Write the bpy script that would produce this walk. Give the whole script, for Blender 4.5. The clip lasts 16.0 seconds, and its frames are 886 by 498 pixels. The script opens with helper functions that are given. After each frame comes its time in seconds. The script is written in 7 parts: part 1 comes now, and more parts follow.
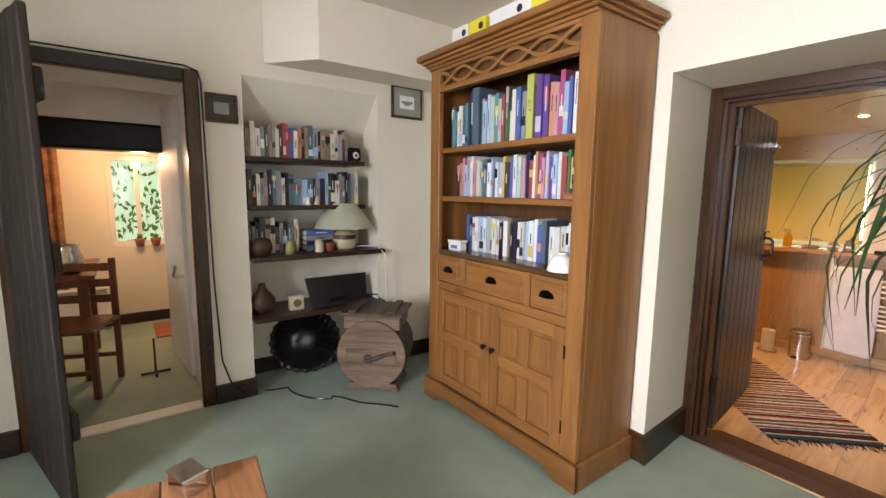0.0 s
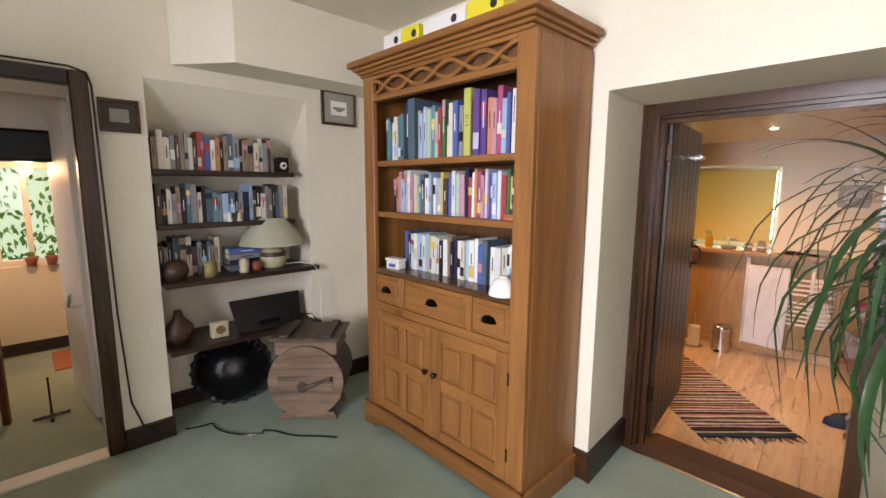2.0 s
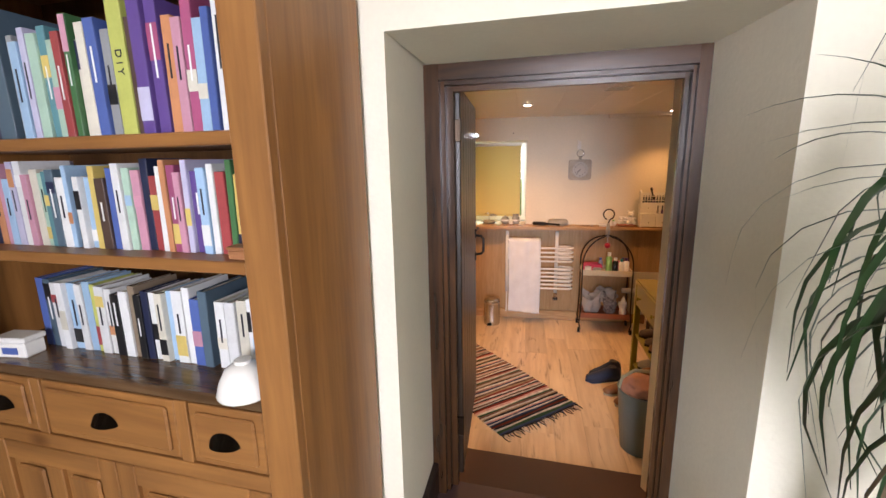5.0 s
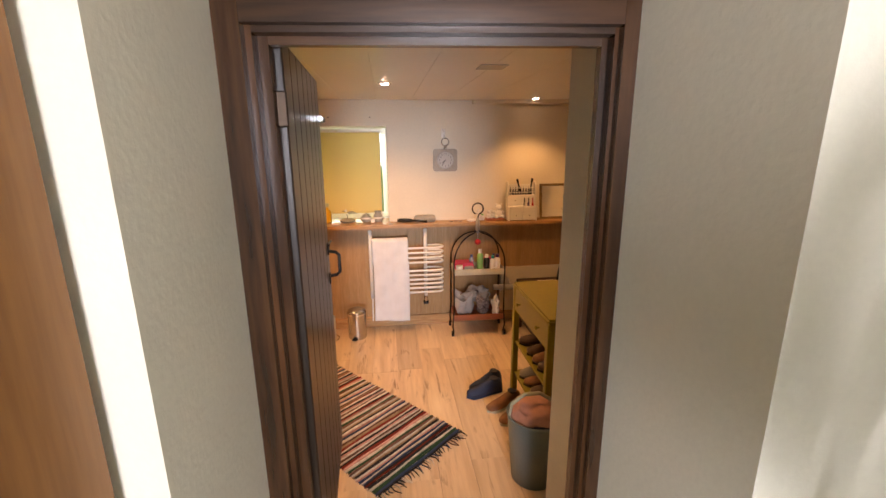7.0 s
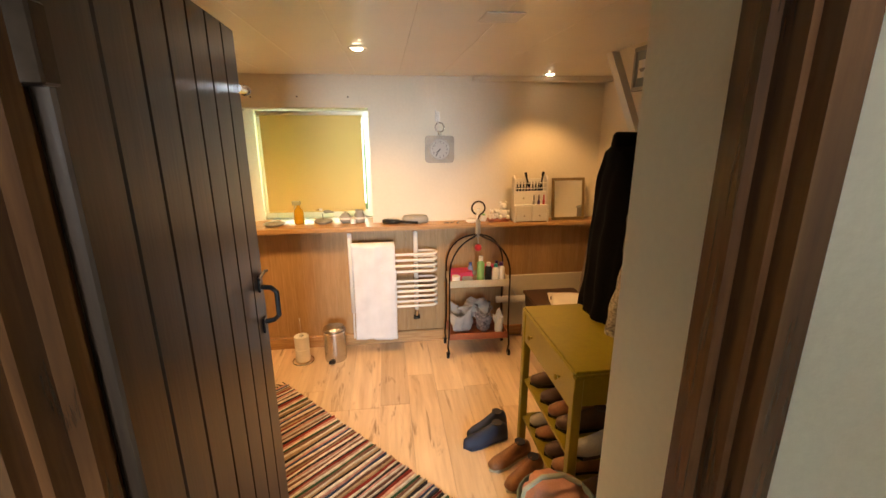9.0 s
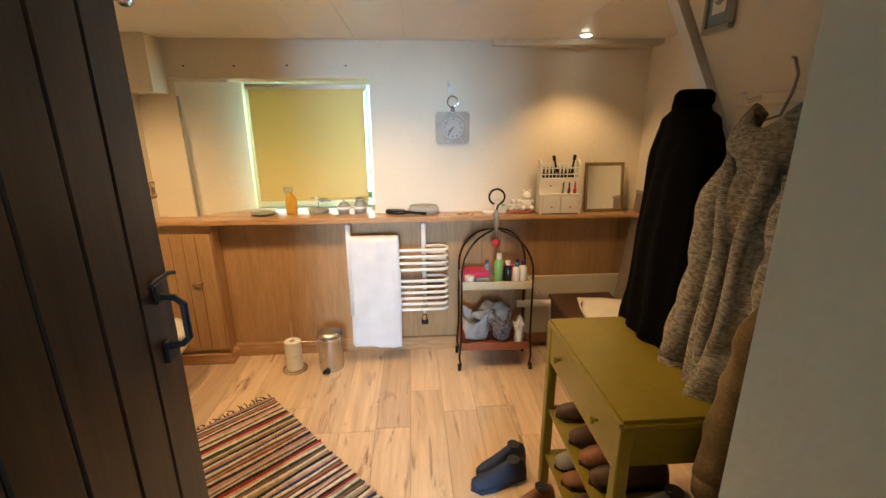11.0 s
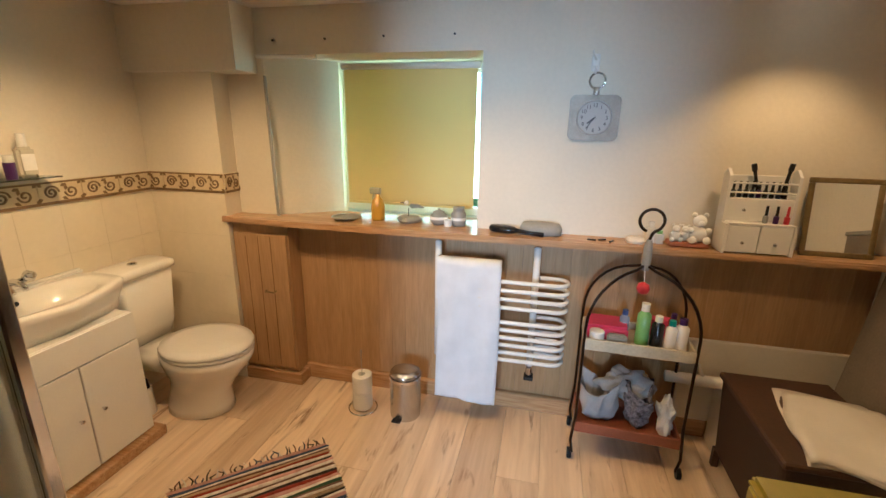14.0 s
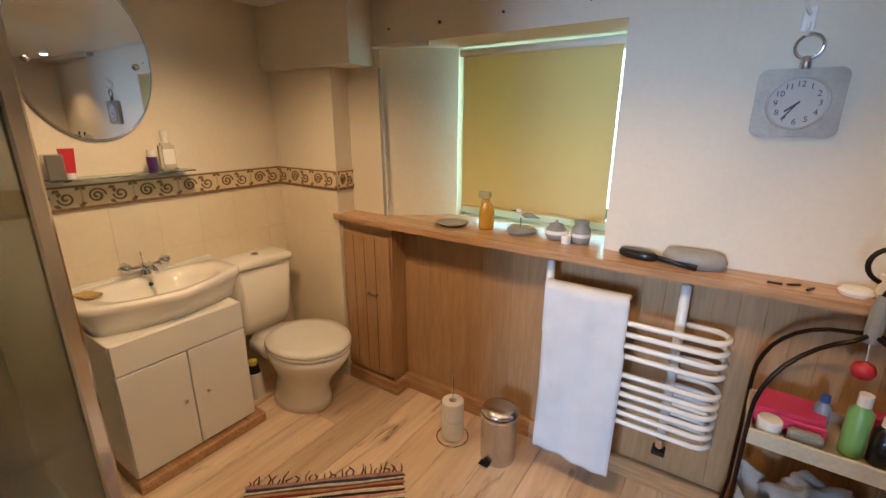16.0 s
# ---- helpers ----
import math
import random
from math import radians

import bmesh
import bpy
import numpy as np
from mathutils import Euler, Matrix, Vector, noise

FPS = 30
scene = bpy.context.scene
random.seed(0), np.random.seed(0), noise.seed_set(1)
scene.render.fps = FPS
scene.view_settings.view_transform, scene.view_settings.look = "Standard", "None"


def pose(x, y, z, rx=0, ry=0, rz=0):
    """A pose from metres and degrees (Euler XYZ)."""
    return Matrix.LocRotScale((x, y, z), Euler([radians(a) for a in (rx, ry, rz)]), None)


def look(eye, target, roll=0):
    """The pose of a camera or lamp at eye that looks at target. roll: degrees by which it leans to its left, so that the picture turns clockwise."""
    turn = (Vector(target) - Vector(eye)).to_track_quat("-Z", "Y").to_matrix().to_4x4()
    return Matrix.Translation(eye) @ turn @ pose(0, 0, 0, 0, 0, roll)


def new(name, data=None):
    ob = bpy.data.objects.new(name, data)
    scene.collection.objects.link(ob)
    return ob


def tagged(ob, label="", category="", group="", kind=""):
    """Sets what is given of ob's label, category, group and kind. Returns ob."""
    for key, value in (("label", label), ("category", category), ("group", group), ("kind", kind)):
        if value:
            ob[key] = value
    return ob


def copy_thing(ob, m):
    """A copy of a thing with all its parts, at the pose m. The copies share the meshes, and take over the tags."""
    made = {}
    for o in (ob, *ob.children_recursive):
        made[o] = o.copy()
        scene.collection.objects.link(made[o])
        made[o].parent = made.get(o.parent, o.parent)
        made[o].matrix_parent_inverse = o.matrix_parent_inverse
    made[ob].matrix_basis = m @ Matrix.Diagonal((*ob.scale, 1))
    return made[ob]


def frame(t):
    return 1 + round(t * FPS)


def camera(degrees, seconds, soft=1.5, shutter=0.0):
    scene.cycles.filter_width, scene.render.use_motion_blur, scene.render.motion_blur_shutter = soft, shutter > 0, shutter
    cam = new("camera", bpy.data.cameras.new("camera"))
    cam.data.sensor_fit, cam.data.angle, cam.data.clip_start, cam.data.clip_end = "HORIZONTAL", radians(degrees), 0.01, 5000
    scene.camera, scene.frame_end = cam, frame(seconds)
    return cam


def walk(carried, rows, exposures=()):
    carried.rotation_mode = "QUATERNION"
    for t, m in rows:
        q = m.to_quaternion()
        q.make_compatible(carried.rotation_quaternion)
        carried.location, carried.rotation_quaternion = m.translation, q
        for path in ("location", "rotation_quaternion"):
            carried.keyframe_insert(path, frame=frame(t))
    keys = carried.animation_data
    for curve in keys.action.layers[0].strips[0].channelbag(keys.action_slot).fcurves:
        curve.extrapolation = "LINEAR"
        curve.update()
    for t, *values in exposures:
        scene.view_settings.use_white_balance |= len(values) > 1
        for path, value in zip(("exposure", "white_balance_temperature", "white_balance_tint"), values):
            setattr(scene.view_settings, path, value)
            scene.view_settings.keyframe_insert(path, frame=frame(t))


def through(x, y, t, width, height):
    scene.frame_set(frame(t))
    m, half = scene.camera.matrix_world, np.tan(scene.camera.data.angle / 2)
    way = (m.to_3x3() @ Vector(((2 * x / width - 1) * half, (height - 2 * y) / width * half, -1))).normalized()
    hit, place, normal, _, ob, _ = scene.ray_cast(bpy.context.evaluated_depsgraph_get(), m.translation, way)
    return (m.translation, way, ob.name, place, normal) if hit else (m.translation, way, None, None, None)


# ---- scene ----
cam = camera(91.13, 16.0)
PATH = [
    (0.0, pose(-0.1429, -0.6553, 1.5657, 82.344, -0.749, 49.477)),
    (0.5, pose(-0.2422, -0.5887, 1.5847, 83.070, -0.364, 46.744)),
    (1.0, pose(-0.3644, -0.5015, 1.6057, 83.157, 0.281, 43.138)),
    (1.5, pose(-0.4313, -0.4101, 1.5807, 83.389, 0.062, 41.918)),
    (2.0, pose(-0.2286, -0.5365, 1.6808, 81.769, -0.344, 41.913)),
    (2.5, pose(-0.0282, -0.6512, 1.7873, 80.408, -0.432, 40.209)),
    (3.0, pose(-0.1527, -0.5144, 1.7618, 79.972, -0.395, 35.065)),
    (3.5, pose(-0.3301, -0.3425, 1.7398, 79.753, -0.008, 29.238)),
    (4.0, pose(-0.4745, -0.1854, 1.7572, 79.191, 0.335, 23.476)),
    (4.5, pose(-0.5698, -0.0096, 1.7483, 78.565, 0.828, 17.169)),
    (5.0, pose(-0.6192, 0.1817, 1.7536, 78.169, 1.077, 10.825)),
    (5.2, pose(-0.6304, 0.2558, 1.7584, 77.894, 1.250, 8.581)),
    (7.5, pose(-0.6429, 0.9245, 1.7780, 75.510, 0.188, -8.508)),
    (8.0, pose(-0.5560, 1.0816, 1.7759, 74.597, -0.324, -7.369)),
    (8.5, pose(-0.5071, 1.2410, 1.8066, 73.704, -0.055, -7.060)),
    (9.0, pose(-0.5152, 1.4315, 1.7704, 74.418, 0.162, -7.414)),
    (11.5, pose(-0.3531, 1.9983, 1.6386, 73.251, 0.233, -2.470)),
    (12.0, pose(-0.3515, 2.1557, 1.6463, 72.703, 0.120, -0.800)),
    (12.5, pose(-0.3587, 2.2905, 1.6481, 72.777, -0.259, 0.935)),
    (13.0, pose(-0.3385, 2.3735, 1.6410, 73.410, -0.505, 4.270)),
    (13.5, pose(-0.3285, 2.4807, 1.6021, 73.796, -0.696, 8.588)),
    (14.0, pose(-0.2950, 2.6158, 1.5652, 74.205, -0.911, 13.333)),
    (14.5, pose(-0.2371, 2.7562, 1.5690, 74.425, -1.128, 18.975)),
    (15.0, pose(-0.2151, 2.8784, 1.5604, 73.984, -0.976, 24.338)),
    (15.5, pose(-0.2180, 2.9606, 1.5607, 73.254, -0.329, 29.319)),
    (16.0, pose(-0.2258, 3.0329, 1.5567, 73.527, -0.241, 33.701)),
]
walk(cam, PATH, [(0.0, -0.3, 6800, 25), (2.5, -0.35, 6900, 29), (5.2, -0.25, 6700, 27), (7.5, 0.0, 6900, 27), (9.0, 0.25, 6700, 14),
                 (11.5, 0.2, 4950, 4), (13.5, 0.0, 4750, 4), (16.0, -0.3, 4700, 9)])

# ---- light ----
PHI = -4.25          # the living room's walls are turned by this against the bathroom's
F0 = 0.218           # living room floor above the bathroom floor
ROT = pose(0, 0, 0, 0, 0, PHI)

world = bpy.data.worlds.new("world")
world.use_nodes = True
scene.world = world
wn = world.node_tree.nodes
sky = wn.new("ShaderNodeTexSky")
sky.sky_type = "NISHITA"
sky.sun_disc = False
sky.sun_elevation = radians(38)
sky.sun_rotation = radians(200)
wn["Background"].inputs[1].default_value = 0.12
world.node_tree.links.new(sky.outputs[0], wn["Background"].inputs[0])


def lamp(name, kind, m, energy, color, size=0.1, size_y=None, spot=None, spread=170):
    d = bpy.data.lights.new(name, kind)
    d.energy, d.color = energy, color
    if kind == "AREA":
        d.size, d.spread = size, radians(spread)
        if size_y:
            d.shape, d.size_y = "RECTANGLE", size_y
    elif kind == "SUN":
        d.angle = radians(size)
    else:
        d.shadow_soft_size = size
    if spot:
        d.spot_size, d.spot_blend = radians(spot), 0.6
    ob = new(name, d)
    ob.matrix_world = m
    return ob


lamp("sun", "SUN", look((2, -8, 9), (0, 0, 0)), 0.8, (1.0, 0.95, 0.88), 12)
# daylight in the openings of the living room, dining room and bathroom windows
lamp("window_light_south", "AREA", ROT @ look((-0.32, -3.05, 1.75), (-0.4, 5, 0.5)), 130, (0.82, 0.93, 1.0), 1.0, 1.3, spread=115)
lamp("window_light_east", "AREA", ROT @ look((2.1, -1.2, 1.7), (-3, 0.2, 0.5)), 22, (0.93, 0.97, 1.0), 1.4, 1.2)
lamp("window_light_dining", "AREA", ROT @ look((-6.35, -1.45, 1.75), (-3, -1.2, 1.0)), 26, (0.95, 1.0, 0.97), 0.7, 0.9)
lamp("window_light_dining_side", "AREA", ROT @ look((-4.6, -3.4, 1.7), (-4.6, 0, 0.6)), 22, (0.95, 0.98, 1.0), 1.2, 1.0)
lamp("window_light_bath", "AREA", look((-1.1, 5.28, 1.5), (-1.1, 3, 1.2)), 18, (0.78, 1.0, 0.72), 0.8, 0.75)
WARM = (1.0, 0.54, 0.19)
for lx, ly, le, wide in ((-0.63, 3.72, 30, 150), (0.66, 4.46, 12, 112), (-1.75, 3.85, 28, 150)):
    lamp("downlight", "SPOT", look((lx, ly, 2.10), (lx, ly, 0)), le * 2.2, WARM, 0.03, spot=wide)
lamp("dining_lamp_light", "POINT", ROT @ pose(-4.62, -0.52, 1.80), 34, (1.0, 0.6, 0.28), 0.05)

# ---- materials ----


def ramp(nt, stops):
    r = nt.nodes.new("ShaderNodeValToRGB")
    el = r.color_ramp.elements
    while len(el) < len(stops):
        el.new(0.5)
    for e, (p, c) in zip(el, stops):
        e.position, e.color = p, (*c, 1)
    return r


def shade(c, k):
    return tuple(min(1.0, v * k) for v in c)


def base(name, rough, metal=0.0, spec=0.5):
    m = bpy.data.materials.new(name)
    m.use_nodes = True
    b = m.node_tree.nodes["Principled BSDF"]
    b.inputs["Roughness"].default_value = rough
    b.inputs["Metallic"].default_value = metal
    b.inputs["Specular IOR Level"].default_value = spec
    return m, m.node_tree, b


def surf(name, c, rough=0.6, metal=0.0, var=0.12, scale=6.0, fine=90.0, bump=0.12, stain=None, per=0.0, spec=0.5, dist=0.002):
    """Plain surface with broad variation, fine grain and relief; per: change from piece to piece."""
    m, nt, b = base(name, rough, metal, spec)
    tc = nt.nodes.new("ShaderNodeTexCoord")
    n1 = nt.nodes.new("ShaderNodeTexNoise")
    n1.inputs["Scale"].default_value, n1.inputs["Detail"].default_value = scale, 5
    n2 = nt.nodes.new("ShaderNodeTexNoise")
    n2.inputs["Scale"].default_value, n2.inputs["Detail"].default_value = fine, 4
    nt.links.new(tc.outputs["Object"], n1.inputs["Vector"])
    nt.links.new(tc.outputs["Object"], n2.inputs["Vector"])
    r = ramp(nt, [(0.3, shade(stain, 1) if stain else shade(c, 1 - var)), (0.55, c), (0.8, shade(c, 1 + var * 0.6))])
    nt.links.new(n1.outputs["Fac"], r.inputs["Fac"])
    col = r.outputs["Color"]
    mx = nt.nodes.new("ShaderNodeMix")
    mx.data_type, mx.blend_type = "RGBA", "MULTIPLY"
    mx.inputs[0].default_value = 1.0
    r2 = ramp(nt, [(0.3, (1 - var * 0.7,) * 3), (0.7, (1.0,) * 3)])
    nt.links.new(n2.outputs["Fac"], r2.inputs["Fac"])
    nt.links.new(col, mx.inputs[6])
    nt.links.new(r2.outputs["Color"], mx.inputs[7])
    col = mx.outputs[2]
    if per:
        oi = nt.nodes.new("ShaderNodeObjectInfo")
        hs = nt.nodes.new("ShaderNodeHueSaturation")
        mr = nt.nodes.new("ShaderNodeMapRange")
        mr.inputs["To Min"].default_value, mr.inputs["To Max"].default_value = 1 - per, 1 + per
        nt.links.new(oi.outputs["Random"], mr.inputs["Value"])
        nt.links.new(mr.outputs[0], hs.inputs["Value"])
        nt.links.new(col, hs.inputs["Color"])
        col = hs.outputs["Color"]
    nt.links.new(col, b.inputs["Base Color"])
    rr = nt.nodes.new("ShaderNodeMapRange")
    rr.inputs["To Min"].default_value, rr.inputs["To Max"].default_value = max(0.02, rough * 0.85), min(1, rough * 1.15)
    nt.links.new(n1.outputs["Fac"], rr.inputs["Value"])
    nt.links.new(rr.outputs[0], b.inputs["Roughness"])
    if bump:
        bp = nt.nodes.new("ShaderNodeBump")
        bp.inputs["Strength"].default_value, bp.inputs["Distance"].default_value = bump, dist
        nt.links.new(n2.outputs["Fac"], bp.inputs["Height"])
        nt.links.new(bp.outputs[0], b.inputs["Normal"])
    return m


def wood(name, dark, light, axis=2, rough=0.45, scale=1.0, knots=False, per=0.0, bump=0.15, spec=0.5, pores=0.8):
    """Grain that runs along one axis."""
    m, nt, b = base(name, rough, 0.0, spec)
    tc = nt.nodes.new("ShaderNodeTexCoord")
    mp = nt.nodes.new("ShaderNodeMapping")
    s = [9.0 * scale] * 3
    s[axis] = 0.7 * scale
    mp.inputs["Scale"].default_value = s
    oi = nt.nodes.new("ShaderNodeObjectInfo")
    va = nt.nodes.new("ShaderNodeVectorMath")
    va.operation = "MULTIPLY_ADD"
    va.inputs[1].default_value = (7.0, 5.0, 9.0)
    nt.links.new(oi.outputs["Random"], va.inputs[0])
    nt.links.new(tc.outputs["Object"], va.inputs[2])
    nt.links.new(va.outputs[0], mp.inputs["Vector"])
    n1 = nt.nodes.new("ShaderNodeTexNoise")
    n1.inputs["Scale"].default_value, n1.inputs["Detail"].default_value = 1.6, 7
    n1.inputs["Distortion"].default_value = 0.8
    n2 = nt.nodes.new("ShaderNodeTexNoise")
    n2.inputs["Scale"].default_value, n2.inputs["Detail"].default_value = 9.0, 6
    for n in (n1, n2):
        nt.links.new(mp.outputs[0], n.inputs["Vector"])
    r = ramp(nt, [(0.28, dark), (0.5, tuple((a + c) / 2 for a, c in zip(dark, light))), (0.72, light)])
    nt.links.new(n1.outputs["Fac"], r.inputs["Fac"])
    mx = nt.nodes.new("ShaderNodeMix")
    mx.data_type, mx.blend_type = "RGBA", "MULTIPLY"
    mx.inputs[0].default_value = pores
    r2 = ramp(nt, [(0.35, (0.72, 0.68, 0.64)), (0.6, (1, 1, 1))])
    nt.links.new(n2.outputs["Fac"], r2.inputs["Fac"])
    nt.links.new(r.outputs["Color"], mx.inputs[6])
    nt.links.new(r2.outputs["Color"], mx.inputs[7])
    col = mx.outputs[2]
    if knots:
        vo = nt.nodes.new("ShaderNodeTexVoronoi")
        vo.inputs["Scale"].default_value = 3.2
        km = nt.nodes.new("ShaderNodeMapping")
        ks = [1.0] * 3
        ks[axis] = 0.55
        km.inputs["Scale"].default_value = ks
        nt.links.new(va.outputs[0], km.inputs["Vector"])
        nt.links.new(km.outputs[0], vo.inputs["Vector"])
        kr = ramp(nt, [(0.03, (0.35, 0.25, 0.18)), (0.1, (1, 1, 1))])
        nt.links.new(vo.outputs["Distance"], kr.inputs["Fac"])
        mk = nt.nodes.new("ShaderNodeMix")
        mk.data_type, mk.blend_type = "RGBA", "MULTIPLY"
        mk.inputs[0].default_value = 0.8
        nt.links.new(col, mk.inputs[6])
        nt.links.new(kr.outputs["Color"], mk.inputs[7])
        col = mk.outputs[2]
    if per:
        hs = nt.nodes.new("ShaderNodeHueSaturation")
        mr = nt.nodes.new("ShaderNodeMapRange")
        mr.inputs["To Min"].default_value, mr.inputs["To Max"].default_value = 1 - per, 1 + per
        nt.links.new(oi.outputs["Random"], mr.inputs["Value"])
        nt.links.new(mr.outputs[0], hs.inputs["Value"])
        nt.links.new(col, hs.inputs["Color"])
        col = hs.outputs["Color"]
    nt.links.new(col, b.inputs["Base Color"])
    bp = nt.nodes.new("ShaderNodeBump")
    bp.inputs["Strength"].default_value, bp.inputs["Distance"].default_value = bump, 0.002
    nt.links.new(n2.outputs["Fac"], bp.inputs["Height"])
    nt.links.new(bp.outputs[0], b.inputs["Normal"])
    return m


def flamed_laminate():
    """Pale printed oak boards with sparse dark heartwood flames along y."""
    m = wood("light_laminate", (0.60, 0.43, 0.27), (0.84, 0.68, 0.48), 1, 0.30, 0.6, per=0.10, bump=0.03, pores=0.35)
    nt = m.node_tree
    b = nt.nodes["Principled BSDF"]
    col = b.inputs["Base Color"].links[0].from_socket
    tc, oi = nt.nodes.new("ShaderNodeTexCoord"), nt.nodes.new("ShaderNodeObjectInfo")
    va = nt.nodes.new("ShaderNodeVectorMath")
    va.operation = "MULTIPLY_ADD"
    va.inputs[1].default_value = (31.0, 17.0, 5.0)
    nt.links.new(oi.outputs["Random"], va.inputs[0])
    nt.links.new(tc.outputs["Object"], va.inputs[2])
    facs = []
    for sc, lo, hi in (((12.0, 2.2, 1.0), 0.585, 0.72), ((55.0, 6.0, 1.0), 0.38, 0.58)):
        mp = nt.nodes.new("ShaderNodeMapping")
        mp.inputs["Scale"].default_value = sc
        n = nt.nodes.new("ShaderNodeTexNoise")
        n.inputs["Scale"].default_value, n.inputs["Detail"].default_value, n.inputs["Distortion"].default_value = 1.0, 5, 1.2
        r = ramp(nt, [(lo, (0, 0, 0)), (hi, (1, 1, 1))])
        nt.links.new(va.outputs[0], mp.inputs["Vector"])
        nt.links.new(mp.outputs[0], n.inputs["Vector"])
        nt.links.new(n.outputs["Fac"], r.inputs["Fac"])
        facs.append(r.outputs["Color"])
    mu = nt.nodes.new("ShaderNodeMath")
    mu.operation = "MULTIPLY"
    nt.links.new(facs[0], mu.inputs[0])
    nt.links.new(facs[1], mu.inputs[1])
    mx = nt.nodes.new("ShaderNodeMix")
    mx.data_type = "RGBA"
    mx.inputs[7].default_value = (0.30, 0.18, 0.10, 1)
    nt.links.new(mu.outputs[0], mx.inputs[0])
    nt.links.new(col, mx.inputs[6])
    nt.links.new(mx.outputs[2], b.inputs["Base Color"])
    return m


def glassy(name, c, rough=0.0, ior=1.45, trans=1.0):
    m, nt, b = base(name, rough)
    b.inputs["Base Color"].default_value = (*c, 1)
    b.inputs["Transmission Weight"].default_value = trans
    b.inputs["IOR"].default_value = ior
    return m


def glow(name, c, strength):
    m, nt, b = base(name, 0.5)
    b.inputs["Base Color"].default_value = (*c, 1)
    b.inputs["Emission Color"].default_value = (*c, 1)
    b.inputs["Emission Strength"].default_value = strength
    return m


PLASTER = surf("cream_plaster", (0.76, 0.705, 0.575), 0.85, var=0.05, scale=2.5, fine=60, bump=0.25, dist=0.004)
PLASTER2 = surf("bath_plaster", (0.72, 0.66, 0.54), 0.75, var=0.06, scale=2.0, fine=50, bump=0.2, dist=0.004)
WHITEP = surf("white_paint", (0.78, 0.77, 0.73), 0.6, var=0.05, scale=3, fine=70, bump=0.1)
CARPET = surf("green_carpet", (0.38, 0.475, 0.385), 0.98, var=0.22, scale=2.2, fine=420, bump=0.8, dist=0.006, spec=0.1)
DARKWOOD = wood("dark_stained_wood", (0.024, 0.011, 0.005), (0.10, 0.040, 0.014), 2, 0.26, 1.2)
DARKWOODX = wood("dark_stained_wood_across", (0.024, 0.011, 0.005), (0.10, 0.040, 0.014), 0, 0.28, 1.2)
DARKWOODY = wood("dark_stained_shelf", (0.012, 0.006, 0.004), (0.05, 0.024, 0.015), 1, 0.4, 1.2)
SHELFW = wood("black_oak_shelf", (0.012, 0.006, 0.004), (0.05, 0.024, 0.015), 0, 0.4, 1.2)
LEAFWOOD = wood("dark_plank", (0.010, 0.007, 0.005), (0.040, 0.022, 0.012), 2, 0.34, 1.4, per=0.15, spec=0.35)
ROUGHPLANK = wood("rough_dark_plank", (0.010, 0.007, 0.005), (0.045, 0.026, 0.015), 2, 0.7, 1.4, per=0.2, bump=0.5)
PINE = wood("waxed_pine", (0.20, 0.080, 0.021), (0.34, 0.145, 0.039), 2, 0.42, 1.0, knots=True, pores=0.45)
PINEX = wood("waxed_pine_across", (0.20, 0.080, 0.021), (0.34, 0.145, 0.039), 0, 0.42, 1.0, knots=True, pores=0.45)
# the pine at half tone: shade of recesses put into the colour
PINESHADE = wood("shaded_pine", (0.10, 0.042, 0.012), (0.18, 0.078, 0.022), 2, 0.6, 1.0)
# darker, glossier pine for the counter
PINETOP = wood("dark_pine_top", (0.07, 0.035, 0.015), (0.15, 0.08, 0.038), 0, 0.22, 1.0)
BARRELW = wood("grey_oak", (0.11, 0.07, 0.045), (0.30, 0.20, 0.135), 0, 0.75, 1.3)
BARRELD = wood("dark_oak", (0.045, 0.030, 0.020), (0.12, 0.08, 0.055), 1, 0.6, 1.3)
TABLEW = wood("red_pine_table", (0.28, 0.11, 0.04), (0.45, 0.20, 0.09), 0, 0.4, 1.2, knots=True)
CHAIRW = wood("red_mahogany", (0.10, 0.03, 0.012), (0.22, 0.07, 0.028), 2, 0.35, 1.2)
LAMINATE = flamed_laminate()
WAINS = wood("oak_panel", (0.36, 0.215, 0.09), (0.45, 0.285, 0.135), 2, 0.42, 1.6, per=0.04, bump=0.05, pores=0.5)
WAINSX = wood("oak_ledge", (0.40, 0.23, 0.10), (0.54, 0.34, 0.17), 0, 0.25, 1.4)
BROWNMAT = surf("brown_lino", (0.085, 0.042, 0.036), 0.6, var=0.15, scale=3, fine=150, bump=0.1)
BLACKM = surf("black_metal", (0.012, 0.012, 0.013), 0.38, 0.6, var=0.2, scale=20)
BLACKP = surf("black_plastic", (0.012, 0.012, 0.013), 0.25, var=0.1, scale=20)
BRONZE = surf("dark_bronze", (0.035, 0.022, 0.014), 0.35, 0.85, var=0.2, scale=30)
CHROME = surf("chrome", (0.75, 0.75, 0.76), 0.12, 1.0, var=0.05, scale=20, bump=0.02)
STEEL = surf("brushed_steel", (0.55, 0.54, 0.52), 0.26, 1.0, var=0.03, scale=5, bump=0.05)
MIRROR = surf("mirror", (0.82, 0.84, 0.83), 0.015, 1.0, var=0.01, bump=0.0)
CERAMIC = surf("white_ceramic", (0.80, 0.77, 0.71), 0.12, var=0.03, scale=4, bump=0.0)
WHITEG = surf("white_enamel", (0.76, 0.74, 0.70), 0.25, var=0.04, scale=5, bump=0.02)
TOWEL = surf("white_towel", (0.74, 0.76, 0.80), 0.98, var=0.08, scale=9, fine=300, bump=0.9, dist=0.004, spec=0.1)
PAPER = surf("paper_pages", (0.72, 0.68, 0.58), 0.9, var=0.1, scale=40, fine=300)
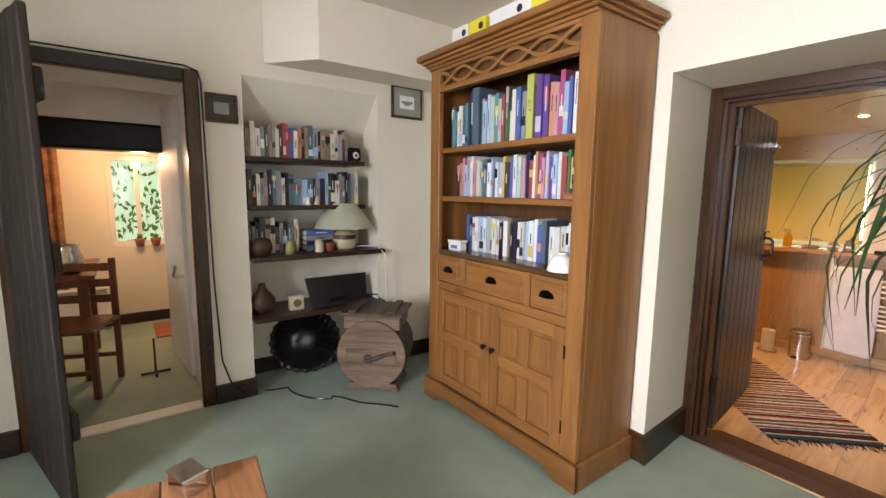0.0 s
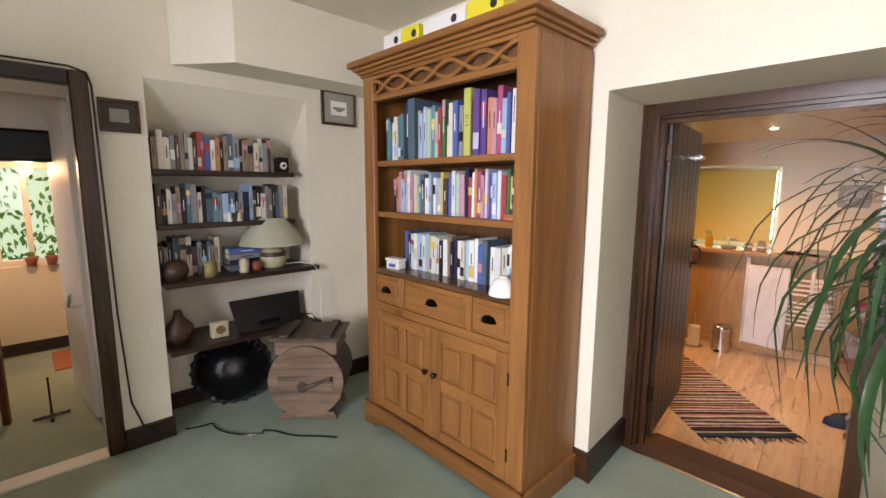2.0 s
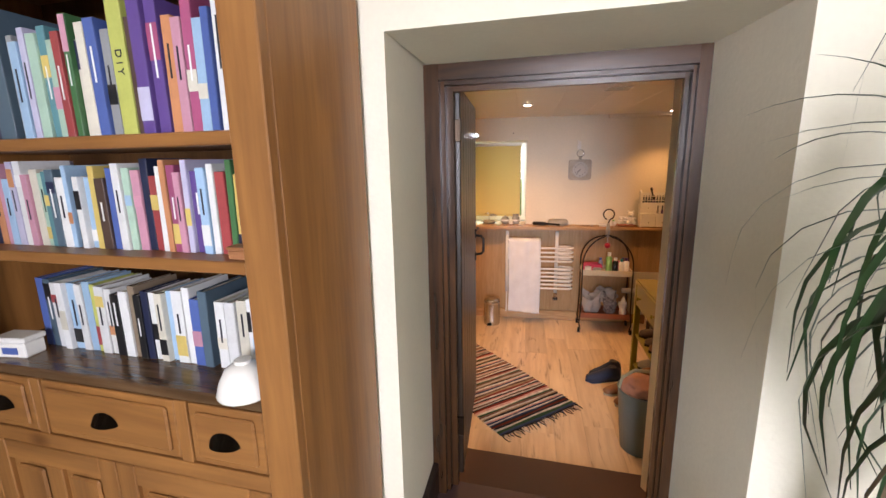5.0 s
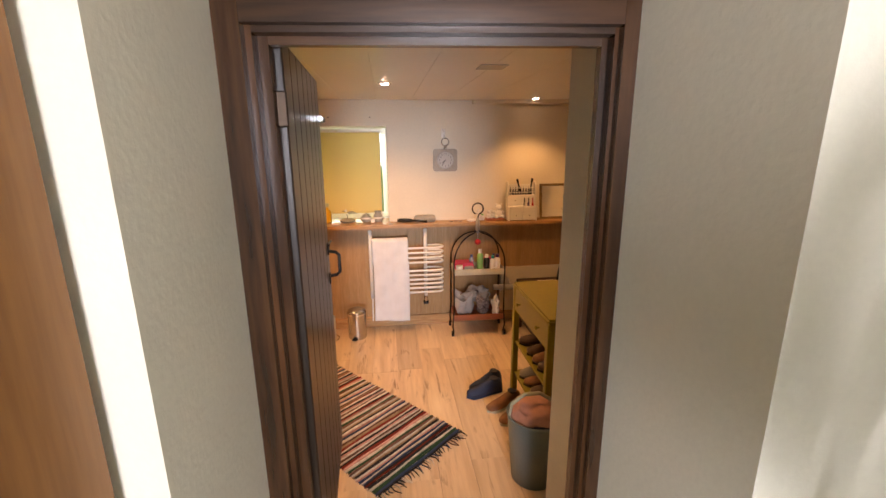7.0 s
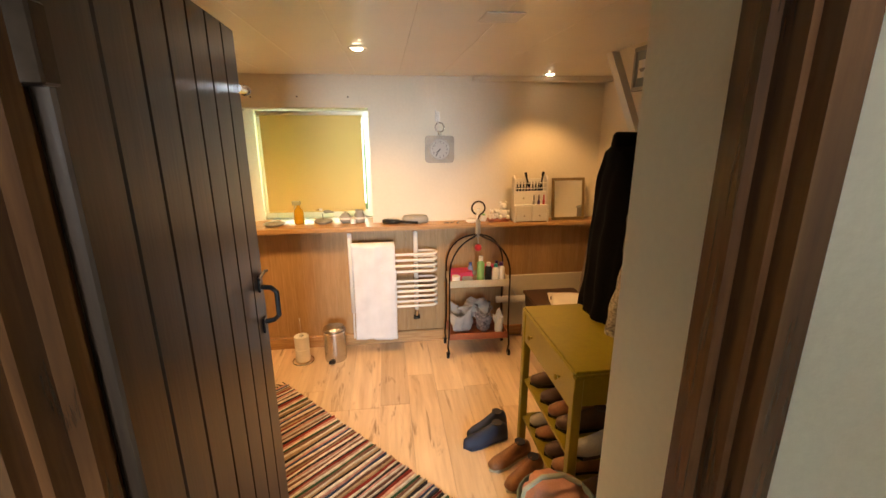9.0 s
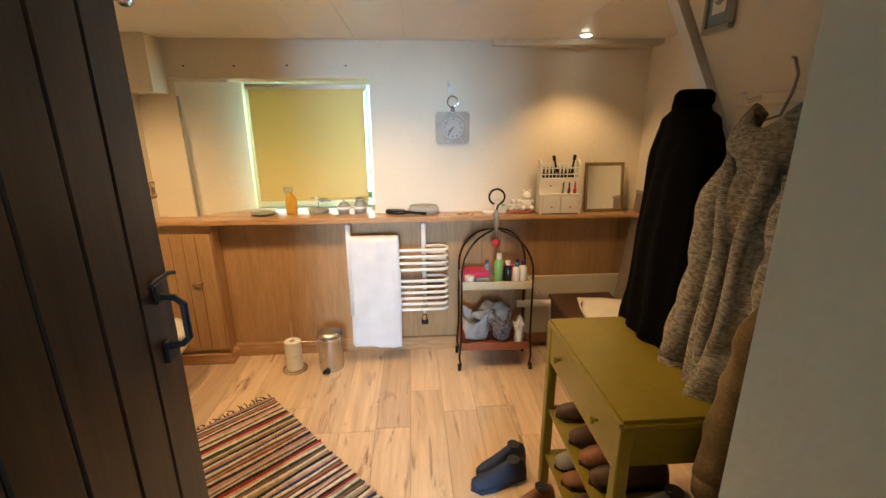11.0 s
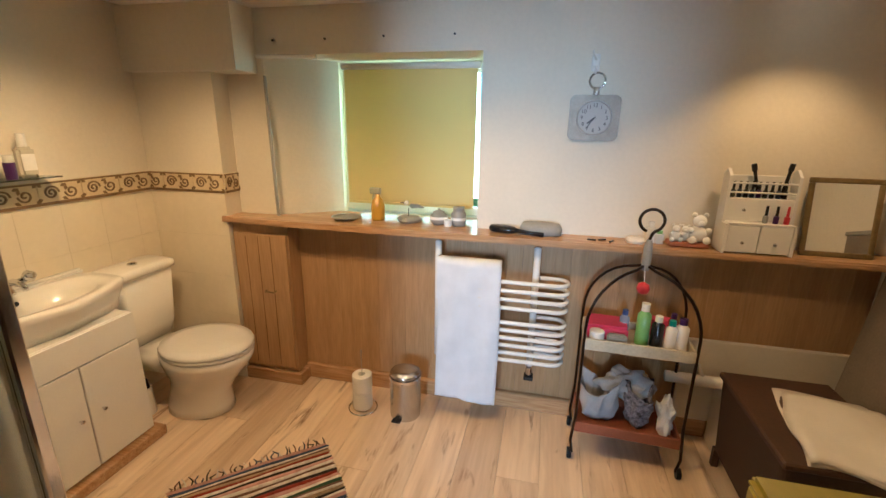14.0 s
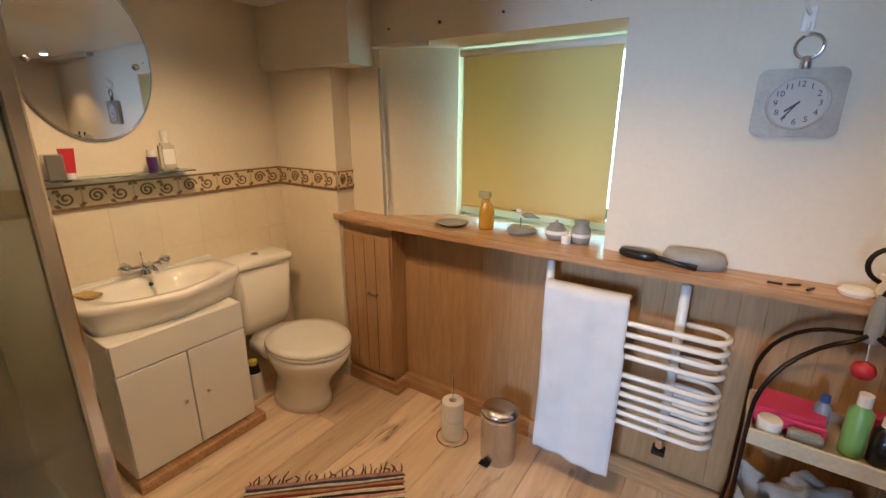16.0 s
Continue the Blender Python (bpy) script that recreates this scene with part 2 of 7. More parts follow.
PAPERW = surf("toilet_paper", (0.82, 0.80, 0.76), 0.95, var=0.05, scale=20, fine=120)
GREENPAINT = surf("olive_paint", (0.235, 0.185, 0.007), 0.38, var=0.12, scale=5, fine=40, bump=0.06)
GLAZE = surf("green_glaze", (0.022, 0.085, 0.048), 0.12, var=0.25, scale=9, fine=40, bump=0.05)
SOIL = surf("potting_soil", (0.03, 0.02, 0.013), 0.95, var=0.4, scale=30, fine=120, bump=1.0, dist=0.01)
LEAF = surf("dracaena_leaf", (0.019, 0.054, 0.016), 0.32, var=0.35, scale=7, fine=50, bump=0.05)
LEAFDRY = surf("dry_leaf", (0.30, 0.20, 0.09), 0.7, var=0.3, scale=9, fine=50)
STEM = surf("pale_cane", (0.34, 0.25, 0.17), 0.8, var=0.3, scale=14, fine=80, bump=0.5)


def fabric(name, c, through):
    """Cloth that lets some light through."""
    m, nt, b = base(name, 0.9, 0.0, 0.1)
    b.inputs["Base Color"].default_value = (*c, 1)
    tr = nt.nodes.new("ShaderNodeBsdfTranslucent")
    tr.inputs["Color"].default_value = (*c, 1)
    mx = nt.nodes.new("ShaderNodeMixShader")
    mx.inputs[0].default_value = through
    nt.links.new(b.outputs[0], mx.inputs[1])
    nt.links.new(tr.outputs[0], mx.inputs[2])
    nt.links.new(mx.outputs[0], nt.nodes["Material Output"].inputs["Surface"])
    return m


BLINDM = fabric("yellow_blind", (0.66, 0.53, 0.26), 0.26)
GLASS = glassy("window_glass", (0.95, 1.0, 0.98))
SHOWERG = glassy("shower_glass", (0.80, 0.84, 0.82), 0.08)
FOLIAGE = surf("garden_green", (0.20, 0.42, 0.09), 0.8, var=0.5, scale=3, fine=30)
def knit(name, c1, c2, rows=70.0):
    """Chunky marled knitting with courses across."""
    m, nt, b = base(name, 0.98, 0.0, 0.1)
    tc = nt.nodes.new("ShaderNodeTexCoord")
    wv = nt.nodes.new("ShaderNodeTexWave")
    wv.bands_direction = "Z"
    wv.inputs["Scale"].default_value, wv.inputs["Distortion"].default_value = rows / 3.14, 2.2
    wv.inputs["Detail"].default_value, wv.inputs["Detail Scale"].default_value = 3, 2.5
    mp = nt.nodes.new("ShaderNodeMapping")
    mp.inputs["Scale"].default_value = (60, 60, 110)
    n1 = nt.nodes.new("ShaderNodeTexNoise")
    n1.inputs["Scale"].default_value, n1.inputs["Detail"].default_value = 1.0, 5
    nt.links.new(tc.outputs["Object"], wv.inputs["Vector"])
    nt.links.new(tc.outputs["Object"], mp.inputs["Vector"])
    nt.links.new(mp.outputs[0], n1.inputs["Vector"])
    r = ramp(nt, [(0.36, c1), (0.5, tuple((a + d) / 2 for a, d in zip(c1, c2))), (0.66, c2)])
    nt.links.new(n1.outputs["Fac"], r.inputs["Fac"])
    nt.links.new(r.outputs["Color"], b.inputs["Base Color"])
    ad = nt.nodes.new("ShaderNodeMath")
    ad.operation = "ADD"
    nt.links.new(wv.outputs["Fac"], ad.inputs[0])
    nt.links.new(n1.outputs["Fac"], ad.inputs[1])
    bp = nt.nodes.new("ShaderNodeBump")
    bp.inputs["Strength"].default_value, bp.inputs["Distance"].default_value = 0.6, 0.004
    nt.links.new(ad.outputs[0], bp.inputs["Height"])
    nt.links.new(bp.outputs[0], b.inputs["Normal"])
    return m


WOOLGREY = knit("grey_marl_knit", (0.18, 0.165, 0.14), (0.42, 0.385, 0.33), 150.0)
MAUVE = knit("mauve_fleece", (0.07, 0.045, 0.045), (0.15, 0.10, 0.10), 110.0)
WOOLBLACK = surf("black_wool", (0.0035, 0.0035, 0.004), 0.95, var=0.3, scale=20, fine=200, bump=0.4, spec=0.06)
SUEDE = surf("tan_suede", (0.19, 0.14, 0.07), 0.95, var=0.45, scale=14, fine=150, bump=0.4, spec=0.1)
NAVY = surf("navy_foam", (0.018, 0.030, 0.065), 0.7, var=0.15, scale=20)
TANLEATHER = surf("tan_leather", (0.26, 0.115, 0.045), 0.5, var=0.3, scale=14, fine=80)
BROWNLEATHER = surf("brown_leather", (0.075, 0.038, 0.022), 0.5, var=0.3, scale=14, fine=80)
WICKER = surf("dark_wicker", (0.055, 0.030, 0.018), 0.7, var=0.35, scale=60, fine=200, bump=1.0, dist=0.006)
CREAMC = surf("cream_shade", (0.42, 0.42, 0.31), 0.85, var=0.06, scale=8, fine=120)
GOLDF = surf("dull_gilt", (0.24, 0.17, 0.07), 0.45, 0.4, var=0.25, scale=20)
PINKCLOTH = surf("pink_cloth", (0.52, 0.27, 0.20), 0.95, var=0.2, scale=12, fine=200)
GREYCLOTH = surf("grey_cloth", (0.42, 0.41, 0.40), 0.95, var=0.2, scale=12, fine=200)
BLUETUB = surf("grey_blue_tub", (0.15, 0.21, 0.21), 0.4, var=0.1, scale=8)
REDM = surf("red_plastic", (0.45, 0.02, 0.03), 0.35, var=0.1)
PINKM = surf("magenta_card", (0.55, 0.04, 0.12), 0.5, var=0.1)
GREENB = surf("green_plastic", (0.22, 0.45, 0.14), 0.3, var=0.08)
PURPLE = surf("purple_plastic", (0.06, 0.02, 0.12), 0.3, var=0.1)
TEAL = surf("teal_plastic", (0.02, 0.28, 0.26), 0.3, var=0.1)
AMBER = surf("amber_liquid", (0.55, 0.32, 0.02), 0.15, var=0.05)
STONEG = surf("grey_stoneware", (0.30, 0.29, 0.26), 0.5, var=0.15, scale=14)
YELLOWC = surf("yellow_card", (0.72, 0.62, 0.03), 0.5, var=0.06)
CORK = surf("tile_brown", (0.20, 0.125, 0.055), 0.3, var=0.3, scale=30)
TERRA = surf("terracotta", (0.38, 0.13, 0.06), 0.7, var=0.2)
CURTAIN = surf("patterned_curtain", (0.36, 0.17, 0.07), 0.9, var=0.6, scale=9, fine=60, stain=(0.16, 0.05, 0.03))

# ---- mesh helpers ----


def mesh_of(bm, name, mats, smooth=False):
    me = bpy.data.meshes.new(name)
    bmesh.ops.recalc_face_normals(bm, faces=bm.faces)
    bm.to_mesh(me)
    bm.free()
    for m in mats if isinstance(mats, (list, tuple)) else [mats]:
        me.materials.append(m)
    if smooth:
        for p in me.polygons:
            p.use_smooth = True
    return me


def part(name, bm, material, parent, label="", smooth=False):
    ob = new(name, mesh_of(bm, name, material, smooth))
    ob.parent = parent
    if label:
        ob["label"] = label
    return ob


def thing(name, m, label, category, group="", kind=""):
    ob = new(name)
    ob.empty_display_size = 0.05
    ob.matrix_world = m
    return tagged(ob, label, category, group, kind)


def solid(name, bm, material, m, label, category="", group="", kind="", smooth=False):
    ob = new(name, mesh_of(bm, name, material, smooth))
    ob.matrix_world = m
    return tagged(ob, label, category, group, kind)


def add_box(bm, x0, x1, y0, y1, z0, z1, bevel=0.0, seg=1, m=None):
    r = bmesh.ops.create_cube(bm, size=1.0)
    vs = r["verts"]
    bmesh.ops.scale(bm, vec=(x1 - x0, y1 - y0, z1 - z0), verts=vs)
    bmesh.ops.translate(bm, vec=((x0 + x1) / 2, (y0 + y1) / 2, (z0 + z1) / 2), verts=vs)
    if m is not None:
        bmesh.ops.transform(bm, matrix=m, verts=vs)
    if bevel:
        es = list({e for v in vs for e in v.link_edges})
        bmesh.ops.bevel(bm, geom=es, offset=bevel, segments=seg, affect="EDGES")
    return bm


def box(x0, x1, y0, y1, z0, z1, bevel=0.0, seg=1):
    return add_box(bmesh.new(), x0, x1, y0, y1, z0, z1, bevel, seg)


def add_prism(bm, poly, z0, z1, m=None):
    """Polygon in x, y drawn up from z0 to z1."""
    a = [bm.verts.new((x, y, z0)) for x, y in poly]
    b = [bm.verts.new((x, y, z1)) for x, y in poly]
    n = len(poly)
    bm.faces.new(a)
    bm.faces.new(b)
    for i in range(n):
        bm.faces.new((a[i], a[(i + 1) % n], b[(i + 1) % n], b[i]))
    if m is not None:
        bmesh.ops.transform(bm, matrix=m, verts=a + b)
    return bm


def prism(poly, z0, z1, m=None):
    return add_prism(bmesh.new(), poly, z0, z1, m)


def add_lathe(bm, profile, n=24, at=(0, 0, 0), m=None, wob=None):
    """Profile of (radius, z) turned round z."""
    rings = []
    allv = []
    for r, z in profile:
        ring = []
        for i in range(n):
            a = 2 * math.pi * i / n
            k = wob(a, z) if wob else 1.0
            ring.append(bm.verts.new((at[0] + r * k * math.cos(a), at[1] + r * k * math.sin(a), at[2] + z)))
        rings.append(ring)
        allv += ring
    for p, q in zip(rings, rings[1:]):
        for i in range(n):
            bm.faces.new((p[i], p[(i + 1) % n], q[(i + 1) % n], q[i]))
    if profile[0][0] > 1e-4:
        bm.faces.new(rings[0])
    if profile[-1][0] > 1e-4:
        bm.faces.new(rings[-1])
    if m is not None:
        bmesh.ops.transform(bm, matrix=m, verts=allv)
    return bm


def lathe(profile, n=24, at=(0, 0, 0), m=None, wob=None):
    return add_lathe(bmesh.new(), profile, n, at, m, wob)


def add_tube(bm, pts, r, n=8, closed=False):
    """Round bar along points; r: one radius or one for each point."""
    pts = [Vector(p) for p in pts]
    rings = []
    side = None
    for i, p in enumerate(pts):
        if closed:
            d = pts[(i + 1) % len(pts)] - pts[i - 1]
        else:
            d = pts[min(i + 1, len(pts) - 1)] - pts[max(i - 1, 0)]
        d.normalize()
        if side is None:
            side = d.orthogonal().normalized()
        side = (side - d * side.dot(d)).normalized()
        up = d.cross(side)
        rad = r[i] if isinstance(r, (list, tuple)) else r
        rings.append([bm.verts.new(p + (side * math.cos(2 * math.pi * k / n) + up * math.sin(2 * math.pi * k / n)) * rad) for k in range(n)])
    pairs = list(zip(rings, rings[1:])) + ([(rings[-1], rings[0])] if closed else [])
    for a, b in pairs:
        for k in range(n):
            bm.faces.new((a[k], a[(k + 1) % n], b[(k + 1) % n], b[k]))
    if not closed:
        bm.faces.new(rings[0])
        bm.faces.new(rings[-1])
    return bm


def tube(pts, r, n=8, closed=False):
    return add_tube(bmesh.new(), pts, r, n, closed)


def arc(cx, cy, r, a0, a1, n):
    return [(cx + r * math.cos(radians(a0 + (a1 - a0) * i / n)), cy + r * math.sin(radians(a0 + (a1 - a0) * i / n))) for i in range(n + 1)]


def grid_sheet(fn, nu, nv, thick=0.0):
    """Sheet of points fn(u, v), with u and v from 0 to 1."""
    bm = bmesh.new()
    vs = [[bm.verts.new(fn(i / nu, j / nv)) for j in range(nv + 1)] for i in range(nu + 1)]
    for i in range(nu):
        for j in range(nv):
            bm.faces.new((vs[i][j], vs[i + 1][j], vs[i + 1][j + 1], vs[i][j + 1]))
    if thick:
        bmesh.ops.recalc_face_normals(bm, faces=bm.faces)
        bmesh.ops.solidify(bm, geom=list(bm.faces), thickness=thick)
    return bm


def structure(name, bm, material, label, m=Matrix(), smooth=False):
    return solid(name, bm, material, m, label, kind="structure", smooth=smooth)

# ---- living room shell (in the living room's own axes) ----
CE = 2.72
structure("floor_living", box(-3.0, 2.2, -3.3, 1.78, F0 - 0.12, F0), CARPET, "worn sage green wall-to-wall carpet", ROT)
structure("ceiling_living", box(-3.5, 2.4, -3.4, 2.1, CE, CE + 0.1), PLASTER, "plain cream plaster ceiling", ROT)
bm = prism([(-3.5, 1.364), (-1.127, 1.364), (-1.161, 1.842), (-1.161, 1.97), (-1.25, 2.12), (-3.5, 2.12)], -0.1, CE)
add_prism(bm, [(-0.10, 1.364), (2.35, 1.364), (2.35, 2.26), (-0.185, 2.26), (-0.12, 1.97), (-0.168, 1.842)], -0.1, CE)
add_prism(bm, [(-1.127, 1.364), (-0.10, 1.364), (-0.168, 2.12), (-1.161, 2.12)], 2.104, CE)
structure("wall_north", bm, PLASTER, "thick cream plastered cottage wall with deep doorway reveal", ROT)
bm = box(-3.5, -3.005, -3.4, -1.10, -0.1, CE)
add_box(bm, -3.5, -3.005, -0.27, -0.04, -0.1, CE)
add_box(bm, -3.5, -3.35, -0.04, 0.87, -0.1, CE)
add_box(bm, -3.5, -3.005, 0.87, 1.364, -0.1, CE)
add_box(bm, -3.5, -3.005, -1.10, -0.27, 2.222, CE)
up = Matrix(((1, 0, 0, 0), (0, 0, 1, 0), (0, 1, 0, 0), (0, 0, 0, 1)))
add_prism(bm, [(-3.35, 1.86), (-3.005, 2.24), (-3.005, CE), (-3.35, CE)], -0.04, 0.87, up)
structure("wall_west", bm, PLASTER, "cream plastered wall with shelved alcove under the stairs", ROT)
structure("stair_soffit", prism([(-3.0, 0.095), (-2.7, 0.33), (-2.7, 1.36), (-3.0, 1.36)], 2.325, CE - 0.002), PLASTER, "boxed plaster soffit under the stairs", ROT)
bm = box(-3.5, -0.97, -3.4, -3.2, -0.1, CE)
add_box(bm, 0.33, 2.4, -3.4, -3.2, -0.1, CE)
add_box(bm, -0.97, 0.33, -3.4, -3.2, -0.1, 1.08)
add_box(bm, -0.97, 0.33, -3.4, -3.2, 2.42, CE)
structure("wall_south", bm, PLASTER, "cream plastered wall with a window", ROT)
bm = box(2.2, 2.4, -3.2, -1.95, -0.1, CE)
add_box(bm, 2.2, 2.4, -0.45, 1.364, -0.1, CE)
add_box(bm, 2.2, 2.4, -1.95, -0.45, -0.1, 1.08)
add_box(bm, 2.2, 2.4, -1.95, -0.45, 2.32, CE)
structure("wall_east", bm, PLASTER, "cream plastered wall with a window", ROT)


def window(name, w, h, m, label, bars=1):
    t = thing(name, m, label, "window", kind="structure")
    f = bmesh.new()
    add_box(f, 0, w, -0.03, 0.03, 0, 0.05, 0.004)
    add_box(f, 0, w, -0.03, 0.03, h - 0.05, h, 0.004)
    add_box(f, 0, 0.05, -0.03, 0.03, 0.05, h - 0.05, 0.004)
    add_box(f, w - 0.05, w, -0.03, 0.03, 0.05, h - 0.05, 0.004)
    for i in range(bars):
        x = w * (i + 1) / (bars + 1)
        add_box(f, x - 0.02, x + 0.02, -0.025, 0.025, 0.05, h - 0.05, 0.004)
    part("window_frame", f, WHITEG, t)
    p = part("pane", box(0.05, w - 0.05, -0.003, 0.003, 0.05, h - 0.05), GLASS, t)
    p.visible_shadow = False
    part("window_sill", box(-0.04, w + 0.04, 0.03, 0.16, -0.04, 0, 0.006), WHITEG, t)
    return t


window("window_1", 1.3, 1.34, ROT @ pose(-0.97, -3.3, 1.08), "white painted living room window", 1)
window("window_2", 1.5, 1.24, ROT @ pose(2.3, -1.95, 1.08, 0, 0, 90), "white painted living room side window", 1)

# skirting boards
for nm, c in (("baseboard_1", (-1.30, -1.115, 1.340, 1.364, 0.15)), ("baseboard_2", (-3.005, -2.42, 1.340, 1.364, 0.15)), ("baseboard_3", (-0.10, 2.2, 1.340, 1.364, 0.15))):
    structure(nm, box(c[0], c[1], c[2], c[3], F0, F0 + c[4], 0.005), DARKWOODX, "dark stained wooden skirting board", ROT)
structure("baseboard_4", prism([(-1.127, 1.342), (-1.103, 1.342), (-1.137, 1.842), (-1.161, 1.842)], F0, F0 + 0.15), DARKWOODY, "dark stained skirting in the doorway reveal", ROT)
structure("baseboard_5", box(-3.005, -2.98, -0.27, -0.03, F0, F0 + 0.12, 0.004), DARKWOODY, "dark stained wooden skirting board", ROT)
structure("baseboard_6", box(-3.35, -3.33, -0.04, 0.87, F0, F0 + 0.11, 0.004), DARKWOODY, "dark skirting in the alcove", ROT)
structure("baseboard_7", box(-3.005, -2.98, 0.87, 1.34, F0, F0 + 0.12, 0.004), DARKWOODY, "dark stained wooden skirting board", ROT)
structure("baseboard_8", box(-3.005, -2.98, -3.2, -1.16, F0, F0 + 0.13, 0.004), DARKWOODY, "dark stained wooden skirting board", ROT)

# bathroom door frame and threshold ramp
t = thing("door_frame", ROT @ pose(0, 0, 0), "dark stained moulded wooden door frame", "door frame", kind="structure")
part("frame_post", prism([(-1.161, 1.83), (-1.10, 1.83), (-1.10, 1.86), (-1.085, 1.86), (-1.085, 1.90), (-1.06, 1.90), (-1.06, 1.93), (-1.075, 1.93), (-1.075, 1.97), (-1.161, 1.97)], F0 - 0.02, 2.104), DARKWOOD, t)
part("frame_post", prism([(-0.168, 1.83), (-0.205, 1.83), (-0.205, 1.86), (-0.215, 1.86), (-0.215, 1.90), (-0.230, 1.90), (-0.230, 1.93), (-0.215, 1.93), (-0.215, 1.97), (-0.115, 1.97)], F0 - 0.02, 2.104), DARKWOOD, t)
bm = box(-1.10, -0.205, 1.832, 1.86, 2.045, 2.104)
add_box(bm, -1.085, -0.215, 1.86, 1.90, 2.03, 2.104)
add_box(bm, -1.06, -0.230, 1.90, 1.93, 2.01, 2.104)
add_box(bm, -1.075, -0.215, 1.93, 1.968, 2.03, 2.104)
part("frame_head", bm, DARKWOODX, t)
yz = Matrix(((0, 0, 1, 0), (1, 0, 0, 0), (0, 1, 0, 0), (0, 0, 0, 1)))
structure("threshold_ramp", prism([(1.782, F0 - 0.16), (1.782, F0 - 0.002), (1.93, F0 - 0.012), (2.44, 0.012), (2.44, -0.1)], -1.16, -0.11, yz), BROWNMAT, "brown lino-covered ramp sloping into the bathroom", ROT)
structure("trim", box(-1.06, -0.230, 1.768, 1.79, F0 - 0.01, F0 + 0.006, 0.003), STEEL, "thin metal carpet bar in the doorway", ROT)

# plank door, standing open into the bathroom
D = ROT @ pose(-1.088, 1.945, F0 + 0.02, 0, 0, 96.5)
t = thing("plank_door", D, "dark brown ledged plank door standing open", "door", kind="structure")
bw = 0.82 / 7
for i in range(7):
    part("plank", box(i * bw + 0.001, (i + 1) * bw - 0.002, -0.045, -0.017, 0, 1.80, 0.004), LEAFWOOD, t)
for z in (0.2, 0.9, 1.55):
    part("ledge", box(0.04, 0.78, -0.016, 0.012, z, z + 0.12, 0.004), DARKWOODX, t)
h = part("pull_handle", tube([(0.765, -0.045, 0.93), (0.765, -0.08, 0.935), (0.765, -0.095, 0.95), (0.765, -0.095, 1.03), (0.765, -0.08, 1.045), (0.765, -0.045, 1.05)], 0.008), BLACKM, t, "black iron pull handle")
bm = box(0.75, 0.78, -0.052, -0.045, 0.895, 0.945, 0.002)
add_box(bm, 0.75, 0.78, -0.052, -0.045, 1.035, 1.09, 0.002)
part("handle_plate", bm, BLACKM, h)
part("latch", tube([(0.73, -0.055, 1.085), (0.80, -0.057, 1.09), (0.82, -0.06, 1.085)], 0.005), BLACKM, h)
bm = lathe([(0.012, -0.05), (0.012, 0.03), (0.016, 0.032), (0.016, 0.04)], 12, m=pose(0.80, -0.055, 1.64, 0, 90, 0))
part("bolt", bm, CHROME, t, "small chrome bolt")
for z in (0.22, 1.58):
    part("hinge", box(-0.02, 0.012, -0.05, -0.012, z, z + 0.09, 0.003), BRONZE, t)

# ---- dining room beyond the west door ----
structure("floor_dining", box(-5.35, -3.0, -3.6, 1.2, F0 - 0.12, F0 - 0.004), CARPET, "green carpet of the dining room", ROT)
structure("ceiling_dining", box(-5.5, -3.5, -3.7, 1.3, 2.42, 2.5), PLASTER, "white plaster ceiling of the dining room", ROT)
bm = box(-5.5, -5.3, -3.7, -0.78, -0.1, 2.42)
add_box(bm, -5.5, -5.3, -0.30, 1.3, -0.1, 2.42)
add_box(bm, -5.5, -5.3, -0.78, -0.30, -0.1, 0.98)
add_box(bm, -5.5, -5.3, -0.78, -0.30, 1.86, 2.42)
structure("wall_dining_west", bm, PLASTER, "cream wall with a small garden window", ROT)
bm = box(-5.3, -5.1, -3.7, -3.5, -0.1, 2.42)
add_box(bm, -4.1, -3.5, -3.7, -3.5, -0.1, 2.42)
add_box(bm, -5.1, -4.1, -3.7, -3.5, -0.1, 1.1)
add_box(bm, -5.1, -4.1, -3.7, -3.5, 2.2, 2.42)
structure("wall_dining_south", bm, PLASTER, "cream wall of the dining room with a window", ROT)
structure("wall_dining_north", box(-5.3, -3.5, 1.1, 1.3, -0.1, 2.42), PLASTER, "cream wall of the dining room", ROT)
structure("baseboard_9", box(-5.3, -5.28, -3.5, 1.1, F0, F0 + 0.10), DARKWOODY, "dark skirting of the dining room", ROT)
window("window_3", 0.48, 0.88, ROT @ pose(-5.4, -0.78, 0.98, 0, 0, 90), "small white framed garden window", 1)
window("window_4", 1.0, 1.1, ROT @ pose(-5.1, -3.6, 1.1), "white framed dining room window", 1)
structure("beam_plaster", box(-4.24, -4.03, -3.5, 1.1, 2.021, 2.419), WHITEP, "white plaster infill above the beam", ROT)
structure("ceiling_beam", box(-4.25, -4.02, -3.5, 1.1, 1.82, 2.02, 0.02), BLACKM, "black painted ceiling beam", ROT)
t = thing("door_frame", ROT @ pose(0, 0, 0), "dark stained wooden door frame with a loose cable", "door frame", kind="structure")
part("frame_post", box(-3.04, -2.985, -0.345, -0.27, F0, 2.222, 0.006), DARKWOOD, t)
part("frame_post", box(-3.04, -2.985, -1.16, -1.085, F0, 2.222, 0.006), DARKWOOD, t)
part("frame_head", box(-3.04, -2.985, -1.085, -0.345, 2.15, 2.222, 0.006), DARKWOODY, t)
part("lining", box(-3.5, -3.045, -0.325, -0.272, F0, 2.2), WHITEP, t, "white painted door lining")
part("lining", box(-3.5, -3.045, -1.10, -1.05, F0, 2.2), WHITEP, t, "white painted door lining")
part("lining", box(-3.5, -3.045, -1.05, -0.325, 2.16, 2.215), WHITEP, t, "white painted door lining")
